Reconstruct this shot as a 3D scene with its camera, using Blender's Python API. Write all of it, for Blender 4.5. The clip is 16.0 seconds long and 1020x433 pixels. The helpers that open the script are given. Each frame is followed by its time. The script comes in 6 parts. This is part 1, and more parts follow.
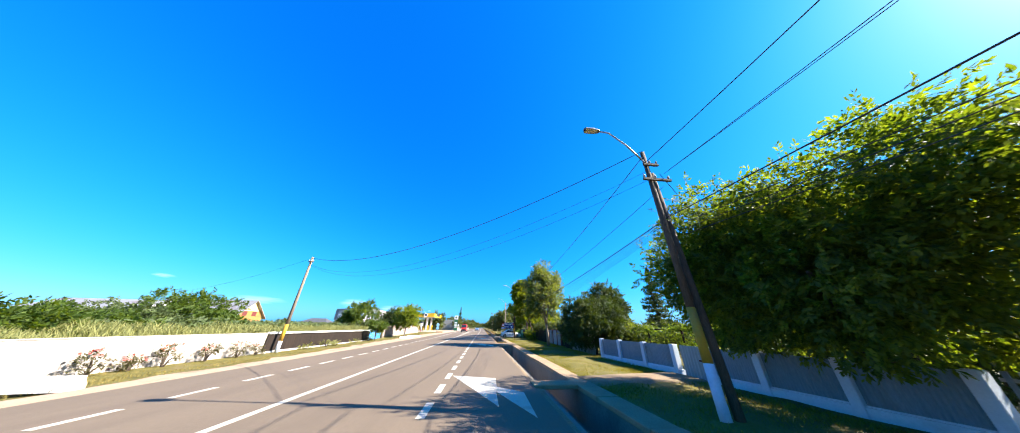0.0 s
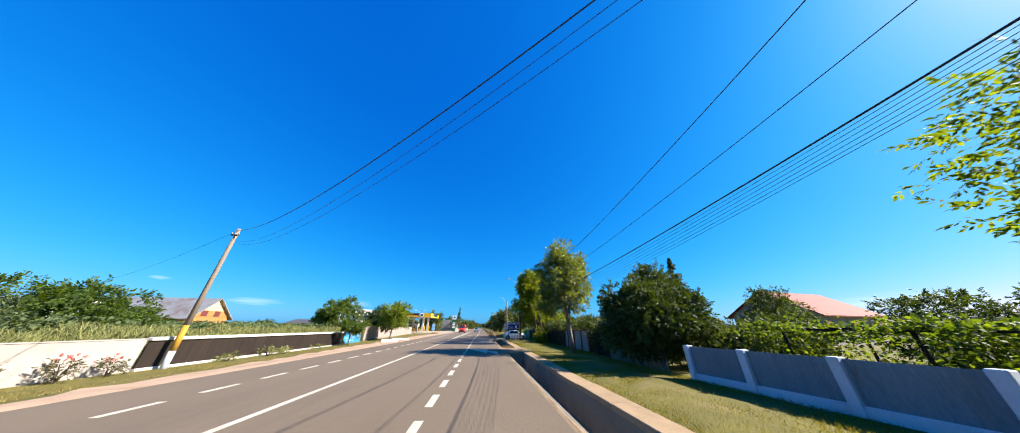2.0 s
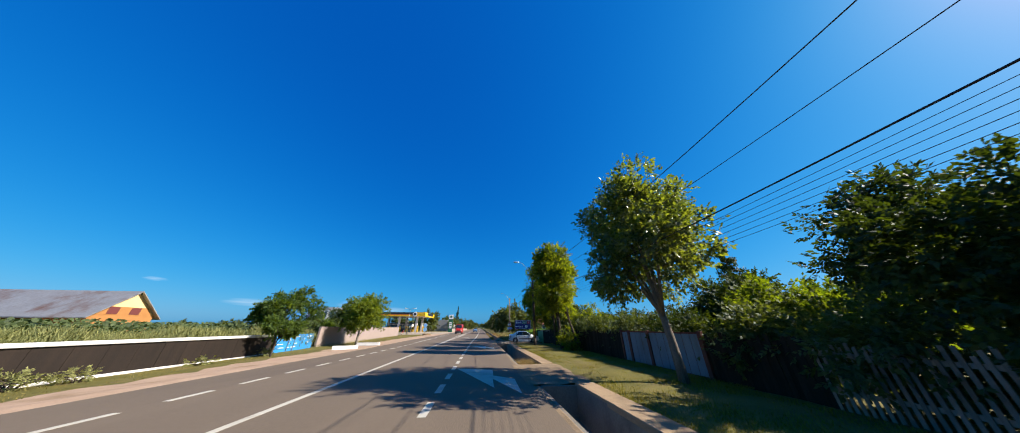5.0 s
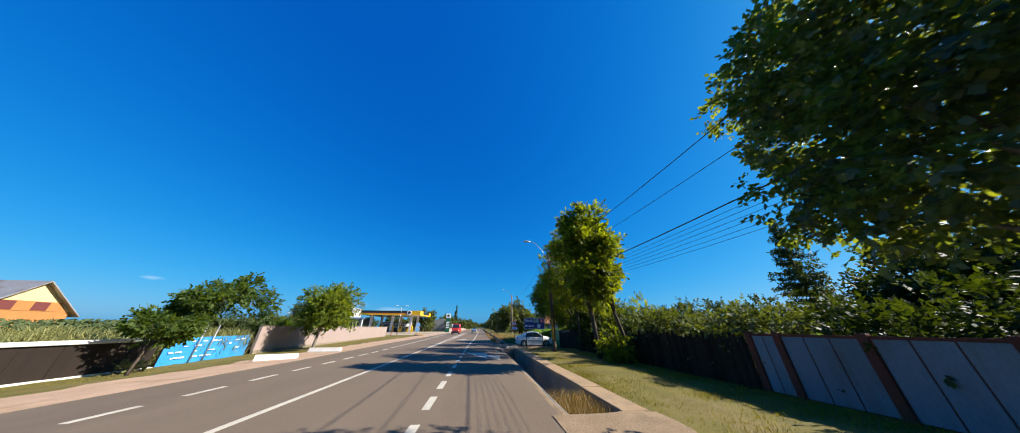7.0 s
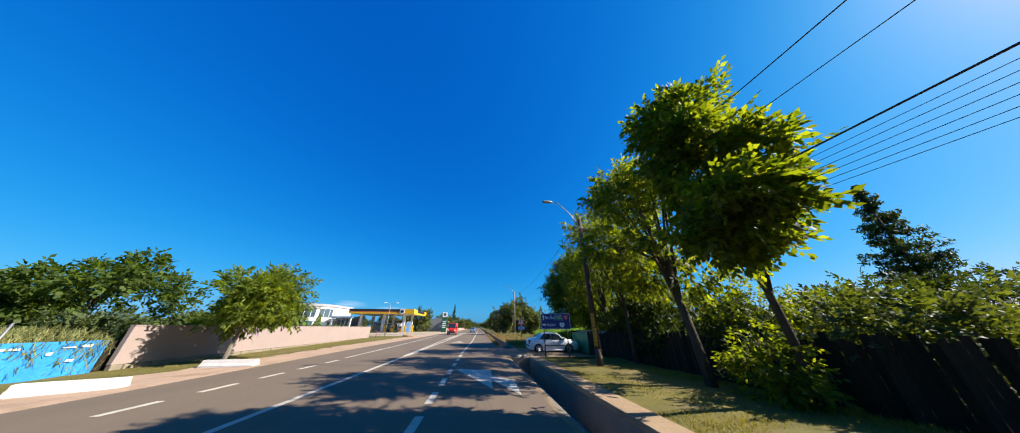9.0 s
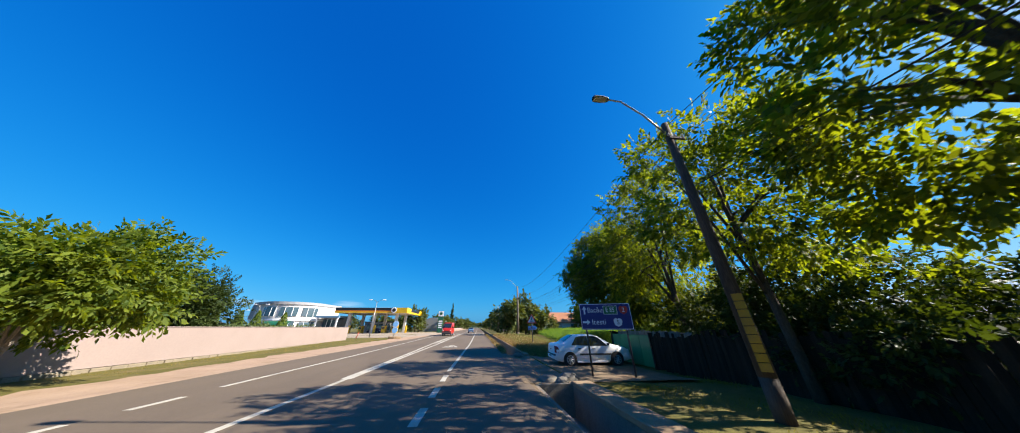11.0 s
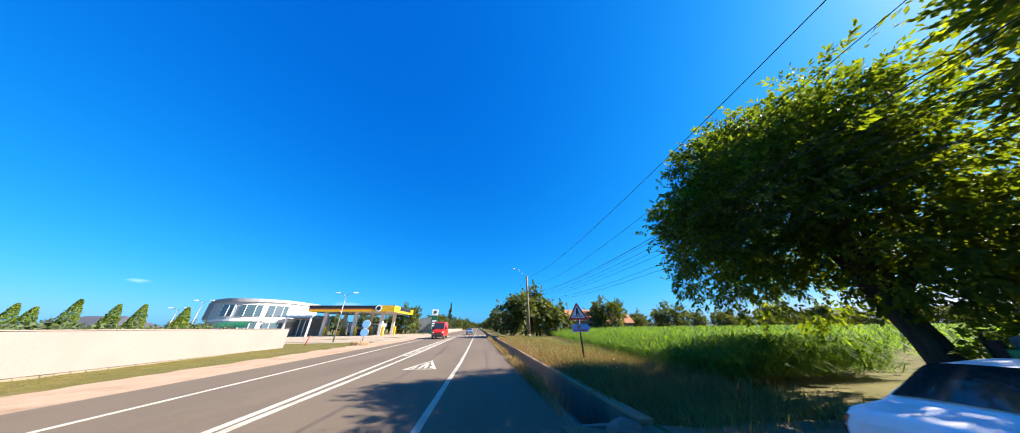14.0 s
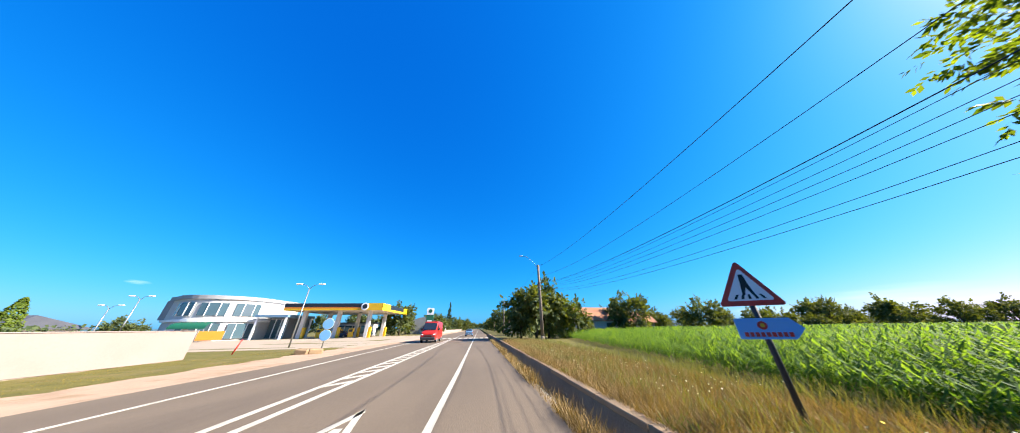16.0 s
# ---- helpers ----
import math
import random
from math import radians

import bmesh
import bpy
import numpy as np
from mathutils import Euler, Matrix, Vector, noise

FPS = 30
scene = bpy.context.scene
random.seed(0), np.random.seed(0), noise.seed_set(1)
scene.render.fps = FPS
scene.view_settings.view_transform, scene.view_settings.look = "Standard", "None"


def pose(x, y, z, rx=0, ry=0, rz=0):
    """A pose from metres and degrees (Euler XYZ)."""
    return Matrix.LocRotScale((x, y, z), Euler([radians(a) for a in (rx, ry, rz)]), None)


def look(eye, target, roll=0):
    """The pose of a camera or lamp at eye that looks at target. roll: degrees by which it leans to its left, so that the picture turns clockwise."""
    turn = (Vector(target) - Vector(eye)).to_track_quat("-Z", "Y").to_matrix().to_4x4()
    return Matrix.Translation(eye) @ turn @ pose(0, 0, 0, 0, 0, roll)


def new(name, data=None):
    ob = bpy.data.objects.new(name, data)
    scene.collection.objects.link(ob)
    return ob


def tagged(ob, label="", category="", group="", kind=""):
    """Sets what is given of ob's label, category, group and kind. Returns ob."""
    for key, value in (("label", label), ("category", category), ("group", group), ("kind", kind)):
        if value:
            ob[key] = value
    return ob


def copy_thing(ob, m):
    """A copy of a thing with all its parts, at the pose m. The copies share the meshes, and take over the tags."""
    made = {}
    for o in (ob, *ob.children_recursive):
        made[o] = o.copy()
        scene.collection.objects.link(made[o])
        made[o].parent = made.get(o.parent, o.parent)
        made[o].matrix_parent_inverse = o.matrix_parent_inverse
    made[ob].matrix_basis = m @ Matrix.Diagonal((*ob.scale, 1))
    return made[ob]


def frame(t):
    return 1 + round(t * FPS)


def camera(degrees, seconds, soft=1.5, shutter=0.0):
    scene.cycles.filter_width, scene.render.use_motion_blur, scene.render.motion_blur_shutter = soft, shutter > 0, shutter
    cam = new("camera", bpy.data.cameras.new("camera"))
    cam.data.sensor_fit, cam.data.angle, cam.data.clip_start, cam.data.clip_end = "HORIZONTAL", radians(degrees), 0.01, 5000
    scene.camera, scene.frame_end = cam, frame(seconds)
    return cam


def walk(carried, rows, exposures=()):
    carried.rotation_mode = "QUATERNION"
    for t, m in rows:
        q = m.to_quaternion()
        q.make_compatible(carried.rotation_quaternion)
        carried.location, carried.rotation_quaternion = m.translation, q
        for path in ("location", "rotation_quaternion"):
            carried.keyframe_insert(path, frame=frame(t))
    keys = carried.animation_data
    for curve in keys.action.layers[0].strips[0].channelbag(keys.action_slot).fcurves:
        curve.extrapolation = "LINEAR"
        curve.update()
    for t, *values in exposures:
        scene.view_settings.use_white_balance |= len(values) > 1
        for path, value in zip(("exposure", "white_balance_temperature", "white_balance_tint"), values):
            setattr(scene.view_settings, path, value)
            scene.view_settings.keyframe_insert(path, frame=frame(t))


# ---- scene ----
# ---- camera and its walk ----
cam = camera(131.26, 16.0, soft=0.9, shutter=0.15)
# seconds, metres along the road, tilt, lean, turn
RIDE = [(0, 0.0, 25.72, -0.72, -6.24), (1, 3.35, 25.74, -0.52, -6.27), (2, 6.74, 25.76, -0.35, -6.31), (3, 10.14, 25.77, -0.21, -6.35),
        (4, 13.44, 25.78, -0.13, -6.4), (5, 16.76, 25.77, -0.11, -6.45), (6, 20.22, 25.76, -0.14, -6.52), (7, 23.83, 25.73, -0.16, -6.6),
        (8, 27.43, 25.7, -0.16, -6.7), (9, 30.93, 25.66, -0.08, -6.82), (10, 34.4, 25.63, 0.03, -6.94), (11, 37.92, 25.6, 0.18, -7.04),
        (12, 41.58, 25.6, 0.31, -7.1), (13, 45.44, 25.62, 0.43, -7.1), (14, 49.46, 25.66, 0.52, -7.06), (15, 53.6, 25.72, 0.6, -6.99),
        (16, 57.8, 25.78, 0.68, -6.9)]
walk(cam, [(t, pose(0, y, 1.56, 90 + tilt, lean, turn)) for t, y, tilt, lean, turn in RIDE],
     exposures=((0, 2.25), (1.0, 2.13), (2.5, 1.5), (5.5, 1.18), (7.0, 1.27), (8.0, 1.36), (10.5, 1.36), (11.5, 1.48), (13, 1.69), (16, 1.84)))

# ---- sky and sun ----
SUN = Vector((10.3, -1.5, 7.7)).normalized()
world = bpy.data.worlds.new("sky")
scene.world = world
world.use_nodes = True
wn = world.node_tree.nodes
wl = world.node_tree.links
sky = wn.new("ShaderNodeTexSky")
sky.sky_type = "NISHITA"
sky.sun_disc = False
sky.sun_elevation = math.asin(SUN.z)
sky.sun_rotation = math.atan2(SUN.x, SUN.y)
sky.altitude, sky.air_density, sky.dust_density, sky.ozone_density = 200, 1.0, 0.9, 3.0
# deep clear late-summer blue that pales towards the horizon
split = wn.new("ShaderNodeSeparateColor")
vivid = wn.new("ShaderNodeCombineColor")
wl.new(sky.outputs[0], split.inputs[0])
for channel, power, gain in (("Red", 2.5, 0.034), ("Green", 0.86, 1.34), ("Blue", 0.45, 4.8)):
    pw_ = wn.new("ShaderNodeMath")
    pw_.operation = "POWER"
    pw_.inputs[1].default_value = power
    gn_ = wn.new("ShaderNodeMath")
    gn_.operation = "MULTIPLY"
    gn_.inputs[1].default_value = gain
    wl.new(split.outputs[channel], pw_.inputs[0])
    wl.new(pw_.outputs[0], gn_.inputs[0])
    wl.new(gn_.outputs[0], vivid.inputs[channel])
wl.new(vivid.outputs[0], wn["Background"].inputs["Color"])
wn["Background"].inputs["Strength"].default_value = 0.032
sun = new("sun", bpy.data.lights.new("sun", "SUN"))
sun.data.energy, sun.data.angle, sun.data.color = 5.0, radians(0.53), (1.0, 0.93, 0.84)
sun.matrix_world = look(SUN * 100, (0, 0, 0))


# ---- materials ----
def surf(name, a, b, size=1.0, rough=0.8, bump=0.2, fine=14.0, metal=0.0, spread=0.5, island=0.0, stretch=(1, 1, 1), dirt=None, spec=0.3):
    """A weathered surface: two tones at a large and a small scale, fine relief; sizes in metres."""
    m = bpy.data.materials.new(name)
    m.use_nodes = True
    n, l = m.node_tree.nodes, m.node_tree.links
    p = n["Principled BSDF"]
    p.inputs["Roughness"].default_value = rough
    p.inputs["Metallic"].default_value = metal
    p.inputs["Specular IOR Level"].default_value = spec
    g = n.new("ShaderNodeNewGeometry")
    mp = n.new("ShaderNodeMapping")
    mp.inputs["Scale"].default_value = stretch
    l.new(g.outputs["Position"], mp.inputs["Vector"])
    big = n.new("ShaderNodeTexNoise")
    big.inputs["Scale"].default_value = 1 / size
    big.inputs["Detail"].default_value = 5
    small = n.new("ShaderNodeTexNoise")
    small.inputs["Scale"].default_value = fine / size
    small.inputs["Detail"].default_value = 4
    l.new(mp.outputs[0], big.inputs["Vector"])
    l.new(mp.outputs[0], small.inputs["Vector"])
    add = n.new("ShaderNodeMath")
    add.operation = "ADD"
    l.new(big.outputs["Fac"], add.inputs[0])
    l.new(small.outputs["Fac"], add.inputs[1])
    rg = n.new("ShaderNodeMapRange")
    rg.inputs["From Min"].default_value, rg.inputs["From Max"].default_value = 1 - spread * 0.5, 1 + spread * 0.5
    l.new(add.outputs[0], rg.inputs["Value"])
    mix = n.new("ShaderNodeMix")
    mix.data_type = "RGBA"
    mix.inputs["A"].default_value, mix.inputs["B"].default_value = (*a, 1), (*b, 1)
    l.new(rg.outputs[0], mix.inputs["Factor"])
    out = mix.outputs["Result"]
    if dirt:
        st = n.new("ShaderNodeTexNoise")
        st.inputs["Scale"].default_value = 0.45 / size
        st.inputs["Detail"].default_value = 7
        st.inputs["Roughness"].default_value = 0.7
        l.new(mp.outputs[0], st.inputs["Vector"])
        r2 = n.new("ShaderNodeMapRange")
        r2.inputs["From Min"].default_value, r2.inputs["From Max"].default_value = 0.52, 0.7
        l.new(st.outputs["Fac"], r2.inputs["Value"])
        m2 = n.new("ShaderNodeMix")
        m2.data_type = "RGBA"
        l.new(r2.outputs[0], m2.inputs["Factor"])
        l.new(out, m2.inputs["A"])
        m2.inputs["B"].default_value = (*dirt, 1)
        out = m2.outputs["Result"]
    if island:
        hs = n.new("ShaderNodeHueSaturation")
        rr = n.new("ShaderNodeMapRange")
        rr.inputs["To Min"].default_value, rr.inputs["To Max"].default_value = 1 - island, 1 + island
        oi = n.new("ShaderNodeObjectInfo")
        l.new(oi.outputs["Random"], rr.inputs["Value"])
        l.new(rr.outputs[0], hs.inputs["Value"])
        l.new(out, hs.inputs["Color"])
        out = hs.outputs[0]
    l.new(out, p.inputs["Base Color"])
    if bump:
        bp = n.new("ShaderNodeBump")
        bp.inputs["Strength"].default_value = bump
        bp.inputs["Distance"].default_value = 0.02
        l.new(add.outputs[0], bp.inputs["Height"])
        l.new(bp.outputs[0], p.inputs["Normal"])
    return m


def leafy(name, dark, light, clear=0.35, rough=0.62, gloss=0.22):
    """Leaves: each one its own shade, with light passing through."""
    m = bpy.data.materials.new(name)
    m.use_nodes = True
    n, l = m.node_tree.nodes, m.node_tree.links
    p = n["Principled BSDF"]
    g = n.new("ShaderNodeNewGeometry")
    tone = n.new("ShaderNodeTexNoise")
    tone.inputs["Scale"].default_value = 0.7
    tone.inputs["Detail"].default_value = 3
    l.new(g.outputs["Position"], tone.inputs["Vector"])
    ad = n.new("ShaderNodeMath")
    ad.operation = "ADD"
    l.new(g.outputs["Random Per Island"], ad.inputs[0])
    l.new(tone.outputs["Fac"], ad.inputs[1])
    rg = n.new("ShaderNodeMapRange")
    rg.inputs["From Min"].default_value, rg.inputs["From Max"].default_value = 0.35, 1.4
    l.new(ad.outputs[0], rg.inputs["Value"])
    mix = n.new("ShaderNodeMix")
    mix.data_type = "RGBA"
    mix.inputs["A"].default_value, mix.inputs["B"].default_value = (*dark, 1), (*light, 1)
    l.new(rg.outputs[0], mix.inputs["Factor"])
    l.new(mix.outputs["Result"], p.inputs["Base Color"])
    p.inputs["Roughness"].default_value = rough
    p.inputs["Specular IOR Level"].default_value = gloss
    tr = n.new("ShaderNodeBsdfTranslucent")
    warm = n.new("ShaderNodeMix")
    warm.data_type, warm.blend_type = "RGBA", "MULTIPLY"
    warm.inputs["Factor"].default_value = 1
    l.new(mix.outputs["Result"], warm.inputs["A"])
    warm.inputs["B"].default_value = (3.8, 3.3, 0.5, 1)
    l.new(warm.outputs["Result"], tr.inputs["Color"])
    ms = n.new("ShaderNodeMixShader")
    ms.inputs["Fac"].default_value = clear
    l.new(p.outputs[0], ms.inputs[1])
    l.new(tr.outputs[0], ms.inputs[2])
    l.new(ms.outputs[0], n["Material Output"].inputs["Surface"])
    return m


def plain(name, c, rough=0.5, metal=0.0, spec=0.5):
    m = bpy.data.materials.new(name)
    m.use_nodes = True
    p = m.node_tree.nodes["Principled BSDF"]
    p.inputs["Base Color"].default_value = (*c, 1)
    p.inputs["Roughness"].default_value, p.inputs["Metallic"].default_value = rough, metal
    p.inputs["Specular IOR Level"].default_value = spec
    return m


ASPHALT = surf("asphalt", (0.105, 0.078, 0.0515), (0.139, 0.1035, 0.0685), 1.6, 0.85, 0.25, 60, spread=0.7, stretch=(1, 0.2, 1), dirt=(0.098, 0.073, 0.049))
LINE = surf("line_paint", (0.465, 0.4307, 0.3507), (0.346, 0.3151, 0.2439), 0.5, 0.6, 0.1, 20, spread=0.9, dirt=(0.264, 0.233, 0.1807))
SAND = surf("sandy_shoulder", (0.285, 0.191, 0.1228), (0.365, 0.2502, 0.1646), 0.9, 0.95, 0.6, 25, dirt=(0.206, 0.1356, 0.07102))
SOIL = surf("grassy_soil", (0.075, 0.06761, 0.009256), (0.128, 0.105, 0.0178), 0.9, 0.95, 0.8, 22, dirt=(0.148, 0.107, 0.04299))
DIRT = surf("packed_dirt", (0.148, 0.1031, 0.05732), (0.229, 0.1614, 0.09434), 0.8, 0.95, 0.7, 20, dirt=(0.118, 0.08566, 0.04584))
CONCRETE = surf("grey_concrete", (0.133, 0.1184, 0.09256), (0.189, 0.1652, 0.129), 0.9, 0.9, 0.35, 20, dirt=(0.0947, 0.08223, 0.06016))
COPING = surf("sandy_concrete", (0.229, 0.1547, 0.08597), (0.296, 0.2053, 0.1148), 0.7, 0.9, 0.35, 25, dirt=(0.163, 0.1165, 0.0688))
WHITEWASH = surf("whitewash", (0.33, 0.293, 0.258), (0.285, 0.25, 0.215), 1.2, 0.85, 0.2, 18, dirt=(0.28, 0.238, 0.2))
BLUEWHITE = surf("bluish_limewash", (0.48, 0.53, 0.6), (0.4, 0.45, 0.52), 0.7, 0.8, 0.2, 18, dirt=(0.34, 0.365, 0.391))
FRESHWHITE = surf("fresh_white_paint", (0.6, 0.572, 0.52), (0.52, 0.49, 0.44), 0.9, 0.8, 0.2, 18, dirt=(0.44, 0.4, 0.345))
PINKWALL = surf("pale_pink_render", (0.285, 0.222, 0.192), (0.26, 0.2, 0.172), 1.8, 0.9, 0.15, 25, dirt=(0.25, 0.194, 0.163))
STONE = surf("stone_base", (0.167, 0.1385, 0.09434), (0.25, 0.2053, 0.1415), 0.4, 0.9, 0.6, 12)
BLACKBOARD = surf("dark_brown_board", (0.011, 0.006876, 0.00445), (0.021, 0.01289, 0.00801), 0.8, 0.75, 0.25, 20, stretch=(3, 3, 0.4), island=0.1)
GREYSHEET = surf("grey_sheet", (0.145, 0.195, 0.235), (0.105, 0.15, 0.19), 0.8, 0.55, 0.1, 16, metal=0.1, stretch=(2, 2, 0.5), island=0.12, dirt=(0.1, 0.105, 0.105))
GATESHEET = surf("pale_gate_sheet", (0.26, 0.296, 0.3026), (0.2, 0.234, 0.2448), 0.6, 0.5, 0.1, 14, stretch=(3, 3, 0.4))
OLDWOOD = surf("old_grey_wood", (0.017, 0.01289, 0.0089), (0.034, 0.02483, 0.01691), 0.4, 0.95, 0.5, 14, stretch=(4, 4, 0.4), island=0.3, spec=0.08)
PALEWOOD = surf("pale_grey_wood", (0.16, 0.1385, 0.1113), (0.24, 0.2053, 0.1646), 0.4, 0.9, 0.4, 14, stretch=(4, 4, 0.4), island=0.2)
RUST = surf("rusty_brown_steel", (0.085, 0.021, 0.0115), (0.125, 0.034, 0.0175), 0.3, 0.7, 0.3, 10)
POLEWOOD = surf("tarred_pole", (0.0407, 0.02827, 0.01976), (0.0962, 0.07067, 0.0494), 0.5, 0.85, 0.4, 12, stretch=(3, 3, 0.3))
POLECON = surf("concrete_pole", (0.155, 0.1241, 0.09256), (0.207, 0.1633, 0.1246), 0.6, 0.85, 0.3, 16, stretch=(2, 2, 0.4))
YELLOW = surf("yellow_paint", (0.407, 0.2187, 0.01317), (0.311, 0.1767, 0.01976), 0.3, 0.7, 0.2, 8, dirt=(0.222, 0.1413, 0.03952))
STEEL = surf("galvanised_steel", (0.333, 0.3247, 0.3097), (0.266, 0.2617, 0.2501), 0.3, 0.45, 0.1, 12, metal=0.7)
CABLE = plain("black_cable", (0.012, 0.012, 0.013), 0.6)
BARK = surf("bark", (0.037, 0.02684, 0.01842), (0.0888, 0.06714, 0.0461), 0.25, 0.95, 0.9, 8, stretch=(3, 3, 0.5))
LIMEBARK = surf("limewashed_bark", (0.2, 0.1719, 0.1379), (0.1, 0.07927, 0.05785), 0.3, 0.95, 0.7, 8, stretch=(3, 3, 0.6))
LEAF_NUT = leafy("nut_leaves", (0.0151, 0.03209, 0.005233), (0.072, 0.099, 0.015), 0.5)
# lighter copy of the fruit leaves, with sunlight put into the colour
LEAF_SUNNY = leafy("sunlit_fruit_leaves", (0.026, 0.05348, 0.00534), (0.12, 0.1528, 0.01602), 0.35)
LEAF_DARK = leafy("dark_leaves", (0.00808, 0.01795, 0.003589), (0.0378, 0.05776, 0.01074), 0.2)
LEAF_LINDEN = leafy("linden_leaves", (0.0176, 0.03209, 0.008544), (0.0882, 0.1117, 0.03685), 0.42, 0.42, 0.5)
LEAF_WALNUT = leafy("walnut_leaves", (0.016, 0.03209, 0.00356), (0.099, 0.1247, 0.01442), 0.52)
LEAF_FRUIT = leafy("fruit_tree_leaves", (0.0152, 0.03209, 0.004984), (0.0675, 0.1014, 0.01602), 0.4)
LEAF_HEDGE = leafy("hedge_leaves", (0.0216, 0.0368, 0.0112), (0.0792, 0.1035, 0.0387), 0.22)
LEAF_CEDAR = leafy("cedar_leaves", (0.034, 0.06685, 0.00712), (0.12, 0.1576, 0.0178), 0.3)
LEAF_FAR = leafy("far_leaves", (0.0294, 0.04813, 0.01344), (0.084, 0.1003, 0.03364), 0.2, 0.8)
LEAF_CORN = leafy("crop_leaves", (0.032, 0.078, 0.014), (0.098, 0.165, 0.04), 0.4, 0.65, 0.1)
WEED_GREY = leafy("grey_green_weeds", (0.0588, 0.0722, 0.02243), (0.202, 0.2005, 0.07102), 0.15, 0.7)
GRASS = leafy("verge_grass", (0.06, 0.06761, 0.006969), (0.17, 0.1509, 0.02011), 0.18, 0.7)
DRYLAWN = leafy("dry_lawn", (0.085, 0.07162, 0.01602), (0.2, 0.1576, 0.04895), 0.12, 0.8)
STRAW = leafy("dry_grass", (0.0798, 0.05443, 0.02278), (0.277, 0.191, 0.08437), 0.1, 0.85)
BLOOM = leafy("pink_petals", (0.3, 0.06, 0.07), (0.45, 0.16, 0.15), 0.2, 0.7)
ROSE = leafy("rose_leaves", (0.0319, 0.0361, 0.01647), (0.0823, 0.0722, 0.03364), 0.2)


# ---- building helpers ----
def thing(name, label="", category="", group="", kind="", at=(0, 0, 0), turn=0.0):
    ob = tagged(new(name), label, category, group, kind)
    ob.matrix_basis = pose(*at, 0, 0, turn)
    return ob


def part(name, bm, material, parent=None, label=""):
    me = bpy.data.meshes.new(name)
    if isinstance(bm, bpy.types.Mesh):
        me = bm
    else:
        bm.normal_update()
        bm.to_mesh(me)
        bm.free()
    if material and not me.materials:
        me.materials.append(material)
    ob = new(name, me)
    if parent:
        ob.parent = parent
    return tagged(ob, label)


def box(bm, x0, x1, y0, y1, z0, z1, bevel=0.0, m=None):
    vs = [bm.verts.new((x, y, z)) for z in (z0, z1) for y in (y0, y1) for x in (x0, x1)]
    if m:
        for v in vs:
            v.co = m @ v.co
    fs = [bm.faces.new([vs[i] for i in f]) for f in ((0, 2, 3, 1), (4, 5, 7, 6), (0, 1, 5, 4), (2, 6, 7, 3), (0, 4, 6, 2), (1, 3, 7, 5))]
    if bevel:
        es = {e for f in fs for e in f.edges}
        bmesh.ops.bevel(bm, geom=list(es), offset=bevel, segments=1, affect="EDGES")
    return bm


def cube(x0, x1, y0, y1, z0, z1, bevel=0.0, m=None):
    return box(bmesh.new(), x0, x1, y0, y1, z0, z1, bevel, m)


def tube(bm, points, radii, sides=8, caps=True):
    """A tapered tube along the points."""
    rings, prev = [], None
    pts = [Vector(p) for p in points]
    if not hasattr(radii, "__len__"):
        radii = [radii] * len(pts)
    for i, p in enumerate(pts):
        d = (pts[min(i + 1, len(pts) - 1)] - pts[max(i - 1, 0)]).normalized()
        side = d.cross(Vector((0, 0, 1)) if abs(d.z) < 0.9 else Vector((1, 0, 0))).normalized()
        if prev is not None:
            side = (prev - d * prev.dot(d)).normalized()
        prev = side
        up = d.cross(side)
        rings.append([bm.verts.new(p + radii[i] * (side * math.cos(a) + up * math.sin(a))) for a in (2 * math.pi * k / sides for k in range(sides))])
    for a, b in zip(rings, rings[1:]):
        for k in range(sides):
            f = bm.faces.new((a[k], a[(k + 1) % sides], b[(k + 1) % sides], b[k]))
            f.smooth = sides > 5
    if caps:
        bm.faces.new(rings[0][::-1])
        bm.faces.new(rings[-1])
    return bm


def loft(rows, flip=False, smooth=False):
    """A skin through rows of points of equal length."""
    bm = bmesh.new()
    vs = [[bm.verts.new(p) for p in r] for r in rows]
    for a, b in zip(vs, vs[1:]):
        for k in range(len(a) - 1):
            q = (a[k], a[k + 1], b[k + 1], b[k])
            f = bm.faces.new(q[::-1] if flip else q)
            f.smooth = smooth
    return bm


def slab(points, z0, z1):
    """A flat plate with the given outline (counter-clockwise)."""
    bm = bmesh.new()
    lo = [bm.verts.new((x, y, z0)) for x, y in points]
    hi = [bm.verts.new((x, y, z1)) for x, y in points]
    bm.faces.new(hi)
    bm.faces.new(lo[::-1])
    for i in range(len(points)):
        j = (i + 1) % len(points)
        bm.faces.new((lo[i], lo[j], hi[j], hi[i]))
    return bm


def quads(name, V, material):
    """A mesh of free quads from an array of shape (n, 4, 3)."""
    n = len(V)
    me = bpy.data.meshes.new(name)
    me.vertices.add(n * 4)
    me.vertices.foreach_set("co", V.astype(np.float32).ravel())
    me.loops.add(n * 4)
    me.loops.foreach_set("vertex_index", np.arange(n * 4, dtype=np.int32))
    me.polygons.add(n)
    me.polygons.foreach_set("loop_start", np.arange(0, n * 4, 4, dtype=np.int32))
    me.polygons.foreach_set("loop_total", np.full(n, 4, dtype=np.int32))
    me.update(calc_edges=True)
    me.materials.append(material)
    return me


def unit(v):
    return v / (np.linalg.norm(v, axis=-1, keepdims=True) + 1e-9)


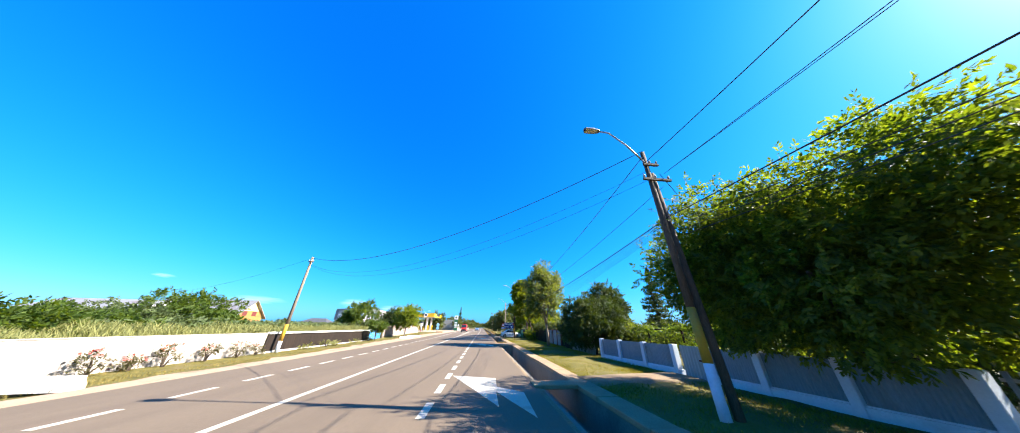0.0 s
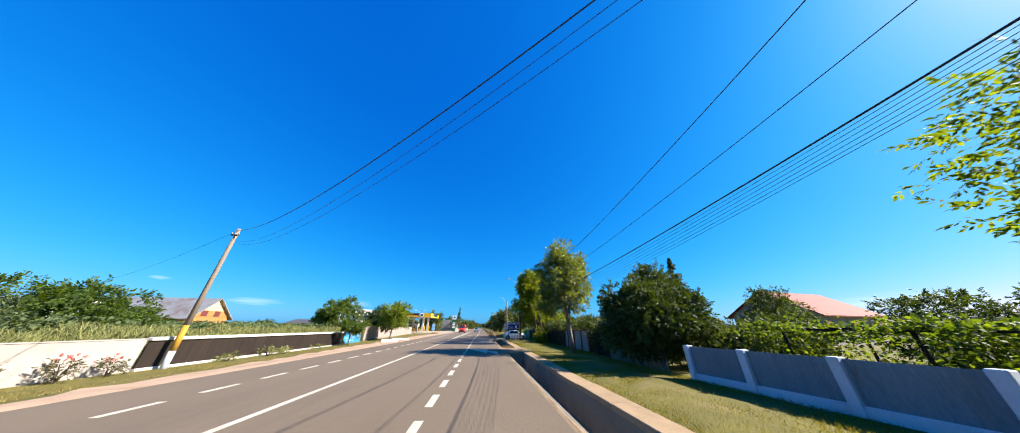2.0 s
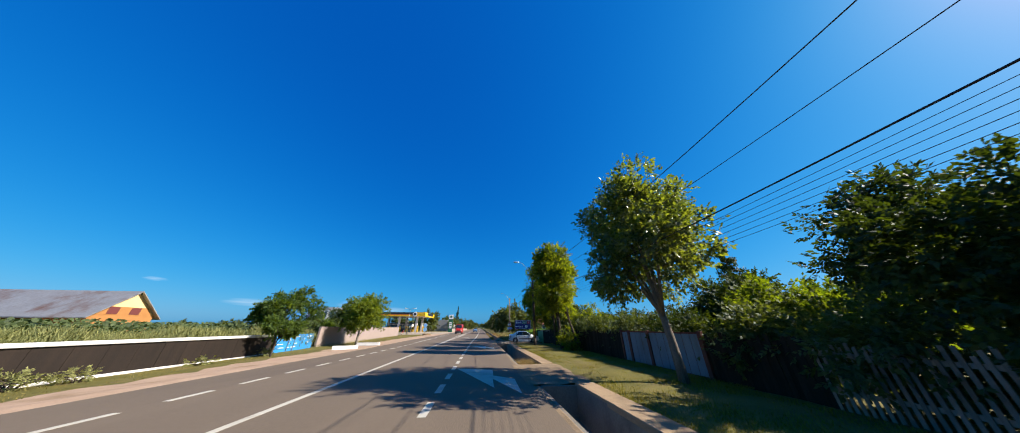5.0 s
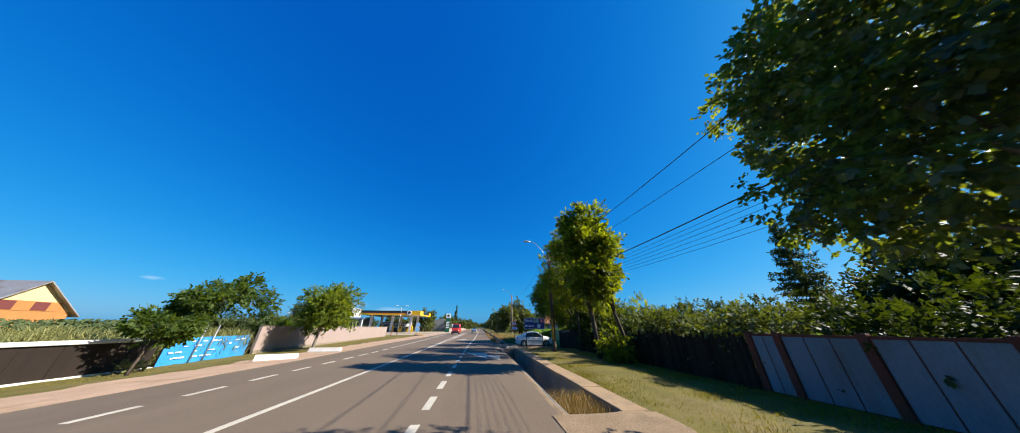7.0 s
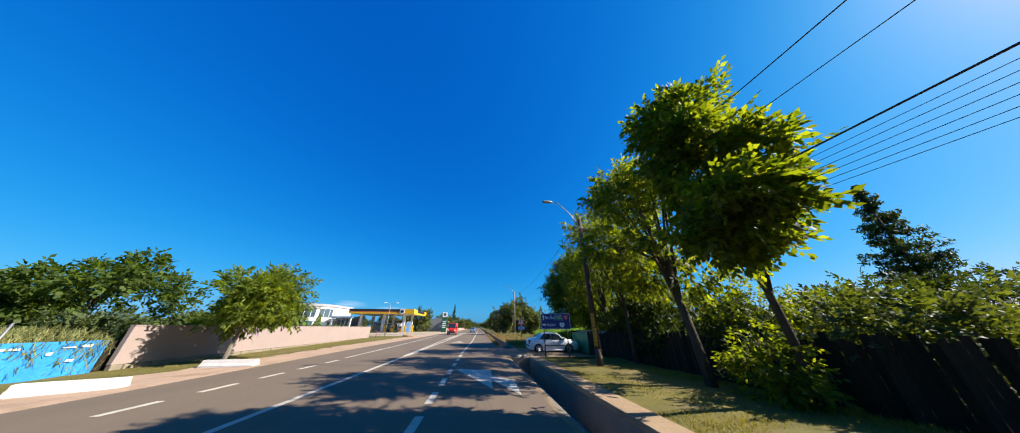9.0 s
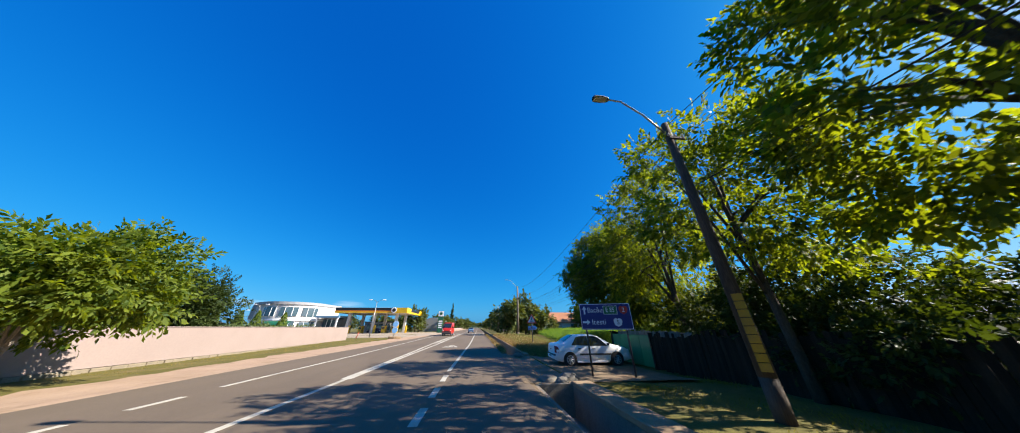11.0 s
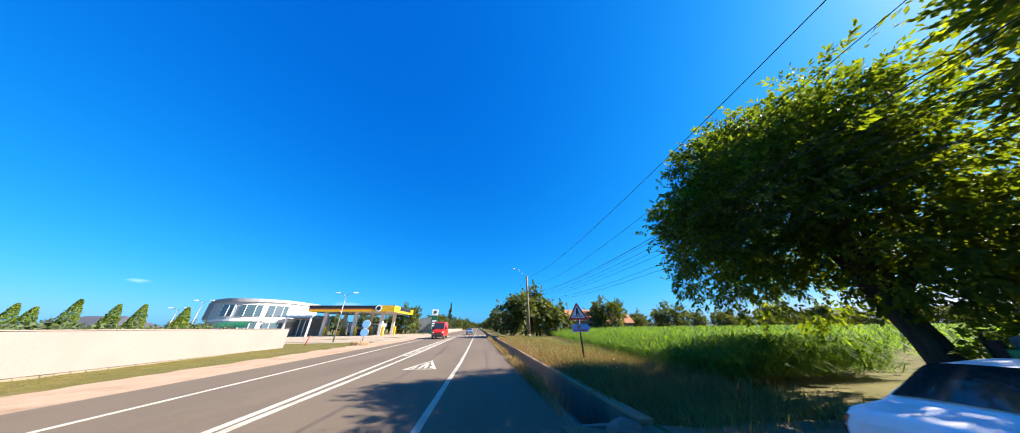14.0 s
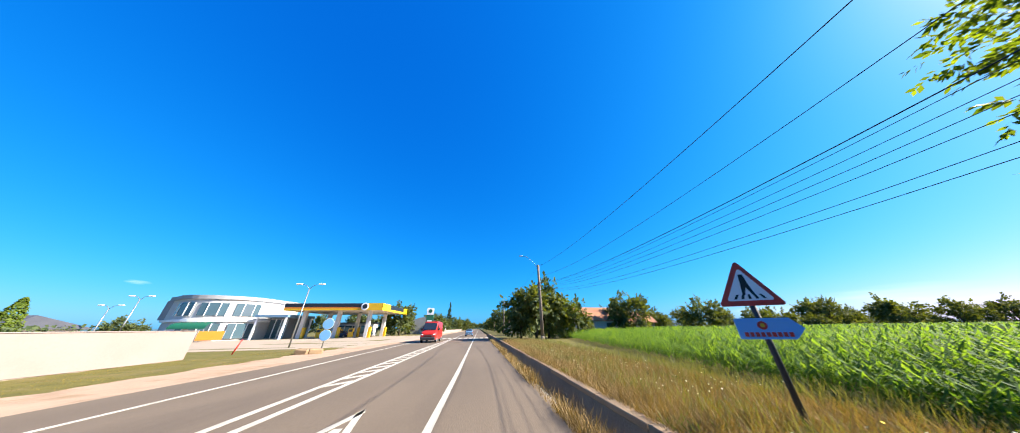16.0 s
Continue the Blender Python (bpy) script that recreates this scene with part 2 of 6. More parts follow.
def leaf_quads(rng, P, out, size, slim=0.55, droop=0.3):
    """Rhombic leaves at P that face about along out, with random turns."""
    n = len(P)
    nor = unit(out + rng.normal(0, 0.75, (n, 3)) + (0, 0, 0.35))
    tan = unit(np.cross(nor, rng.normal(0, 1, (n, 3))))
    tan[:, 2] -= droop * rng.random(n)
    tan = unit(tan)
    sid = np.cross(nor, tan)
    L = size * rng.uniform(0.65, 1.35, (n, 1))
    return np.stack([P - tan * L * 0.5, P + sid * L * slim * 0.5 + nor * L * 0.08, P + tan * L * 0.5, P - sid * L * slim * 0.5 + nor * L * 0.08], 1)


def sprays(rng, C, out, leaflets, length, size, slim, droop=0.35):
    """Twigs at C that point outward, each with leaves in pairs along it."""
    n = len(C)
    d = unit(out + rng.normal(0, 0.55, (n, 3)) - np.array((0, 0, droop)) * rng.random((n, 1)))
    nor = unit(np.cross(d, rng.normal(0, 1, (n, 3))) + (0, 0, 0.9))
    nor = unit(nor - d * (nor * d).sum(1, keepdims=True))
    sid = np.cross(d, nor)
    L = length * rng.uniform(0.6, 1.3, (n, 1))
    all_ = []
    for i in range(leaflets):
        t = (i + 0.6) / leaflets
        sg = 1 if i % 2 else -1
        ax = unit(d * (0.45 + 0.6 * t) + sid * sg * (1.0 - 0.7 * t) + rng.normal(0, 0.22, (n, 3)) - np.array((0, 0, 0.18)))
        nn = unit(nor + rng.normal(0, 0.35, (n, 3)))
        w = np.cross(nn, ax)
        l = size * rng.uniform(0.7, 1.25, (n, 1))
        P = C + d * L * t
        all_.append(np.stack([P, P + ax * l * 0.5 + w * l * slim * 0.5, P + ax * l - nn * l * 0.12, P + ax * l * 0.5 - w * l * slim * 0.5], 1))
    return np.concatenate(all_)


def lobed_crown(rng, c, r, lobes, n, size, slim=0.55, clump=0.3, low=-0.8, droop=0.3, lobe=(0.22, 0.44), fill=0.1, leaflets=8):
    """Leafy twigs in clumps on many uneven lobes over an ellipsoid; returns leaves and lobe centres."""
    c, r = np.array(c, float), np.array(r, float)
    d = unit(rng.normal(0, 1, (lobes * 3, 3)))
    d = d[d[:, 2] > low][:lobes]
    reach = rng.uniform(0.4, 0.9, (len(d), 1))
    mid = c + d * r * reach
    lr = r.mean() * rng.uniform(*lobe, len(d))
    per = 4
    m = n // (leaflets * per) + 1
    which = rng.integers(0, len(d), m)
    cd = unit(rng.normal(0, 1, (m, 3)) + 0.5 * d[which])
    cp = mid[which] + cd * (lr[which] * rng.uniform(0.5, 1.1, m) ** 0.6)[:, None] * (1, 1, 0.85)
    inner = rng.random(m) < fill
    cp[inner] = c + unit(rng.normal(0, 1, (inner.sum(), 3))) * r * rng.uniform(0.2, 0.75, (inner.sum(), 1))
    P = np.repeat(cp, per, 0) + rng.normal(0, clump * 0.7, (m * per, 3)) * (1, 1, 0.7)
    out = unit(0.6 * unit((P - c) / r) + 0.8 * np.repeat(cd, per, 0))
    return sprays(rng, P, out, leaflets, size * 2.3, size, slim, droop), mid


def tree(name, label, category, x, y, base, height, radius, lift, seed, leaf_material, n=26000, leaf=0.15, lobes=26, trunk=0.16, lean=(0, 0),
         bark=None, slim=0.55, clump=0.3, group="", limbs=9, squash=1.0, droop=0.3, lobe=(0.22, 0.44), fill=0.1, leaflets=8):
    """A tree with a trunk, limbs and a crown of clumped leaves; lift is the height of the crown's lower side."""
    rng = np.random.default_rng(seed)
    ob = thing(name, label, category, group, at=(x, y, base))
    c = (lean[0], lean[1], (lift + height) / 2)
    V, mid = lobed_crown(rng, c, (radius, radius * squash, (height - lift) / 2), lobes, n, leaf, slim, clump, droop=droop, lobe=lobe, fill=fill, leaflets=leaflets)
    bm = bmesh.new()
    top = Vector((lean[0], lean[1], lift + (height - lift) * 0.62))
    pts = [Vector((0, 0, -0.1)), Vector((lean[0] * 0.12, lean[1] * 0.12, top.z * 0.2)), Vector((lean[0] * 0.45, lean[1] * 0.45, top.z * 0.5)), top]
    tube(bm, pts, [trunk * 1.25, trunk, trunk * 0.75, trunk * 0.22], 9)
    for m in mid[:limbs]:
        e = Vector(m)
        s = rng.uniform(0.4, 0.85)
        a = pts[1].lerp(pts[2], s) if s < 0.6 else pts[2].lerp(pts[3], (s - 0.6) * 2)
        b = a.lerp(e, 0.5) + Vector((0, 0, 0.12 * (e - a).length))
        tube(bm, [a, b, e], [trunk * 0.5, trunk * 0.3, trunk * 0.08], 6)
    part("trunk", bm, bark or BARK, ob)
    part("crown", quads("crown", V, leaf_material), None, ob)
    return ob


def bush(name, label, x, y, base, size, seed, leaf_material, n=9000, leaf=0.1, lobes=18, category="bush", group="", slim=0.55, clump=0.16):
    """A shrub with leaves to the ground on a few stems."""
    rng = np.random.default_rng(seed)
    ob = thing(name, label, category, group, at=(x, y, base))
    V, mid = lobed_crown(rng, (0, 0, size[2] * 0.5), (size[0], size[1], size[2] * 0.5), lobes, n, leaf, slim, clump, low=-0.95)
    V[:, :, 2] = np.maximum(V[:, :, 2], 0.01)
    bm = bmesh.new()
    for m in mid[:6]:
        e = Vector(m)
        tube(bm, [(e.x * 0.1, e.y * 0.1, -0.05), (e.x * 0.4, e.y * 0.4, e.z * 0.6), e], [0.035, 0.025, 0.008], 5)
    part("woody_base", bm, BARK, ob)
    part("leaves", quads("leaves", V, leaf_material), None, ob)
    return ob


def blades(rng, P, height, width, lean=0.35):
    """Grass blades as slim quads that stand at P."""
    n = len(P)
    a = rng.uniform(0, 2 * np.pi, n)
    side = np.stack([np.cos(a), np.sin(a), np.zeros(n)], 1)
    b = rng.uniform(0, 2 * np.pi, n)
    h = height * rng.uniform(0.45, 1.3, (n, 1)) if np.isscalar(height) else height[:, None] * rng.uniform(0.6, 1.25, (n, 1))
    tip = np.stack([np.cos(b) * lean, np.sin(b) * lean, np.ones(n)], 1) * h
    w = width * rng.uniform(0.6, 1.4, (n, 1))
    return np.stack([P - side * w, P + side * w, P + tip * 0.6 + side * w * 0.8, P + tip], 1)


# ---- ground, road and ditch ----
def left_z(y):
    """How far the ground beside the far fence lies below the road."""
    return -0.33 + 0.33 * min(max((y - 30) / 45, 0), 1)


ROAD_L, ROAD_R = -9.35, 1.66
DITCH_L, DITCH_R, COPE_R = 1.9, 2.98, 3.55
ys = [-400, -120, -40, -15] + [i * 0.75 - 10 for i in range(150)] + [110, 125, 145, 170, 210, 270, 360, 500, 800, 1400, 3000]


def sand_l(y):
    """Where the sandy shoulder ends and the grass before the walls begins."""
    return float(np.interp(y, (10, 34, 53), (-11.0, -12.2, -13.0)))


def dip(y):
    """The yard entrance lies a little below the verge."""
    return -0.2 * min(max((y - 45) / 3, 0), 1) * min(max((58 - y) / 3, 0), 1)


def ground_row(y):
    dz = dip(y)
    near = -12 < y < 105
    r = random.Random(int(y * 100))
    w = (lambda s: r.uniform(-s, s)) if near else (lambda s: 0)
    zl = left_z(y)
    row = [(-3000, y, -1.2), (-200, y, -0.9), (-60, y, zl - 0.2), (-25, y, zl + w(0.04)), (-16.5, y, zl + w(0.02)), (-15, y, zl + 0.01), (-14.2, y, zl * 0.9 + w(0.03)),
           (sand_l(y) - 0.6 + w(0.15), y, zl * 0.6 + w(0.03)), (sand_l(y) + w(0.22), y, zl * 0.35 + w(0.02)), (-10.5 + w(0.1), y, zl * 0.12 - 0.02 + w(0.015)), (-9.95 + w(0.06), y, -0.016), (ROAD_L, y, -0.03),
           (ROAD_R, y, -0.03), (ROAD_R + 0.12, y, -0.02 + w(0.012)), (DITCH_L - 0.02, y, -0.05 + w(0.012)), (DITCH_L + 0.03, y, -0.85), (DITCH_R, y, -0.85), (DITCH_R + 0.25, y, -0.03),
           (COPE_R, y, 0.0 + w(0.015) + dz * 0.6), (4.2, y, 0.03 + w(0.03) + dz), (5.0, y, 0.03 + w(0.04) + dz), (5.9, y, 0.02 + w(0.04) + dz), (6.8, y, 0.01 + w(0.03) + dz), (7.9, y, -0.02 + w(0.02) + dz * 0.8),
           (9.5, y, -0.05), (14, y, -0.05), (30, y, 0.0), (80, y, 0.0), (250, y, 0.4), (3000, y, 2.0)]
    return row


rows = [ground_row(y) for y in ys]
ground = part("ground", loft(rows), SOIL)
tagged(ground, "dry grassy verges and fields beside the road", "ground", kind="structure")
for m in (SAND, DIRT, CONCRETE):
    ground.data.materials.append(m)
for poly in ground.data.polygons:
    x = poly.center.x
    if sand_l(poly.center.y) < x < ROAD_L:
        poly.material_index = 1
    elif ROAD_R < x < DITCH_L:
        poly.material_index = 2
    elif DITCH_L < x < DITCH_R + 0.1:
        poly.material_index = 3

road = part("road", slab([(ROAD_L, -400), (ROAD_R, -400), (ROAD_R, 900), (-9.9, 900), (-9.9, 56), (-9.75, 50), (ROAD_L, 40)], -0.2, 0.0), ASPHALT)
tagged(road, "two-lane asphalt road with wide hard shoulders", "road", kind="structure")

# ditch: concrete side walls in bays and a sandy coping
DITCH_BAYS = [(-40, 25.2), (29.5, 46.4), (54.5, 140)]
for a, b in DITCH_BAYS:
    d = tagged(part("roadside_ditch", cube(DITCH_R, DITCH_R + 0.16, a, b, -0.9, -0.01), CONCRETE), "open concrete-lined roadside ditch", "ditch", "ditch bays", "structure")
    part("near_side", cube(DITCH_L - 0.12, DITCH_L, a, b, -0.9, -0.035), CONCRETE, d)
    n = max(1, int((b - a) / 2.0))
    for k in range(n):
        y0, y1 = a + (b - a) * k / n, a + (b - a) * (k + 1) / n
        rr = random.Random(k * 7 + int(a))
        s = rr.uniform(-0.025, 0.025)
        wide = COPE_R if a < 50 else DITCH_R + 0.26
        part("coping_slab", cube(DITCH_R - 0.02 + s, wide + s, y0 + 0.008, y1 - 0.008, -0.08, 0.045 + rr.uniform(-0.012, 0.012), 0.015), COPING, d)
    for yy in (a + 0.06, b - 0.06):
        part("head_wall", cube(DITCH_L, DITCH_R, yy - 0.06, yy + 0.06, -0.9, -0.02), CONCRETE, d)
tagged(part("ditch_footbridge", cube(1.62, 2.95, 8.1, 8.75, -0.06, 0.06, 0.02), COPING), "thin concrete slab laid across the ditch", "slab")
# tan earth whose colour also paints the sunlit band between the tree shadows
path = loft([[(x, 7.5 + 0.12 * x + s + random.uniform(-0.2, 0.2), z) for s, z in ((0, -0.02), (0.35, 0.06), (1.0, 0.07), (1.6, 0.06), (2.0, -0.02))] for x in (3.45, 4.2, 5.0, 5.8, 6.6, 7.6)], flip=True, smooth=True)
tagged(part("sunlit_earth_path", path, DIRT), "sunlit tan earth path across the verge to the gate", "path", kind="structure")
for a, b, wide in ((25.2, 29.5, 0), (46.4, 54.5, 1)):
    pts = []
    for i in range(9):
        y = a + (b - a) * i / 8
        pts.append([(x, y, z + random.uniform(-0.015, 0.015) + dip(y) * (0 if x < 2 else 0.45 if x < 3.3 else 0.95)) for x, z in ((1.5, 0.006), (1.9, 0.0), (2.5, -0.005), (2.9, 0.02), (3.3, 0.03), (3.7, 0.01)) if not wide] if not wide else [(x, y, z + random.uniform(-0.015, 0.015) + dip(y) * (0 if x < 2 else 0.45 if x < 3.3 else 0.95)) for x, z in ((1.5, 0.006), (1.9, 0.0), (2.5, -0.005), (3.2, 0.03), (4.2, 0.06), (5.2, 0.065), (6.4, 0.05), (7.6, 0.03))])
    tagged(part("driveway", loft(pts), DIRT), "packed dirt driveway crossing the ditch to a gate", "driveway", "dirt driveways", "structure")

# ---- road markings ----
markings = thing("road_markings", "worn white painted road markings on the asphalt", "road marking", kind="structure")
MARK = 0.004


def stripe(name, x, y0, y1, w, turn=0.0):
    return part(name, cube(x - w / 2, x + w / 2, y0, y1, 0.0, MARK), LINE, markings)


def line(name, points, w):
    """A painted line through points (x, y) of growing y."""
    pts = [(x + w / 2, y) for x, y in points] + [(x - w / 2, y) for x, y in reversed(points)]
    return part(name, slab(pts, 0, MARK), LINE, markings)


stripe("centre_line", -4.33, -60, 47.9, 0.15)
# two lines that part round a hatched strip and meet again
DIVIDE_L = [(-4.43, 47.9), (-4.5, 56), (-4.7, 64), (-4.86, 71), (-4.88, 85), (-4.5, 102)]
DIVIDE_R = [(-4.26, 47.9), (-4.24, 56), (-4.12, 64), (-4.1, 71), (-4.12, 85), (-4.26, 102)]
line("centre_line", DIVIDE_L, 0.17)
line("centre_line", DIVIDE_R, 0.17)
k = 0
while 67.0 + k * 1.25 < 97:
    y = 67.0 + k * 1.25
    xl = float(np.interp(y, [q[1] for q in DIVIDE_L], [q[0] for q in DIVIDE_L])) + 0.1
    xr = float(np.interp(y, [q[1] for q in DIVIDE_R], [q[0] for q in DIVIDE_R])) - 0.1
    part("hatch_bar", slab([(xl, y), (xr, y + 0.6), (xr, y + 1.0), (xl, y + 0.4)], 0, MARK), LINE, markings)
    k += 1
stripe("centre_line", -4.36, 108, 500, 0.15)
dash_me = part("edge_dash", cube(-0.075, 0.075, -0.53, 0.53, 0, MARK), LINE, markings)
dash_me.location = (-7.05, -6.9, 0)
for i in range(1, 29):
    y = -7.08 + 1.88 * i
    part("edge_dash", dash_me.data, None, markings).location = (-7.0 - 0.009 * max(y, 0) if y < 30 else -7.28, y, 0)
dash_me = part("shoulder_dash", cube(-0.085, 0.085, -0.52, 0.52, 0, MARK), LINE, markings)
dash_me.location = (-1.06, -6.95, 0)
for i in range(1, 30):
    part("shoulder_dash", dash_me.data, None, markings).location = (-1.06, -6.95 + 1.88 * i, 0)
line("edge_line", [(-7.42, 47.2), (-7.57, 55.6), (-7.82, 64), (-8.3, 78), (-8.55, 90), (-8.6, 103)], 0.14)
line("shoulder_line", [(-1.07, 49.0), (-0.97, 54.6), (-0.9, 58.8), (-0.8, 63), (-0.76, 70), (-0.76, 300)], 0.15)
# arrows that lead from the shoulder back into the lane
ARROW = [(-0.92, 10.0), (0.47, 6.35), (0.48, 7.7), (1.17, 5.6), (1.22, 7.55), (0.53, 8.25), (0.56, 9.5)]
for y in (0, 18.6, 32.55, -18):
    part("merge_arrow", slab([(a, b + y) for a, b in ARROW], 0, MARK + 0.001), LINE, markings)

# crossing warning painted in the lane, and the far zebra crossing
TRI = [(-3.08, 61.45), (-1.68, 61.35), (-2.38, 64.5)]
for (ax, ay), (bx, by) in zip(TRI, TRI[1:] + TRI[:1]):
    d = Vector((bx - ax, by - ay, 0)).normalized()
    nx, ny = -d.y * 0.13, d.x * 0.13
    part("warning_triangle_edge", slab([(ax, ay), (bx, by), (bx + nx - d.x * 0.2, by + ny - d.y * 0.2), (ax + nx + d.x * 0.2, ay + ny + d.y * 0.2)], 0, MARK), LINE, markings)
for k in range(4):
    x = -2.8 + 0.26 * k
    part("warning_bar", slab([(x, 61.7), (x + 0.13, 61.7), (x + 0.13 - 0.2 * (x + 2.4), 62.25), (x - 0.2 * (x + 2.4), 62.25)], 0, MARK), LINE, markings)
part("warning_pictogram", slab([(-2.55, 62.3), (-2.4, 62.3), (-2.22, 62.3), (-2.3, 63.4), (-2.45, 63.4)], 0, MARK), LINE, markings)
for k in range(11):
    part("zebra_bar", cube(-8.3 + 0.95 * k, -7.75 + 0.95 * k, 104, 107.5, 0, MARK + 0.001), LINE, markings)


# ---- fences on the house side ----
def along(p, q, t):
    return (p[0] + (q[0] - p[0]) * t, p[1] + (q[1] - p[1]) * t)


def run(p, q):
    """The frame of a straight run from p to q: x along it, y to its left."""
    a = math.degrees(math.atan2(q[1] - p[1], q[0] - p[0]))
    return math.hypot(q[0] - p[0], q[1] - p[1]), a


def corrugated(w, z0, z1, step=0.075, depth=0.018):
    """A ribbed metal sheet that stands along x, one skin with thickness."""
    n = int(w / step) * 2
    xs = [w * i / n for i in range(n + 1)]
    prof = [(x, depth if (i // 1) % 2 else 0.0) for i, x in enumerate(xs)]
    ring = [(x, y) for x, y in prof] + [(x, y + 0.006) for x, y in reversed(prof)]
    bm = bmesh.new()
    lo = [bm.verts.new((x, y, z0)) for x, y in ring]
    hi = [bm.verts.new((x, y, z1)) for x, y in ring]
    for i in range(len(ring)):
        j = (i + 1) % len(ring)
        bm.faces.new((lo[i], lo[j], hi[j], hi[i]))
    h = len(prof)
    for i in range(h - 1):
        bm.faces.new((hi[i], hi[i + 1], hi[2 * h - 2 - i], hi[2 * h - 1 - i]))
    return bm


def masonry_fence(p, q, posts, label):
    """A limewashed low wall with pillars and ribbed sheets between them."""
    length, a = run(p, q)
    ob = thing("fence", label, "fence", "front garden fences", at=(p[0], p[1], -0.1), turn=a)
    part("base_wall", cube(0, length, -0.09, 0.09, 0, 0.27, 0.01), BLUEWHITE, ob)
    for s in posts:
        part("pillar", cube(s - 0.1, s + 0.1, -0.12, 0.12, 0.0, 1.14, 0.015), BLUEWHITE, ob)
    for s, e in zip(posts, posts[1:]):
        sh = part("panel", corrugated(e - s - 0.2, 0.3, 1.11, 0.075, 0.014), GREYSHEET, ob, "grey ribbed metal panel")
        sh.location = (s + 0.1, -0.012, 0)
        part("panel_ledge", cube(s + 0.1, e - 0.1, -0.05, 0.05, 0.27, 0.3), BLUEWHITE, ob)
    return ob


masonry_fence((7.39, 15.6), (7.86, 9.86), [0.1, 1.92, 3.8, 5.55], "bluish-white limewashed garden fence with grey ribbed panels")
# garden gate beside it
gate = thing("metal_gate", "narrow grey ribbed metal garden gate between limewashed pillars", "gate", at=(7.87, 9.78, -0.08), turn=-87)
part("gate_leaf", corrugated(0.94, 0.04, 1.1, 0.13, 0.024), GATESHEET, gate)
for z in (0.2, 0.92):
    part("gate_rail", cube(0, 0.94, 0.032, 0.056, z, z + 0.05), STEEL, gate)
part("latch", cube(0.78, 0.92, -0.035, -0.002, 0.62, 0.68, 0.006), RUST, gate)
masonry_fence((7.93, 8.78), (8.12, 3.6), [0.1, 1.8, 3.5, 5.08], "bluish-white limewashed garden fence under the big tree")


def rail_fence(p, q, label):
    """A low limewashed kerb with white upright slats."""
    length, a = run(p, q)
    ob = thing("picket_fence", label, "fence", "front garden fences", at=(p[0], p[1], -0.1), turn=a)
    part("base_wall", cube(0, length, -0.1, 0.1, 0, 0.3, 0.01), BLUEWHITE, ob)
    for z in (0.42, 1.0):
        part("rail", cube(0, length, -0.02, 0.02, z, z + 0.05), STEEL, ob)
    s = 0.08
    first = None
    while s < length - 0.05:
        if first is None:
            first = part("slat", cube(-0.03, 0.03, -0.035, -0.021, 0.32, 1.15), GREYSHEET, ob)
            d = first
        else:
            d = part("slat", first.data, None, ob)
        d.location = (s, 0, 0)
        s += 0.14
    return ob


rail_fence((8.1, 3.5), (8.4, -4.0), "low limewashed kerb with upright grey slats")


def board_fence(p, q, z, height, label, step=0.13, lean=0.0, seed=3, wood=None, cover=0.94, uneven=0.04):
    """Old boards on two rails, uneven at the top."""
    length, a = run(p, q)
    ob = thing("board_fence", label, "fence", "old wooden fences", at=(p[0], p[1], z), turn=a)
    rr = random.Random(seed)
    for zz in (height * 0.25, height * 0.8):
        part("rail", cube(0, length, 0.0, 0.05, zz, zz + 0.08), wood or OLDWOOD, ob)
    meshes = []
    for i in range(4):
        h = height * (1.0 - 1.5 * uneven + uneven * i)
        bm = slab([(0.0, -0.022), (step * cover, -0.022), (step * cover, -0.002), (0.0, -0.002)], 0, h)
        for v in bm.verts:
            if v.co.z > 0.1 and v.co.x < 0.01:
                v.co.z -= 0.02 * (i % 3)
        me = bpy.data.meshes.new("board")
        bm.to_mesh(me)
        bm.free()
        me.materials.append(wood or OLDWOOD)
        meshes.append(me)
    s = 0.0
    while s < length:
        d = part("board", rr.choice(meshes), None, ob)
        d.location = (s, rr.uniform(-0.006, 0.006), rr.uniform(-0.05, 0.02))
        d.rotation_euler = (0, rr.uniform(-0.012, 0.012) + lean, 0)
        s += step
    return ob


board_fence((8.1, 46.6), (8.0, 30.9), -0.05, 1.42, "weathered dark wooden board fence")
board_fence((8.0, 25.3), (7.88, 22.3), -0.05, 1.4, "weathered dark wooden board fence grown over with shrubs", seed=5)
board_fence((7.88, 22.25), (7.62, 17.0), -0.05, 1.3, "old grey wooden picket fence with gaps before the shrubs", 0.12, seed=6, wood=PALEWOOD, cover=0.5)
board_fence((8.4, 52.6), (8.4, 47.2), -0.05, 1.44, "pale grey wooden picket fence behind the green gate", 0.12, seed=7, wood=PALEWOOD, cover=0.86, uneven=0.012)
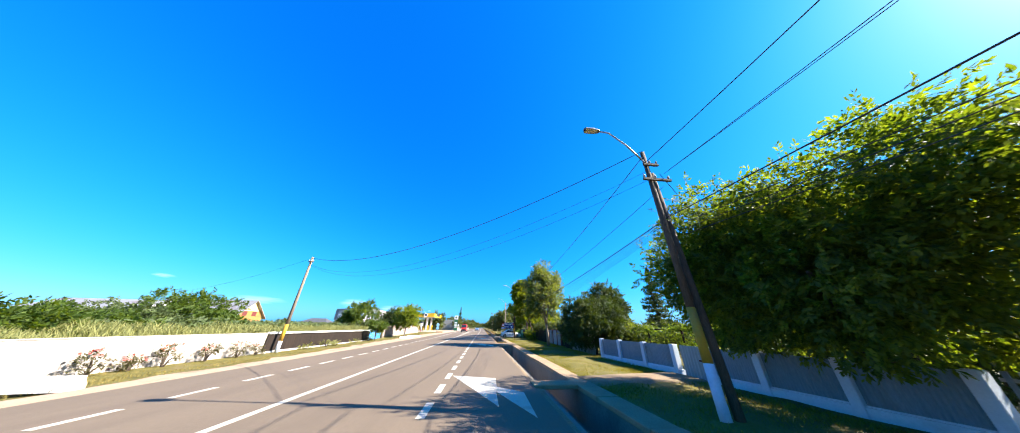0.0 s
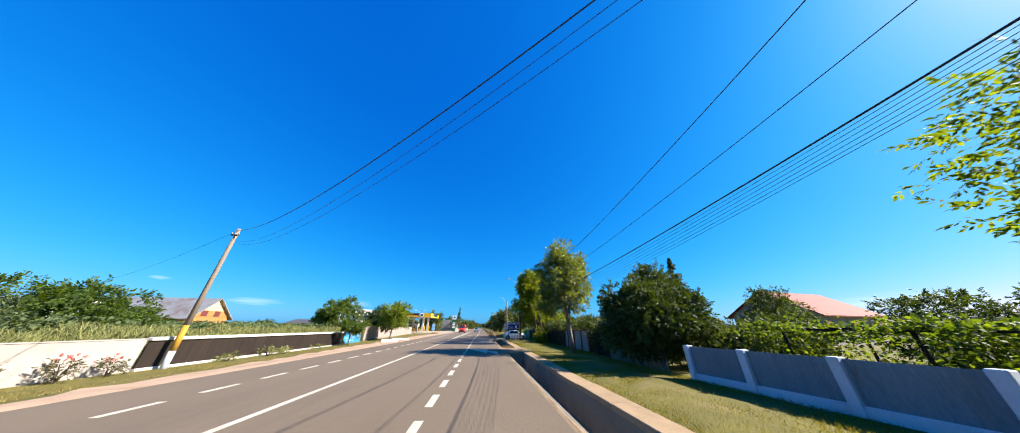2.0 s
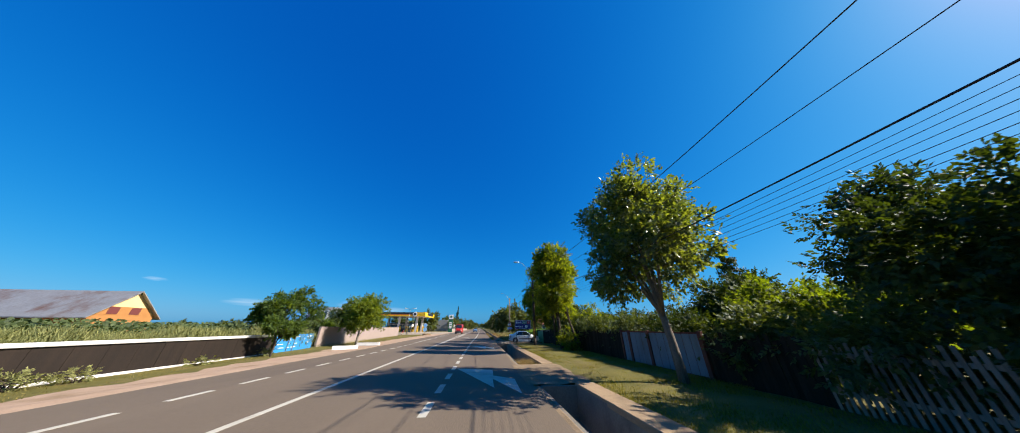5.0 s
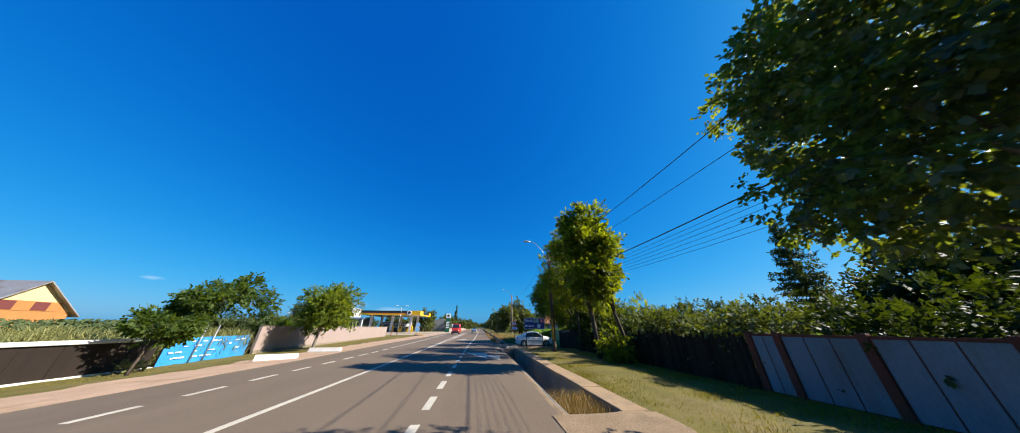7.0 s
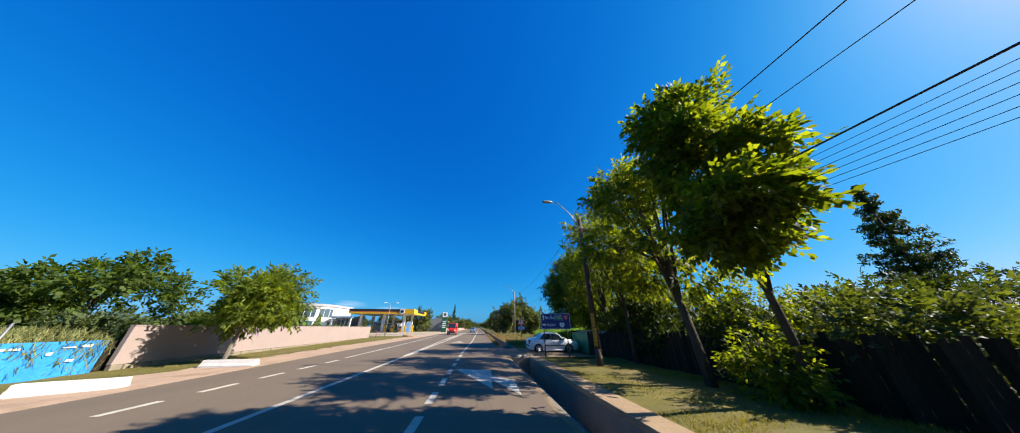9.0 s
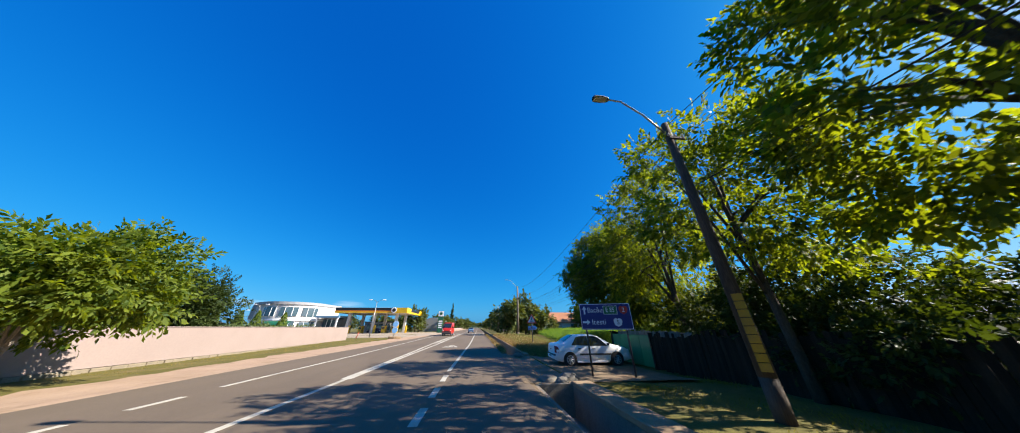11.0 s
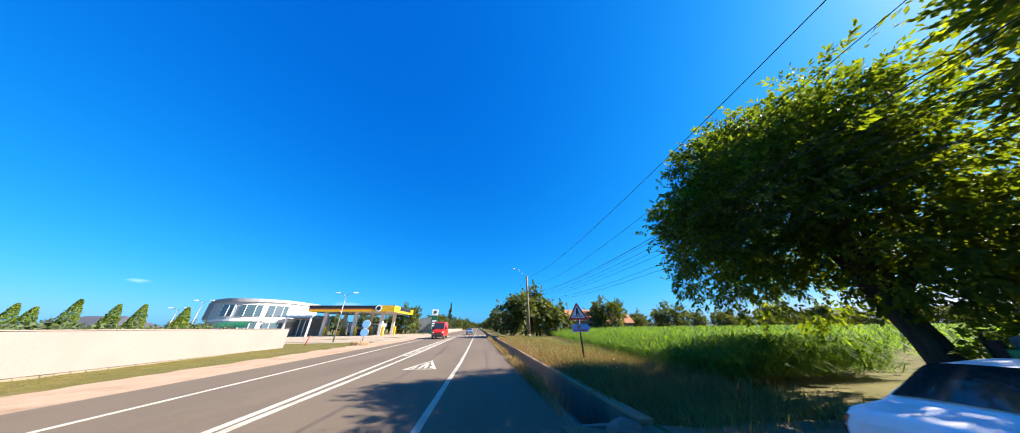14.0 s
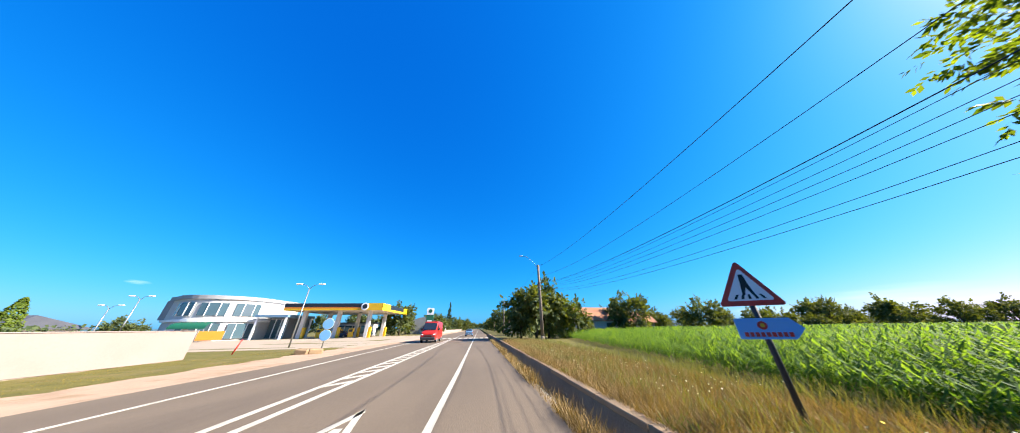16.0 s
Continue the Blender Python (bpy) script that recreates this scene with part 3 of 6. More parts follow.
# sheet metal gate in rusty frames
sg = thing("sheet_metal_gate", "grey sheet metal gate panels in rusty brown frames", "gate", at=(8.0, 30.75, -0.05), turn=-90.5)
s = 0.0
for w in (0.75, 1.6, 1.6, 1.4):
    part("post", cube(s - 0.085, s + 0.085, -0.06, 0.06, 0, 1.52, 0.008), RUST, sg)
    sub = max(1, round(w / 0.5))
    for i in range(sub):
        a, b = s + 0.085 + (w - 0.17) * i / sub, s + 0.085 + (w - 0.17) * (i + 1) / sub
        part("sheet", cube(a + 0.012, b - 0.012, -0.012, 0.0, 0.08, 1.42, 0.004), GREYSHEET, sg)
    part("back_sheet", cube(s + 0.087, s + w - 0.087, 0.002, 0.012, 0.06, 1.42), RUST, sg)
    part("top_rail", cube(s + 0.087, s + w - 0.087, -0.025, 0.025, 1.42, 1.48), RUST, sg)
    s += w
part("post", cube(s - 0.085, s + 0.085, -0.06, 0.06, 0, 1.52, 0.008), RUST, sg)

# ---- fences on the field side ----
ww = thing("white_wall", "long whitewashed low rendered garden wall", "wall", kind="structure", at=(0, 0, 0))
p, q = (-15.1, -6.0), (-15.62, 20.9)
length, a = run(p, q)
ww.matrix_basis = pose(p[0], p[1], -0.36, 0, 0, a)
part("wall_face", cube(0, length, 0, 0.2, 0, 1.32, 0.012), WHITEWASH, ww)
part("wall_cap", cube(0, length, -0.02, 0.22, 1.322, 1.37, 0.01), WHITEWASH, ww)

bf = thing("dark_panel_fence", "dark brown boarded fence with a white coping and white kerb", "fence", at=(-15.65, 21.0, -0.36), turn=0)
p, q = (-15.65, 21.0), (-16.0, 39.2)
length, a = run(p, q)
bf.matrix_basis = pose(p[0], p[1], -0.36, 0, 0, a)
part("kerb", cube(0, length, -0.12, 0.12, 0, 0.14, 0.015), FRESHWHITE, bf)
part("coping", cube(0, length, -0.12, 0.12, 1.27, 1.42, 0.015), FRESHWHITE, bf)
s = 0.0
first = None
while s < length - 0.3:
    if first is None:
        first = part("board_panel", cube(0.0, 0.992, -0.03, 0.03, 0.14, 1.27, 0.003), BLACKBOARD, bf)
        d = first
    else:
        d = part("board_panel", first.data, None, bf)
    d.location = (s, random.uniform(-0.004, 0.004), 0)
    s += 1.0

# pale wall before the filling station, on a stone base
pw = thing("pale_pink_wall", "long pale pink rendered wall on a rough stone base", "wall", kind="structure")
p, q = (-16.3, 45.2), (-18.3, 77.1)
length, a = run(p, q)
pw.matrix_basis = pose(p[0], p[1], -0.3, 0, 0, a)
part("wall_face", cube(0, length, 0.03, 0.22, 0.3, 1.9, 0.012), PINKWALL, pw)
part("wall_cap", cube(0, length, 0.0, 0.25, 1.902, 1.95, 0.01), PINKWALL, pw)
s = 0.0
k = 0
while s < length:
    w = random.uniform(0.35, 0.75)
    part("base_stone", cube(s + 0.012, min(s + w, length) - 0.012, -0.02 + random.uniform(-0.02, 0.02), 0.2, 0.0, 0.298 - random.uniform(0, 0.015), 0.02), STONE, pw)
    s += w

# ---- poles and cables ----
def street_pole(x, y, z, height, r, label, bands, head=None, material=None, arm=(-1.55, 0.15, 1.15), lean=(0, 0), crossarm=None):
    ob = thing("utility_pole", label, "utility pole", "roadside poles", at=(x, y, z))
    lx, ly = lean

    def at(h):
        return (lx * h / height, ly * h / height, h)

    def rad(h):
        return r * (1 - 0.35 * h / height)
    last = 0.0
    for name, top, mat_ in bands:
        part(name, tube(bmesh.new(), [at(last), at(top)], [rad(last), rad(top)], 12), mat_, ob)
        last = top
    part("shaft", tube(bmesh.new(), [at(last), at((last + height) / 2), at(height)], [rad(last), rad((last + height) / 2), rad(height)], 12), material or POLECON, ob)
    if crossarm:
        for h, w in crossarm:
            c = at(h)
            ca = part("crossarm", cube(c[0] - w * 0.35, c[0] + w * 0.65, c[1] - rad(h) - 0.07, c[1] - rad(h), h - 0.04, h + 0.04, 0.006), POLEWOOD, ob)
            for k in (-0.3, 0.1, 0.58):
                part("insulator", tube(bmesh.new(), [(c[0] + w * k, c[1] - rad(h) - 0.035, h + 0.04), (c[0] + w * k, c[1] - rad(h) - 0.035, h + 0.11), (c[0] + w * k, c[1] - rad(h) - 0.035, h + 0.16)], [0.018, 0.035, 0.02], 8), WHITEWASH, ca)
    if head:
        ax, ay, az = arm
        t = at(height - 0.35)
        t2 = at(height)
        lamp = part("lamp_arm", tube(bmesh.new(), [(t[0] - rad(height), t[1], t[2]), (t[0] + ax * 0.35, t[1] + ay * 0.35, t[2] + az * 0.5), (t[0] + ax * 0.72, t[1] + ay * 0.7, t[2] + az * 0.92), (t[0] + ax, t[1] + ay, t[2] + az)], 0.028, 8), STEEL, ob)
        hx, hy, hz = t[0] + ax, t[1] + ay, t[2] + az
        hd = bmesh.new()
        prof = [(0.06, 0.045), (0.0, 0.09), (-0.22, 0.13), (-0.46, 0.12), (-0.5, 0.06)]
        rws = []
        for px, w in prof:
            rws.append([(hx + px, hy - w, hz - 0.03), (hx + px, hy - w * 0.7, hz + 0.05), (hx + px, hy + w * 0.7, hz + 0.05), (hx + px, hy + w, hz - 0.03), (hx + px, hy - w, hz - 0.03)])
        hd = loft(rws)
        part("lamp_head", hd, STEEL, ob)
        part("lamp_glass", cube(hx - 0.45, hx - 0.05, hy - 0.09, hy + 0.09, hz - 0.045, hz - 0.028), LAMPGLASS, ob)
    return ob


LAMPGLASS = plain("lamp_glass", (0.55, 0.5, 0.35), 0.25)
p1 = street_pole(4.62, 5.05, -0.05, 6.95, 0.1, "leaning roadside pole with white and yellow painted foot and street lamp", [("white_band", 1.0, BLUEWHITE), ("yellow_band", 2.08, YELLOW)], head=True,
                 arm=(-1.3, 0.2, 1.35), material=POLEWOOD, lean=(0.38, 0.5), crossarm=((5.75, 0.9), (6.35, 0.5)))
part("brace_pole", tube(bmesh.new(), [(0.24, -0.06, 0), (0.42, 0.3, 3.4), (0.5, 0.5, 6.1)], [0.09, 0.08, 0.06], 12), POLEWOOD, p1, "dark wooden pole strapped alongside")
q1 = street_pole(5.42, 42.48, -0.05, 7.28, 0.15, "dark roadside pole with yellow warning strips and street lamp", [("foot", 0.75, POLEWOOD)], head=True, arm=(-1.55, 0.2, 1.5), material=POLEWOOD,
                 lean=(0.0, 0.06), crossarm=((6.6, 0.5),))
for i in range(9):
    h = 0.85 + i * 0.155
    c = part("warning_strip", cube(-0.085, 0.085, -0.172, -0.148, h, h + 0.14, 0.004), YELLOW, q1)
    c.rotation_euler = (0, 0, radians(-42))
far_pole = street_pole(8.17, 90.5, 0.0, 9.8, 0.24, "tall grey roadside pole with street lamp", [("foot", 0.6, POLECON)], head=True, arm=(-2.2, 0.2, 1.7), crossarm=((7.2, 0.9),))
lp = street_pole(-15.16, 21.7, -0.36, 7.3, 0.13, "wooden pole with white and yellow painted foot beside the fence", [("white_band", 0.8, BLUEWHITE), ("yellow_band", 1.95, YELLOW)], material=POLECON, lean=(0.05, -0.1), crossarm=((6.85, 0.4),))
street_pole(7.0, 130, 0, 8.5, 0.2, "tall grey roadside pole far down the road", [("foot", 0.6, POLECON)])
street_pole(7.0, 175, 0, 8.5, 0.2, "tall grey roadside pole far down the road", [("foot", 0.6, POLECON)])


def wire(a, b, sag, r, label="thin black overhead cable between poles"):
    a, b = Vector(a), Vector(b)
    pts = []
    for i in range(25):
        t = i / 24
        pts.append(a.lerp(b, t) - Vector((0, 0, 4 * sag * t * (1 - t))))
    tagged(part("overhead_cable", tube(bmesh.new(), pts, r, 4), CABLE), label, "cable", "overhead cables")


T1p, Q1p, P3, LP = (4.98, 5.5, 6.93), (5.42, 42.5, 7.12), (8.17, 90.5, 9.6), (-15.1, 21.6, 6.85)
wire((4.8, 5.4, 6.55), Q1p, 1.15, 0.014)
wire((5.05, 5.2, 5.35), (5.6, 42.5, 6.5), 0.9, 0.009)
wire((5.0, 5.2, 4.42), (5.5, 42.4, 4.92), 0.7, 0.016)
for i, z in enumerate((4.39, 4.35, 4.31, 4.27, 4.23, 4.2)):
    wire((5.0 + 0.01 * i, 5.2, z), (5.5 + 0.02 * i, 42.4, z + 0.45 - 0.03 * i), 0.8 + 0.06 * i, 0.0045)
wire(Q1p, P3, 1.35, 0.014)
wire((5.6, 42.5, 6.5), (8.5, 90.5, 8.3), 1.66, 0.009)
wire((5.5, 42.4, 5.12), (8.4, 90.4, 7.3), 1.43, 0.011)
for i, z in enumerate((5.02, 4.86, 4.72, 4.58, 4.28, 4.14)):
    wire((5.5 + 0.06 * i, 42.4, z), (8.4 + 0.05 * i, 90.4, z + 2.2), 1.45 + 0.03 * i, 0.006)
wire(P3, (7.0, 130, 8.4), 0.8, 0.014)
# across the road and on to the field side
wire(T1p, LP, 1.45, 0.014)
for i, z in enumerate((5.85, 5.8)):
    wire((4.65, 5.2, z - 0.25 * i), (-15.1, 21.6, 6.3 - 0.06 * i), 1.65 + 0.1 * i, 0.005)
wire(LP, (-46, 38, 5.2), 0.9, 0.009)
# back past the camera's start
wire((4.9, 5.5, 6.4), (4.0, -34, 6.5), 0.8, 0.014)
wire((5.2, 5.2, 5.82), (4.8, -34, 6.0), 0.8, 0.009)
wire((5.0, 5.2, 4.4), (5.3, -34, 5.2), 0.7, 0.014)
for i, z in enumerate((5.82, 4.15, 4.0, 3.85)):
    wire((5.2, 5.2, z), (6.3 + 0.2 * i, -34, z + 0.8), 0.8, 0.008)
wire((5.05, 5.2, 5.8), (11.5, 9.0, 4.2), 0.2, 0.009)

# ---- trees and shrubs on the house side ----
tree("broad_tree", "broad dark green tree overhanging the garden fence", "tree", 8.5, 4.7, -0.05, 5.6, 2.05, 0.55, 11, LEAF_NUT, n=150000, leaf=0.11, fill=0.3, lobe=(0.18, 0.36), lobes=120, trunk=0.24, slim=0.45, clump=0.26, squash=1.92, lean=(-1.1, 0.2))
tree("linden_tree", "tall dense linden tree leaning over the verge", "tree", 6.5, 24.95, 0, 8.0, 1.85, 1.8, 12, LEAF_LINDEN, n=40000, leaf=0.12, lobes=90, trunk=0.13, lean=(-0.36, 0.24), squash=1.5, slim=0.75, clump=0.18, leaflets=6, fill=0.04, droop=0.1, lobe=(0.17, 0.34), bark=LIMEBARK)
tree("walnut_tree", "young walnut tree with light green leaves on the verge", "tree", 7.45, 36.3, 0, 8.6, 1.05, 0.9, 13, LEAF_WALNUT, n=20000, leaf=0.17, lobes=30, trunk=0.09, lean=(-2.1, -1.3), slim=0.6, clump=0.16, droop=0.05, lobe=(0.16, 0.32), group="walnut trees")
tree("walnut_tree", "young walnut tree with light green leaves on the verge", "tree", 6.85, 38.4, 0, 9.2, 2.3, 2.0, 14, LEAF_WALNUT, n=17000, leaf=0.18, lobes=26, trunk=0.13, lean=(-0.3, 0.6), slim=0.5, clump=0.2, droop=0.3, lobe=(0.16, 0.3), fill=0.02, limbs=12, group="walnut trees")
tree("walnut_tree", "large walnut tree with yellow-green leaves over the fence", "tree", 7.9, 43.6, 0, 9.4, 2.4, 1.9, 15, LEAF_WALNUT, n=14000, leaf=0.18, droop=0.1, lobes=22, trunk=0.11, lean=(-0.2, 0), slim=0.5, clump=0.3, lobe=(0.2, 0.36), fill=0.05, group="walnut trees")
tree("walnut_tree", "large walnut tree with yellow-green leaves over the fence", "tree", 9.3, 48.3, 0, 10.0, 2.6, 2.0, 16, LEAF_WALNUT, n=17000, leaf=0.18, droop=0.1, lobes=30, trunk=0.12, lean=(-0.3, 0.3), slim=0.5, clump=0.3, lobe=(0.2, 0.36), fill=0.05, group="walnut trees")
tree("walnut_tree", "broad dark walnut tree beside the crop field", "tree", 10.5, 54.2, -0.1, 9.7, 3.15, 0.9, 17, LEAF_NUT, n=95000, leaf=0.16, lobes=100, trunk=0.26, squash=1.18, lean=(0.05, 1.35), slim=0.5, clump=0.3, group="walnut trees")
tree("walnut_tree", "low sunlit walnut tree behind the green gate", "tree", 13.8, 50.8, -0.1, 4.6, 2.6, 0.6, 18, LEAF_WALNUT, n=16000, leaf=0.17, lobes=40, trunk=0.16, slim=0.5, clump=0.3, group="walnut trees")
bush("large_shrub", "large dark rounded shrub on the verge beside the fence", 8.1, 18.1, 0, (1.95, 2.0, 4.2), 21, LEAF_DARK, n=60000, leaf=0.1, lobes=40, slim=0.65, clump=0.12)
bush("shrub", "green shrub behind the garden fence", 11.0, 17.8, 0, (1.6, 1.6, 1.6), 22, LEAF_HEDGE, n=20000, leaf=0.12, slim=0.65)
tree("garden_tree", "dark garden tree behind the sheet metal gate", "tree", 14.2, 29.0, 0, 4.0, 2.3, 0.4, 25, LEAF_DARK, n=30000, leaf=0.14, lobes=30, trunk=0.13, slim=0.65, group="garden trees")
tree("garden_tree", "low yellow-green garden tree behind the board fence", "tree", 13.0, 25.2, 0, 3.1, 2.2, 0.3, 26, LEAF_NUT, n=26000, leaf=0.14, lobes=28, trunk=0.12, slim=0.65, group="garden trees")
tree("garden_tree", "dark garden tree behind the board fence", "tree", 11.2, 21.2, 0, 5.3, 1.35, 2.0, 23, LEAF_DARK, n=20000, leaf=0.14, lobes=30, trunk=0.14)


# ---- materials for vehicles, signs and buildings ----
CARWHITE = plain("white_car_paint", (0.85, 0.84, 0.82), 0.3, spec=0.35)
GLASS_DARK = plain("tinted_glass", (0.015, 0.02, 0.025), 0.06, spec=0.8)
RUBBER = plain("tyre_rubber", (0.018, 0.018, 0.019), 0.85)
TRIM = plain("black_plastic", (0.025, 0.025, 0.028), 0.6)
ALLOY = plain("alloy", (0.407, 0.414, 0.429), 0.35, 0.7)
REDLAMP = plain("red_lamp_plastic", (0.333, 0.0148, 0.0111), 0.25)
PLATE = plain("plate_white", (0.72, 0.73, 0.74), 0.4)
SIGNBLUE = plain("sign_blue", (0.016, 0.018, 0.15), 0.5)
SIGNWHITE = plain("sign_white", (0.8, 0.8, 0.8), 0.45)
SIGNGREEN = plain("sign_green", (0.02, 0.14, 0.05), 0.45)
SIGNRED = plain("sign_red", (0.5, 0.035, 0.02), 0.45)
BLACK = plain("black_paint", (0.012, 0.012, 0.012), 0.6)
LIGHTBLUE = plain("light_blue_paint", (0.18, 0.42, 0.75), 0.5)
BANNER = surf("blue_banner_sheet", (0.0222, 0.191, 0.4744), (0.037, 0.254, 0.5269), 0.7, 0.5, 0.15, 8)
GREENGATE = surf("green_painted_sheet", (0.012, 0.1623, 0.0623), (0.02, 0.191, 0.07565), 0.7, 0.5, 0.1, 10, stretch=(2, 2, 0.4))
CANYELLOW = plain("canopy_yellow", (0.629, 0.37, 0.0074), 0.4)
CANBLACK = plain("canopy_dark", (0.0148, 0.0148, 0.0163), 0.4)
CANORANGE = plain("canopy_orange", (0.555, 0.163, 0.0148), 0.4)
RENDERWHITE = surf("white_render", (0.577, 0.551, 0.5206), (0.518, 0.4947, 0.4744), 2.0, 0.8, 0.05, 12)
RENDERGREY = surf("grey_cladding", (0.311, 0.3113, 0.316), (0.266, 0.2684, 0.2768), 2.0, 0.6, 0.05, 12)
PANE = plain("window_pane", (0.06, 0.1, 0.12), 0.08, spec=0.8)
SHOPGREEN = plain("green_awning", (0.008, 0.1, 0.05), 0.6)
YELLOWWALL = surf("yellow_render", (0.64, 0.4584, 0.2225), (0.58, 0.4106, 0.1869), 1.5, 0.85, 0.1, 14)
ORANGEWALL = surf("orange_brown_boards", (0.36, 0.1623, 0.04895), (0.3, 0.1337, 0.04005), 0.8, 0.85, 0.2, 10)
REDDARK = plain("dark_red_shutter", (0.104, 0.0185, 0.0148), 0.7)
TINROOF = surf("rusting_tin_roof", (0.311, 0.3113, 0.3026), (0.252, 0.2407, 0.2305), 1.6, 0.5, 0.1, 8, metal=0.4, dirt=(0.163, 0.07774, 0.03952))
REDROOF = surf("red_tile_roof", (0.19, 0.04, 0.026), (0.235, 0.055, 0.036), 1.2, 0.8, 0.3, 14)
ORANGEROOF = surf("weathered_orange_tiles", (0.333, 0.1413, 0.06586), (0.266, 0.1203, 0.06586), 1.0, 0.85, 0.3, 12)
DARKROOF = surf("dark_slate_roof", (0.0518, 0.053, 0.05927), (0.074, 0.0742, 0.07903), 1.0, 0.6, 0.1, 10)
HOUSEGREY = surf("grey_beige_render", (0.296, 0.2684, 0.2305), (0.252, 0.2263, 0.1976), 1.5, 0.9, 0.1, 14)
VANRED = plain("red_van_paint", (0.407, 0.0185, 0.00888), 0.3)
BLUEPAINT = plain("light_blue_car_paint", (0.133, 0.244, 0.37), 0.25)
TARP = surf("grey_polytunnel_sheet", (0.311, 0.3037, 0.2901), (0.252, 0.2473, 0.2367), 1.5, 0.5, 0.1, 8)
FORECOURT = surf("concrete_forecourt", (0.266, 0.212, 0.1549), (0.318, 0.254, 0.1833), 2.0, 0.9, 0.1, 20)


def words(name, text, size, parent, material, m, label=""):
    """Lettering as a thin solid mesh, built from the built-in font."""
    cu = bpy.data.curves.new(name, "FONT")
    cu.body, cu.size, cu.extrude, cu.align_x, cu.align_y = text, size, 0.003, "CENTER", "CENTER"
    tmp = bpy.data.objects.new(name, cu)
    scene.collection.objects.link(tmp)
    me = bpy.data.meshes.new_from_object(tmp.evaluated_get(bpy.context.evaluated_depsgraph_get()))
    bpy.data.objects.remove(tmp)
    me.materials.clear()
    me.materials.append(material)
    ob = part(name, me, None, parent, label)
    ob.matrix_basis = m
    return ob


def sheet(points, thick=0.006):
    """A flat plate in the x-z plane that faces -y."""
    bm = bmesh.new()
    f = [bm.verts.new((x, 0, z)) for x, z in points]
    b = [bm.verts.new((x, thick, z)) for x, z in points]
    bm.faces.new(f)
    bm.faces.new(b[::-1])
    for i in range(len(points)):
        j = (i + 1) % len(points)
        bm.faces.new((f[j], f[i], b[i], b[j]))
    return bm


def round_rect(x0, x1, z0, z1, r, n=4):
    pts = []
    for cx, cz, a in ((x1 - r, z0 + r, -90), (x1 - r, z1 - r, 0), (x0 + r, z1 - r, 90), (x0 + r, z0 + r, 180)):
        for i in range(n + 1):
            t = radians(a + 90 * i / n)
            pts.append((cx + r * math.cos(t), cz + r * math.sin(t)))
    return pts


FACE = pose(0, 0, 0, 90, 0, 0)

# ---- direction sign ----
ds = thing("direction_sign", "blue direction sign with white lettering on two posts", "road sign", at=(4.12, 47.78, -0.2), turn=-20)
ds.matrix_basis = ds.matrix_basis @ Matrix.Diagonal((0.96, 1, 1, 1))
board = part("board", sheet(round_rect(0, 2.02, 1.66, 2.62, 0.05), 0.03), SIGNBLUE, ds)
edge = round_rect(0.012, 2.008, 1.672, 2.608, 0.045)
inner = round_rect(0.03, 1.99, 1.69, 2.59, 0.035)
bm = bmesh.new()
e = [bm.verts.new((x, -0.004, z)) for x, z in edge]
i_ = [bm.verts.new((x, -0.004, z)) for x, z in inner]
for k in range(len(e)):
    j = (k + 1) % len(e)
    bm.faces.new((e[k], e[j], i_[j], i_[k]))
part("border", bm, SIGNWHITE, ds)
up = [(-0.035, -0.15), (0.035, -0.15), (0.035, 0.03), (0.1, 0.03), (0.0, 0.16), (-0.1, 0.03), (-0.035, 0.03)]
a1 = part("up_arrow", sheet(up, 0.004), SIGNWHITE, ds)
a1.matrix_basis = pose(0.19, -0.008, 2.37)
a2 = part("right_arrow", sheet([(z, -x) for x, z in reversed(up)][::-1], 0.004), SIGNWHITE, ds)
a2.matrix_basis = pose(0.22, -0.008, 1.93)
a2.data.flip_normals()
words("lettering", "Bac\u0103u", 0.27, ds, SIGNWHITE, pose(0.62, -0.006, 2.37) @ FACE @ Matrix.Diagonal((0.93, 1, 1, 1)))
words("lettering", "Itesti", 0.28, ds, SIGNWHITE, pose(0.72, -0.006, 1.93) @ FACE @ Matrix.Diagonal((1.02, 1, 1, 1)))
gp = part("green_panel", sheet(round_rect(0.95, 1.5, 2.21, 2.53, 0.02), 0.006), SIGNGREEN, ds)
gp.location = (0, -0.007, 0)
bm = bmesh.new()
for x0, x1, z0, z1 in ((0.95, 1.5, 2.21, 2.225), (0.95, 1.5, 2.515, 2.53), (0.95, 0.965, 2.225, 2.515), (1.485, 1.5, 2.225, 2.515)):
    box(bm, x0, x1, -0.011, -0.0072, z0, z1)
part("panel_border", bm, SIGNWHITE, ds)
words("lettering", "E 85", 0.24, ds, SIGNWHITE, pose(1.225, -0.012, 2.37) @ FACE @ Matrix.Diagonal((0.85, 1, 1, 1)))
shield = [(-0.15, 0.12), (-0.17, 0.02), (-0.12, -0.1), (0.0, -0.16), (0.12, -0.1), (0.17, 0.02), (0.15, 0.12), (0.06, 0.15), (0.0, 0.12), (-0.06, 0.15)]
for x, z, mat_, num, col in ((1.74, 2.37, SIGNRED, "2", SIGNWHITE), (1.46, 1.92, SIGNWHITE, "5", BLACK)):
    sh = part("route_shield", sheet([(a, b) for a, b in shield], 0.005), mat_, ds)
    sh.matrix_basis = pose(x, -0.008, z)
    words("lettering", num, 0.22, ds, col, pose(x, -0.012, z - 0.005) @ FACE)
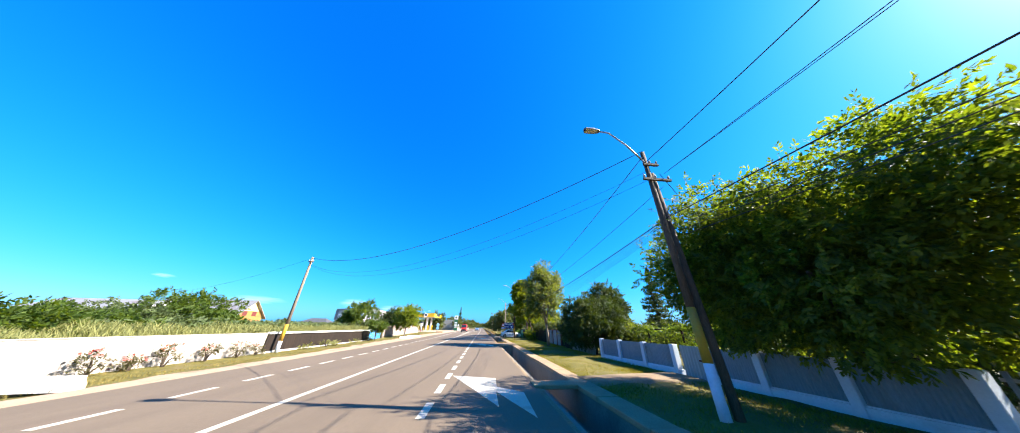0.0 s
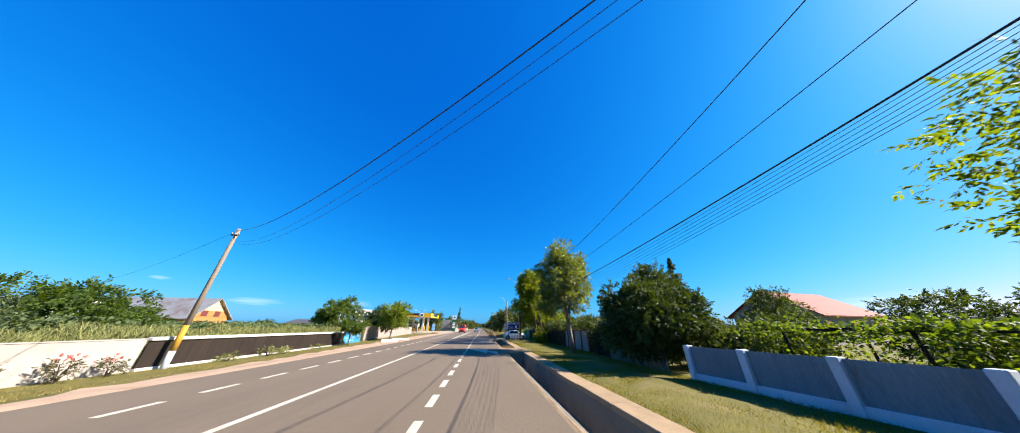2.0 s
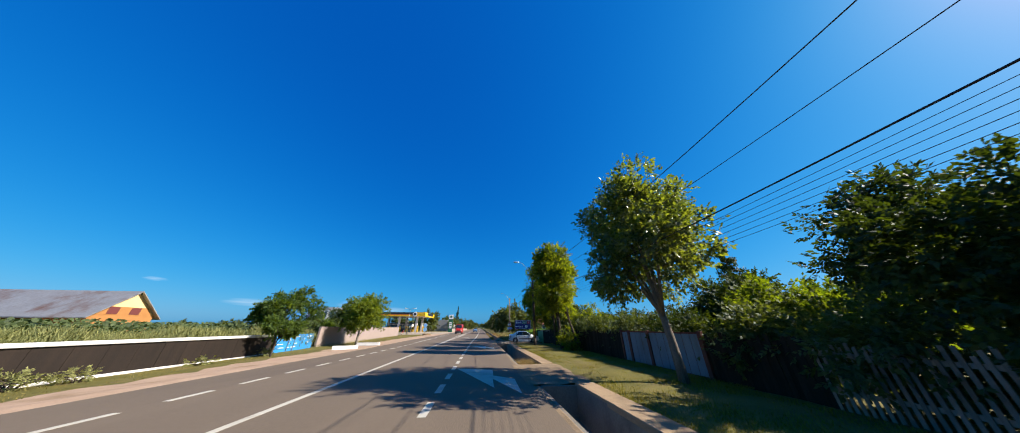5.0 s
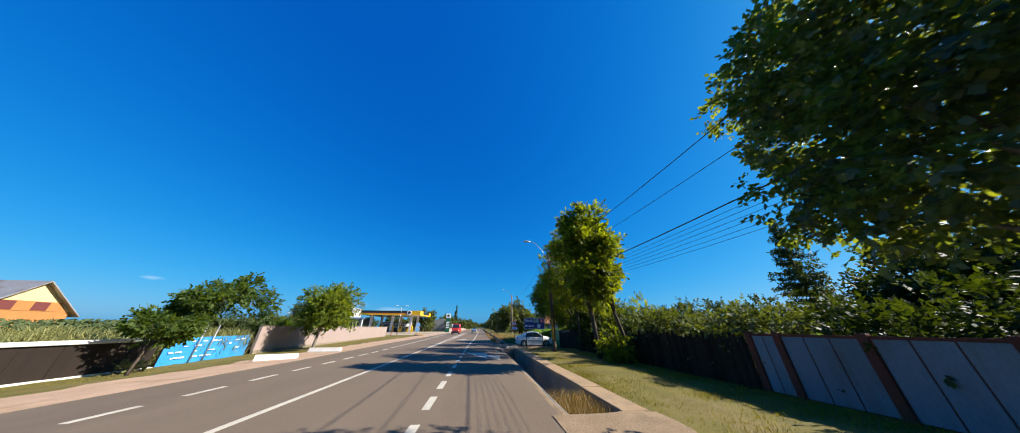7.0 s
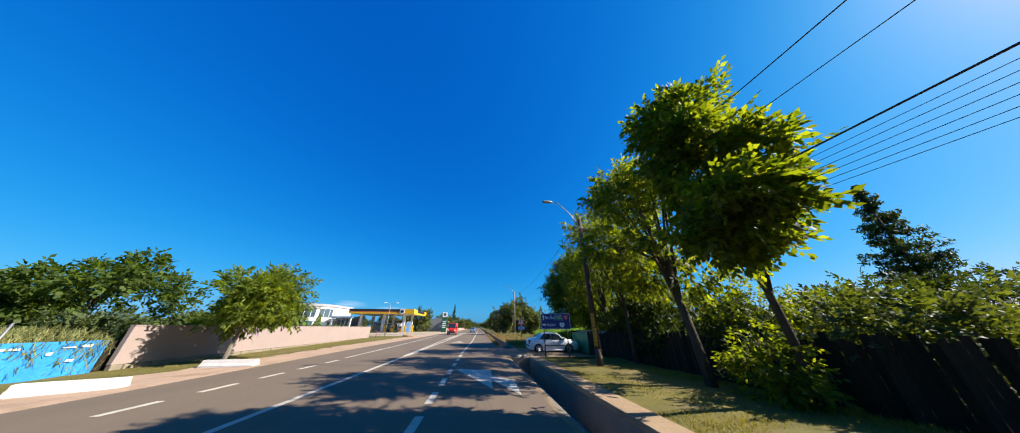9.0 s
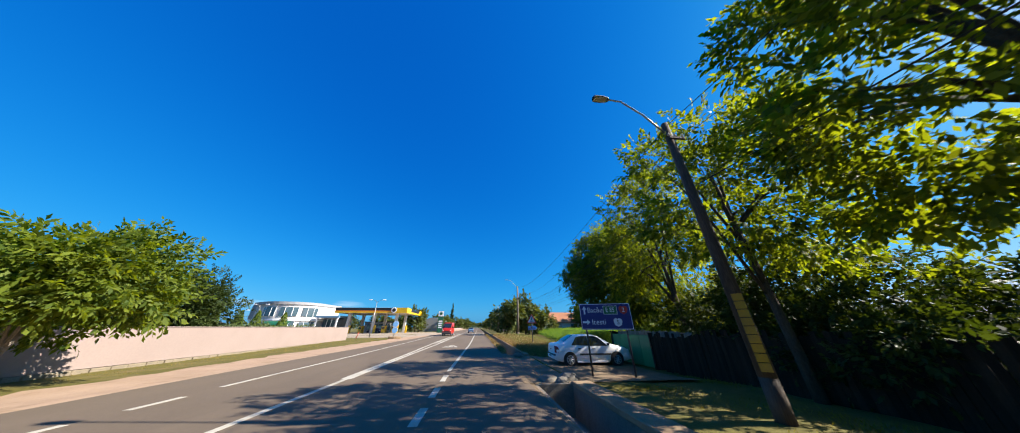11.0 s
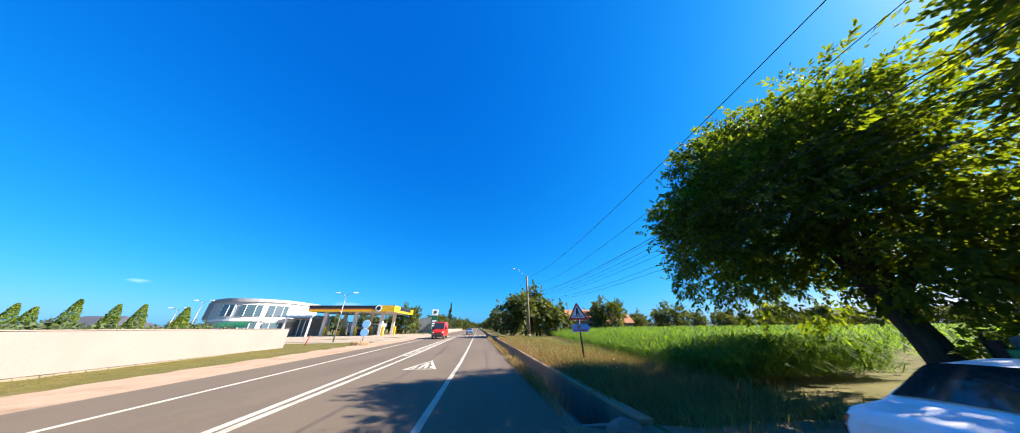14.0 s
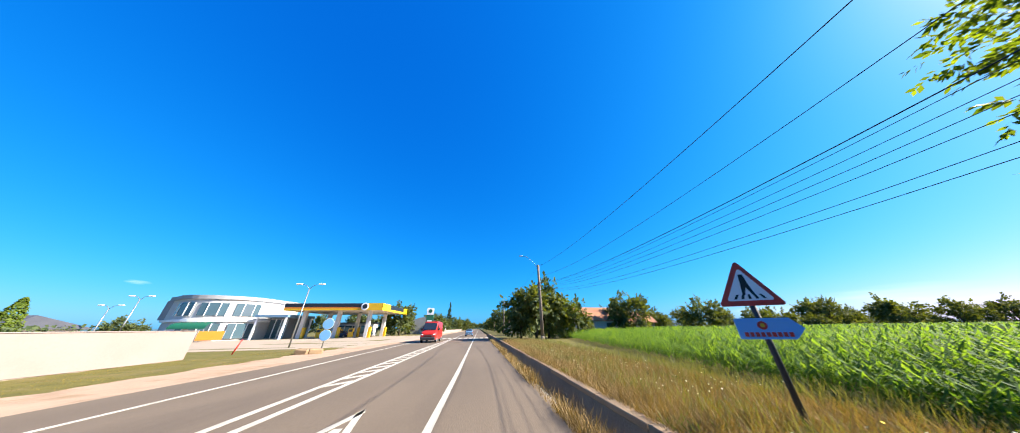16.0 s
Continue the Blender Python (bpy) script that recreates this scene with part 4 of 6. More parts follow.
for x in (0.2, 1.75):
    part("post", tube(bmesh.new(), [(x, 0.07, 0), (x, 0.07, 2.6)], 0.036, 10), TRIM, ds, "dark steel tube post")

# ---- pedestrian warning sign ----
ps = thing("warning_sign", "red-bordered triangular crossing sign above a blue arrow plate", "road sign", at=(5.03, 61.8, -0.05), turn=-30)


def tri_pts(s, r=0.05):
    pts = []
    h = s * 0.866
    for cx, cz, a in ((s / 2 - r * 1.6, r, -90), (0, h - r * 1.9, 30), (-s / 2 + r * 1.6, r, 150)):
        for k in range(5):
            t = radians(a + 120 * k / 4)
            pts.append((cx + r * math.cos(t), cz + r * math.sin(t)))
    return pts


t1 = part("red_border", sheet(tri_pts(0.98, 0.04), 0.02), SIGNRED, ps)
t1.location = (0, 0, 1.93)
t2 = part("white_field", sheet(tri_pts(0.7, 0.03), 0.006), SIGNWHITE, ps)
t2.location = (0, -0.008, 2.02)
# the pictogram as one plain dark wedge
part("pictogram", sheet([(-0.09, 2.12), (-0.05, 2.12), (0.0, 2.26), (0.06, 2.12), (0.1, 2.12), (0.05, 2.33), (0.03, 2.5), (-0.04, 2.5), (-0.06, 2.33)], 0.004), BLACK, ps).location = (0, -0.013, 0)
for k in range(5):
    x = -0.22 + 0.11 * k
    part("stripe_bar", sheet([(x - 0.02, 2.05), (x + 0.02, 2.05), (x + 0.02 - x * 0.25, 2.13), (x - 0.02 - x * 0.25, 2.13)], 0.004), BLACK, ps).location = (0, -0.013, 0)
bp_ = part("arrow_plate", sheet([(-0.42, 1.38), (0.34, 1.38), (0.5, 1.55), (0.34, 1.72), (-0.42, 1.72)], 0.015), LIGHTBLUE, ps, "light blue arrow-shaped plate")
bp_.location = (0.05, -0.01, 0)
part("emblem", tube(bmesh.new(), [(0.0, -0.02, 1.6), (0.0, -0.011, 1.6)], 0.07, 14), SIGNRED, ps)
part("emblem_centre", tube(bmesh.new(), [(0.0, -0.024, 1.6), (0.0, -0.021, 1.6)], 0.032, 12), CANYELLOW, ps)
for k in range(9):
    part("text_bar", cube(-0.29 + 0.075 * k, -0.235 + 0.075 * k, -0.016, -0.011, 1.42, 1.49), SIGNRED, ps)
part("post", tube(bmesh.new(), [(0.05, 0.05, 0), (0.0, 0.05, 2.6)], 0.045, 10), TRIM, ps, "dark steel tube post")


# ---- cars ----
def car_rows(sections):
    """Cross rows of a car's skin from stations (x, floor z, belt z, top z, half width at floor, belt, top), glided through lengthwise."""
    rws = []
    for x, zf, zb, zt, wf, wb, wt in sections:
        half = [(wf * 0.9, zf), (wf, zf + 0.06), (wb, zf + (zb - zf) * 0.45), (wb * 1.004, zf + (zb - zf) * 0.7), (wb * 0.985, zb), (wt * 1.02, zt - 0.1 * (zt - zb)), (wt * 0.94, zt - 0.03 * (zt - zb)),
                (wt * 0.8, zt + 0.002), (wt * 0.45, zt + 0.012), (0, zt + 0.016)]
        rws.append([(x, -w, z) for w, z in half] + [(x, w, z) for w, z in half[-2::-1]])
    K = np.array(rws)
    K = np.concatenate([K[:1] * 2 - K[1:2], K, K[-1:] * 2 - K[-2:-1]])
    dense = []
    for i in range(1, len(K) - 2):
        for t in (0, 0.25, 0.5, 0.75):
            a_, b_, c_, d_ = K[i - 1], K[i], K[i + 1], K[i + 2]
            m0, m1 = (c_ - a_) * 0.4, (d_ - b_) * 0.4
            dense.append((2 * t**3 - 3 * t**2 + 1) * b_ + (t**3 - 2 * t**2 + t) * m0 + (-2 * t**3 + 3 * t**2) * c_ + (t**3 - t**2) * m1)
    dense.append(K[-2])
    for r in dense:
        r[:, 0] = r[:, 0].mean()
    return dense


def car_body(dense):
    """The closed skin over the rows."""
    bm = loft([[tuple(v) for v in r] for r in dense], flip=True, smooth=True)
    bm.verts.ensure_lookup_table()
    n = len(dense[0])
    for first in (0, (len(dense) - 1) * n):
        vs = [bm.verts[first + k] for k in range(n)]
        bm.faces.new(vs if first else vs[::-1])
    bmesh.ops.recalc_face_normals(bm, faces=bm.faces)
    return bm


def car_side(dense, x, z):
    """Half width of the skin at x and height z."""
    xs = [r[0, 0] for r in dense]
    i = min(max(int(np.searchsorted(xs, x)) - 1, 0), len(xs) - 2)
    t = (x - xs[i]) / (xs[i + 1] - xs[i])
    row = dense[i] * (1 - t) + dense[i + 1] * t
    half = row[len(row) // 2:]
    return float(np.interp(z, half[::-1, 2], half[::-1, 1])), float(row[len(row) // 2, 2])


def side_patch(dense, points, sd, out, cuts=4):
    """A sheet on the car's side with the outline points (x, z), set out from the skin."""
    bm = bmesh.new()
    c = (sum(q[0] for q in points) / len(points), sum(q[1] for q in points) / len(points))
    rings = []
    for k in range(1, cuts + 1):
        ring = []
        for q, q2 in zip(points, points[1:] + points[:1]):
            for j in range(4):
                x, z = q[0] + (q2[0] - q[0]) * j / 4, q[1] + (q2[1] - q[1]) * j / 4
                x, z = c[0] + (x - c[0]) * k / cuts, c[1] + (z - c[1]) * k / cuts
                ring.append(bm.verts.new((x, sd * (car_side(dense, x, z)[0] + out), z)))
        rings.append(ring)
    bm.faces.new(rings[0])
    for u, v in zip(rings, rings[1:]):
        for j in range(len(u)):
            bm.faces.new((u[j], u[(j + 1) % len(u)], v[(j + 1) % len(u)], v[j]))
    for f in bm.faces:
        f.smooth = True
    bmesh.ops.recalc_face_normals(bm, faces=bm.faces)
    if sum(f.normal.y for f in bm.faces) * sd < 0:
        bmesh.ops.reverse_faces(bm, faces=bm.faces)
    return bm


def top_patch(dense, x0, x1, w0, w1, out):
    """A pane on the skin's upper side between x0 and x1 with half widths w0 and w1."""
    rows_ = []
    for k in range(7):
        x = x0 + (x1 - x0) * k / 6
        w = w0 + (w1 - w0) * k / 6
        z = car_side(dense, x, 5)[1]
        rows_.append([(x, w * q / 4, z + out - 0.022 * (q / 4) ** 4) for q in range(-4, 5)])
    bm = loft(rows_, smooth=True)
    bm.normal_update()
    if sum(f.normal.z for f in bm.faces) < 0:
        bmesh.ops.reverse_faces(bm, faces=bm.faces)
    return bm


def wheel(parent, x, y, r, w, side):
    ob = part("wheel", tube(bmesh.new(), [(0, -w / 2, 0), (0, -w / 2 + 0.02, 0), (0, w / 2 - 0.02, 0), (0, w / 2, 0)], [r * 0.93, r, r, r * 0.93], 28), RUBBER, parent)
    ob.location = (x, y, r)
    part("rim", tube(bmesh.new(), [(0, side * (w / 2 - 0.012), 0), (0, side * (w / 2 + 0.006), 0)], [r * 0.68, r * 0.64], 24), TRIM, ob)
    bm = bmesh.new()
    for k in range(7):
        a = 2 * math.pi * k / 7
        tube(bm, [(0.03 * math.cos(a), side * (w / 2 + 0.014), 0.03 * math.sin(a)), (r * 0.62 * math.cos(a), side * (w / 2 + 0.01), r * 0.62 * math.sin(a))], [0.03, 0.022], 5)
    tube(bm, [(0, side * w / 2, 0), (0, side * (w / 2 + 0.022), 0)], 0.05, 10)
    ringv = []
    for rr in (r * 0.58, r * 0.69):
        ringv.append([bm.verts.new((rr * math.cos(2 * math.pi * k / 24), side * (w / 2 + 0.013), rr * math.sin(2 * math.pi * k / 24))) for k in range(24)])
    for k in range(24):
        bm.faces.new((ringv[0][k], ringv[0][(k + 1) % 24], ringv[1][(k + 1) % 24], ringv[1][k]))
    part("spokes", bm, ALLOY, ob)
    return ob


def side_window(points, y, slope, zb, out=0.004):
    """A pane on the car's side; leans inward above zb."""
    s = 1 if y > 0 else -1
    bm = bmesh.new()
    vs = [bm.verts.new((x, y - s * slope * (z - zb) + s * out, z)) for x, z in points]
    bm.faces.new(vs if s < 0 else vs[::-1])
    return bm


def saloon(name, label, at, turn, paint, scale, far=False):
    """A small saloon car; x forward, origin below the rear axle."""
    ob = thing(name, label, "car", at=at, turn=turn)
    ob.matrix_basis = pose(*at, 0, 0, turn) @ Matrix.Diagonal((scale, scale, scale, 1))
    S = [(-0.8, 0.4, 0.78, 0.88, 0.66, 0.7, 0.6), (-0.77, 0.3, 0.82, 0.96, 0.72, 0.77, 0.65), (-0.7, 0.26, 0.86, 1.0, 0.76, 0.805, 0.67), (-0.45, 0.2, 0.9, 1.025, 0.78, 0.82, 0.68), (-0.28, 0.2, 0.92, 1.06, 0.78, 0.825, 0.66),
         (-0.05, 0.2, 0.92, 1.19, 0.78, 0.825, 0.62), (0.3, 0.2, 0.92, 1.375, 0.78, 0.825, 0.58), (0.75, 0.2, 0.91, 1.42, 0.78, 0.825, 0.57), (1.2, 0.2, 0.9, 1.435, 0.78, 0.825, 0.57), (1.65, 0.2, 0.89, 1.36, 0.78, 0.825, 0.58),
         (2.0, 0.2, 0.88, 1.16, 0.78, 0.825, 0.63), (2.32, 0.2, 0.87, 0.99, 0.78, 0.82, 0.68), (2.7, 0.2, 0.79, 0.92, 0.77, 0.81, 0.65), (3.05, 0.22, 0.7, 0.82, 0.74, 0.78, 0.58), (3.24, 0.26, 0.6, 0.71, 0.66, 0.7, 0.5), (3.32, 0.36, 0.52, 0.58, 0.5, 0.55, 0.4)]
    D = car_rows(S)
    part("body", car_body(D), paint, ob)
    for sd in (-1, 1):
        for nm, pts in (("rear_side_window", [(0.16, 0.96), (1.03, 0.94), (1.03, 1.35), (0.7, 1.345), (0.46, 1.3)]), ("front_side_window", [(1.1, 0.93), (2.04, 0.92), (1.9, 1.06), (1.64, 1.28), (1.48, 1.345), (1.1, 1.35)])):
            cx, cz = sum(q[0] for q in pts) / len(pts), sum(q[1] for q in pts) / len(pts)
            part(nm, side_patch(D, pts, sd, 0.012), GLASS_DARK, ob)
            part("window_rubber", side_patch(D, [(cx + (q[0] - cx) * 1.07, cz + (q[1] - cz) * 1.08) for q in pts], sd, 0.006), TRIM, ob)
        part("quarter_divider", side_patch(D, [(0.52, 0.95), (0.55, 0.95), (0.66, 1.33), (0.63, 1.33)], sd, 0.017, 1), TRIM, ob)
        part("rub_strip", cube(0.52, 2.2, sd * 0.826 - 0.012, sd * 0.826 + 0.012, 0.5, 0.57, 0.005), TRIM, ob)
        part("door_seam", cube(1.055, 1.065, sd * 0.822 - 0.006, sd * 0.822 + 0.006, 0.3, 0.9), TRIM, ob)
        part("door_handle", cube(0.45, 0.6, sd * 0.835 - 0.012, sd * 0.835 + 0.012, 0.77, 0.81, 0.005), TRIM, ob)
        part("door_handle", cube(1.2, 1.35, sd * 0.835 - 0.012, sd * 0.835 + 0.012, 0.76, 0.8, 0.005), TRIM, ob)
        part("door_mirror", cube(2.0, 2.12, sd * 0.93 - 0.08, sd * 0.93 + 0.08, 0.93, 1.05, 0.03), TRIM, ob)
        part("sill", cube(0.38, 2.05, sd * 0.79 - 0.03, sd * 0.79 + 0.03, 0.16, 0.24, 0.01), paint, ob)
        for x in (0, 2.47):
            part("wheel_arch", tube(bmesh.new(), [(x, sd * 0.6, 0.31), (x, sd * 0.832, 0.31)], 0.345, 24), BLACK, ob)
            wheel(ob, x, sd * 0.755, 0.295, 0.17, sd)
        tl_ = part("tail_lamp", side_patch(D, [(-0.785, 0.62), (-0.6, 0.6), (-0.55, 0.68), (-0.57, 0.8), (-0.64, 0.9), (-0.78, 0.92)], sd, 0.014), REDLAMP, ob)
        part("reversing_lamp", side_patch(D, [(-0.7, 0.62), (-0.6, 0.615), (-0.565, 0.68), (-0.59, 0.77), (-0.7, 0.75)], sd, 0.02, 2), SIGNWHITE, tl_, "clear reversing lamp")
        part("head_lamp", cube(2.95, 3.24, sd * 0.56 - 0.15, sd * 0.56 + 0.15, 0.6, 0.74, 0.04), PLATE, ob)
    part("rear_window", top_patch(D, -0.24, 0.32, 0.61, 0.52, 0.022), GLASS_DARK, ob)
    part("windscreen", top_patch(D, 2.27, 1.7, 0.62, 0.53, 0.022), GLASS_DARK, ob)
    part("rear_bumper", cube(-0.84, -0.6, -0.76, 0.76, 0.3, 0.58, 0.05), paint, ob)
    part("bumper_strip", cube(-0.855, -0.5, -0.79, 0.79, 0.48, 0.56, 0.02), TRIM, ob)
    part("front_bumper", cube(3.12, 3.36, -0.66, 0.66, 0.26, 0.5, 0.06), paint, ob)
    pl = part("number_plate", cube(-0.862, -0.85, -0.26, 0.26, 0.4, 0.5, 0.004), PLATE, ob)
    part("boot_latch", cube(-0.815, -0.795, -0.09, 0.09, 0.72, 0.77, 0.004), TRIM, ob)
    part("exhaust", tube(bmesh.new(), [(-0.84, 0.4, 0.24), (-0.4, 0.4, 0.24)], 0.025, 8), STEEL, ob)
    for k in range(6):
        part("plate_bar", cube(-0.866, -0.861, -0.19 + 0.065 * k, -0.145 + 0.065 * k, 0.42, 0.48), BLACK, pl)
    return ob


saloon("parked_saloon_car", "white four-door saloon car parked nose to the green gate", (4.58, 51.38, -0.16), -3.5, CARWHITE, 0.95)
saloon("small_car", "light blue car standing far down the road", (-2.2, 118.0, 0.0), 90, BLUEPAINT, 1.0)
saloon("forecourt_car", "dark blue car parked under the station canopy", (-30.5, 122.0, 0.05), 175, plain("dark_blue_paint", (0.02, 0.035, 0.09), 0.3), 1.0)

# red panel van
van = thing("panel_van", "red panel van with a dark bumper on the far lane", "van", at=(-6.4, 94.6, 0.0), turn=-90)
S = [(-2.6, 0.4, 1.0, 2.35, 0.9, 0.98, 0.86), (-2.5, 0.3, 1.0, 2.5, 0.95, 1.0, 0.9), (0.9, 0.3, 1.0, 2.5, 0.95, 1.0, 0.88), (1.2, 0.3, 1.0, 2.4, 0.95, 1.0, 0.84), (1.95, 0.3, 1.0, 1.45, 0.95, 1.0, 0.9), (2.6, 0.3, 0.95, 1.18, 0.93, 0.96, 0.8), (2.75, 0.4, 0.8, 0.95, 0.85, 0.88, 0.7)]
part("body", car_body(car_rows(S)), VANRED, van)
bm = bmesh.new()
bm.faces.new([bm.verts.new(p) for p in ((1.98, -0.82, 1.5), (1.98, 0.82, 1.5), (1.28, 0.78, 2.34), (1.28, -0.78, 2.34))])
part("windscreen", bm, GLASS_DARK, van)
part("front_bumper", cube(2.55, 2.84, -0.9, 0.9, 0.3, 0.66, 0.06), TRIM, van)
part("grille", cube(2.68, 2.79, -0.5, 0.5, 0.72, 0.86, 0.02), TRIM, van)
for sd in (-1, 1):
    part("head_lamp", cube(2.5, 2.76, sd * 0.7 - 0.13, sd * 0.7 + 0.13, 0.84, 1.02, 0.05), PLATE, van)
    part("door_mirror", cube(1.6, 1.72, sd * 1.12 - 0.1, sd * 1.12 + 0.1, 1.4, 1.7, 0.03), TRIM, van)
    part("side_window", side_window([(1.0, 1.45), (1.8, 1.45), (1.3, 2.05), (1.0, 2.1)], sd * 0.995, 0.07, 1.0, 0.03), GLASS_DARK, van)
    for x in (-1.6, 1.9):
        wheel(van, x, sd * 0.88, 0.34, 0.22, sd)

# ---- green gate by the car ----
gg = thing("green_gate", "dark green sheet metal gate behind the parked car", "gate", at=(8.0, 52.6, -0.17), turn=-90)
for k in range(4):
    part("gate_sheet", cube(0.84 * k + 0.01, 0.84 * k + 0.83, -0.02, 0.02, 0.05, 1.36, 0.006), GREENGATE, gg)
for k in (0, 4):
    part("gate_post", cube(0.84 * k - 0.05, 0.84 * k + 0.05, -0.055, 0.075, 0, 1.48, 0.008), BLACKBOARD, gg)
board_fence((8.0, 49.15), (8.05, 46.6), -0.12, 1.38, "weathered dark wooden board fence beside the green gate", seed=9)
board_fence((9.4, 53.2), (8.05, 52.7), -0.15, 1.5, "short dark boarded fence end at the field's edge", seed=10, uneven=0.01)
# culvert stones at the yard entrance
rr = random.Random(4)
for x, y, s in ((2.35, 46.9, 0.34), (2.75, 46.6, 0.26), (3.1, 47.0, 0.42), (2.5, 54.2, 0.3)):
    bm = bmesh.new()
    bmesh.ops.create_icosphere(bm, subdivisions=2, radius=s)
    for v in bm.verts:
        v.co *= 1 + 0.35 * noise.noise(v.co * 3 + Vector((x, y, 0)))
        v.co.z *= 0.55
    st = part("boulder", bm, CONCRETE)
    st.location = (x, y, -0.03)
    tagged(st, "rough grey lump of broken concrete by the ditch", "rubble", "rubble by the ditch")

# ---- field side: banner, barriers, roses ----
bn = thing("blue_banner", "faded blue banner with white scrawl tied along the fence", "banner")
p, q = (-16.05, 39.4), (-16.6, 44.9)
length, a = run(p, q)
bn.matrix_basis = pose(p[0], p[1], -0.33, 0, 0, a)
bm = bmesh.new()
n = 24
rws = [[(length * i / n, 0.02 * math.sin(i * 1.9) + 0.012 * math.sin(i * 0.7 + z), z) for i in range(n + 1)] for z in (0.0, 0.5, 1.0, 1.36)]
part("cloth", loft(rws, smooth=True), BANNER, bn)
rr = random.Random(8)
for k in range(26):
    x, z = rr.uniform(0.2, length - 0.6), rr.choice((0.35, 0.62, 0.9, 1.12))
    part("text_bar", cube(x, x + rr.uniform(0.12, 0.4), -0.046, -0.041, z, z + rr.uniform(0.03, 0.09)), SIGNWHITE, bn)
for s in (1.55, 2.35):
    part("stake", tube(bmesh.new(), [(s, -0.08, 0), (s + 0.1, -0.08, 2.0)], 0.03, 8), STEEL, bn)
part("back_fence", cube(0, length + 1.3, 0.05, 0.1, 0, 1.3), BLACKBOARD, bn)


def barrier(x, y, turn, length, label):
    ob = thing("concrete_barrier", label, "barrier", "roadside barriers", at=(x, y, -0.12), turn=turn)
    prof = [(-0.24, 0), (-0.22, 0.12), (-0.15, 0.22), (-0.1, 0.33), (0.1, 0.33), (0.15, 0.22), (0.22, 0.12), (0.24, 0)]
    bm = loft([[(x_, py, pz) for py, pz in prof] for x_ in (0, length)])
    bm.verts.ensure_lookup_table()
    bm.faces.new([bm.verts[k] for k in range(8)])
    bm.faces.new([bm.verts[8 + k] for k in reversed(range(8))])
    bmesh.ops.recalc_face_normals(bm, faces=bm.faces)
    part("block", bm, FRESHWHITE, ob)
    return ob


barrier(-11.9, 39.72, 27, 1.8, "low white concrete barrier block on the sandy shoulder")
barrier(-12.25, 44.75, 1, 2.1, "low white concrete barrier block on the sandy shoulder")
barrier(-13.2, 8.6, 8, 2.3, "low white concrete barrier block before the garden wall")
for k, (x, y) in enumerate(((-12.9, 79.3), (-12.2, 79.6), (-13.2, 80.0))):
    bm = cube(-0.45, 0.45, -0.3, 0.3, 0, 0.4, 0.08)
    st = part("stone_block", bm, COPING)
    st.matrix_basis = pose(x, y, -0.06, 3 * k, 4, 30 * k)
    tagged(st, "pale broken stone block on the verge", "stone block", "stone blocks by the station")
for k, (x, y, h) in enumerate(((-14.8, 9.6, 0.8), (-14.85, 12.2, 0.95), (-14.9, 13.4, 0.55), (-14.9, 14.6, 0.9), (-14.95, 16.5, 0.8), (-15.0, 18.4, 0.85), (-15.0, 19.7, 0.75))):
    b = bush("rose_bush", "sparse rose bush with faded pink blooms by the white wall", x, y, -0.3, (0.33, 0.36, h), 40 + k, ROSE, n=900, leaf=0.06, lobes=8, group="rose bushes", clump=0.1)
    gr_ = np.random.default_rng(300 + k)
    for _ in range(9):
        at_ = np.array((gr_.normal(0, 0.2), gr_.normal(0, 0.2), h * gr_.uniform(0.7, 1.05)))
        petals = leaf_quads(gr_, at_ + gr_.normal(0, 0.018, (6, 3)), np.tile((0.8, -0.3, 0.5), (6, 1)), 0.08, 0.9)
        part("bloom", quads("bloom", petals, BLOOM), None, b, "faded pink rose bloom")
for k, (x, y, h) in enumerate(((-15.0, 27.6, 0.5), (-14.9, 29.0, 0.35), (-15.2, 33.5, 0.3), (-15.3, 37.6, 0.4), (-15.0, 24.6, 0.3))):
    bush("weed_clump", "green weeds at the foot of the dark fence", x, y, -0.32, (0.55, 0.6, h), 60 + k, WEED_GREY, n=900, leaf=0.07, lobes=9, category="weeds", group="weeds by the fence", clump=0.1)


# ---- filling station ----
fc = slab([(-60, 79), (-13.0, 86), (-11.0, 96), (-10.2, 132), (-60, 134)], -0.22, 0.012)
tagged(part("forecourt", fc, FORECOURT), "pale concrete forecourt of the filling station", "forecourt", kind="structure")
cp = thing("station_canopy", "filling station canopy with a yellow and black fascia on white columns", "canopy")
part("roof_slab", cube(-41.6, -21.9, 116.7, 135.9, 5.6, 6.8), RENDERWHITE, cp)
X0, X1, Y0, Y1 = -41.7, -21.8, 116.6, 136.0
for nm, z0, z1, mat_ in (("yellow_fascia", 5.52, 5.9, CANYELLOW), ("orange_fascia", 5.9, 6.18, CANORANGE), ("black_fascia", 6.18, 6.95, CANBLACK)):
    o = 0.02
    part(nm, cube(X0 - o, X1 - 3.2, Y0 - 0.12, Y0 - o, z0, z1), mat_, cp)
    part(nm, cube(X0 - 0.12, X0 - o, Y0, Y1, z0, z1), mat_, cp)
part("corner_fascia", cube(X1 - 3.2, X1 + 0.12, Y0 - 0.14, Y0 - 0.02, 5.5, 7.0), CANYELLOW, cp)
part("corner_fascia", cube(X1 + 0.02, X1 + 0.14, Y0 - 0.14, Y0 + 5.0, 5.5, 7.0), CANYELLOW, cp)
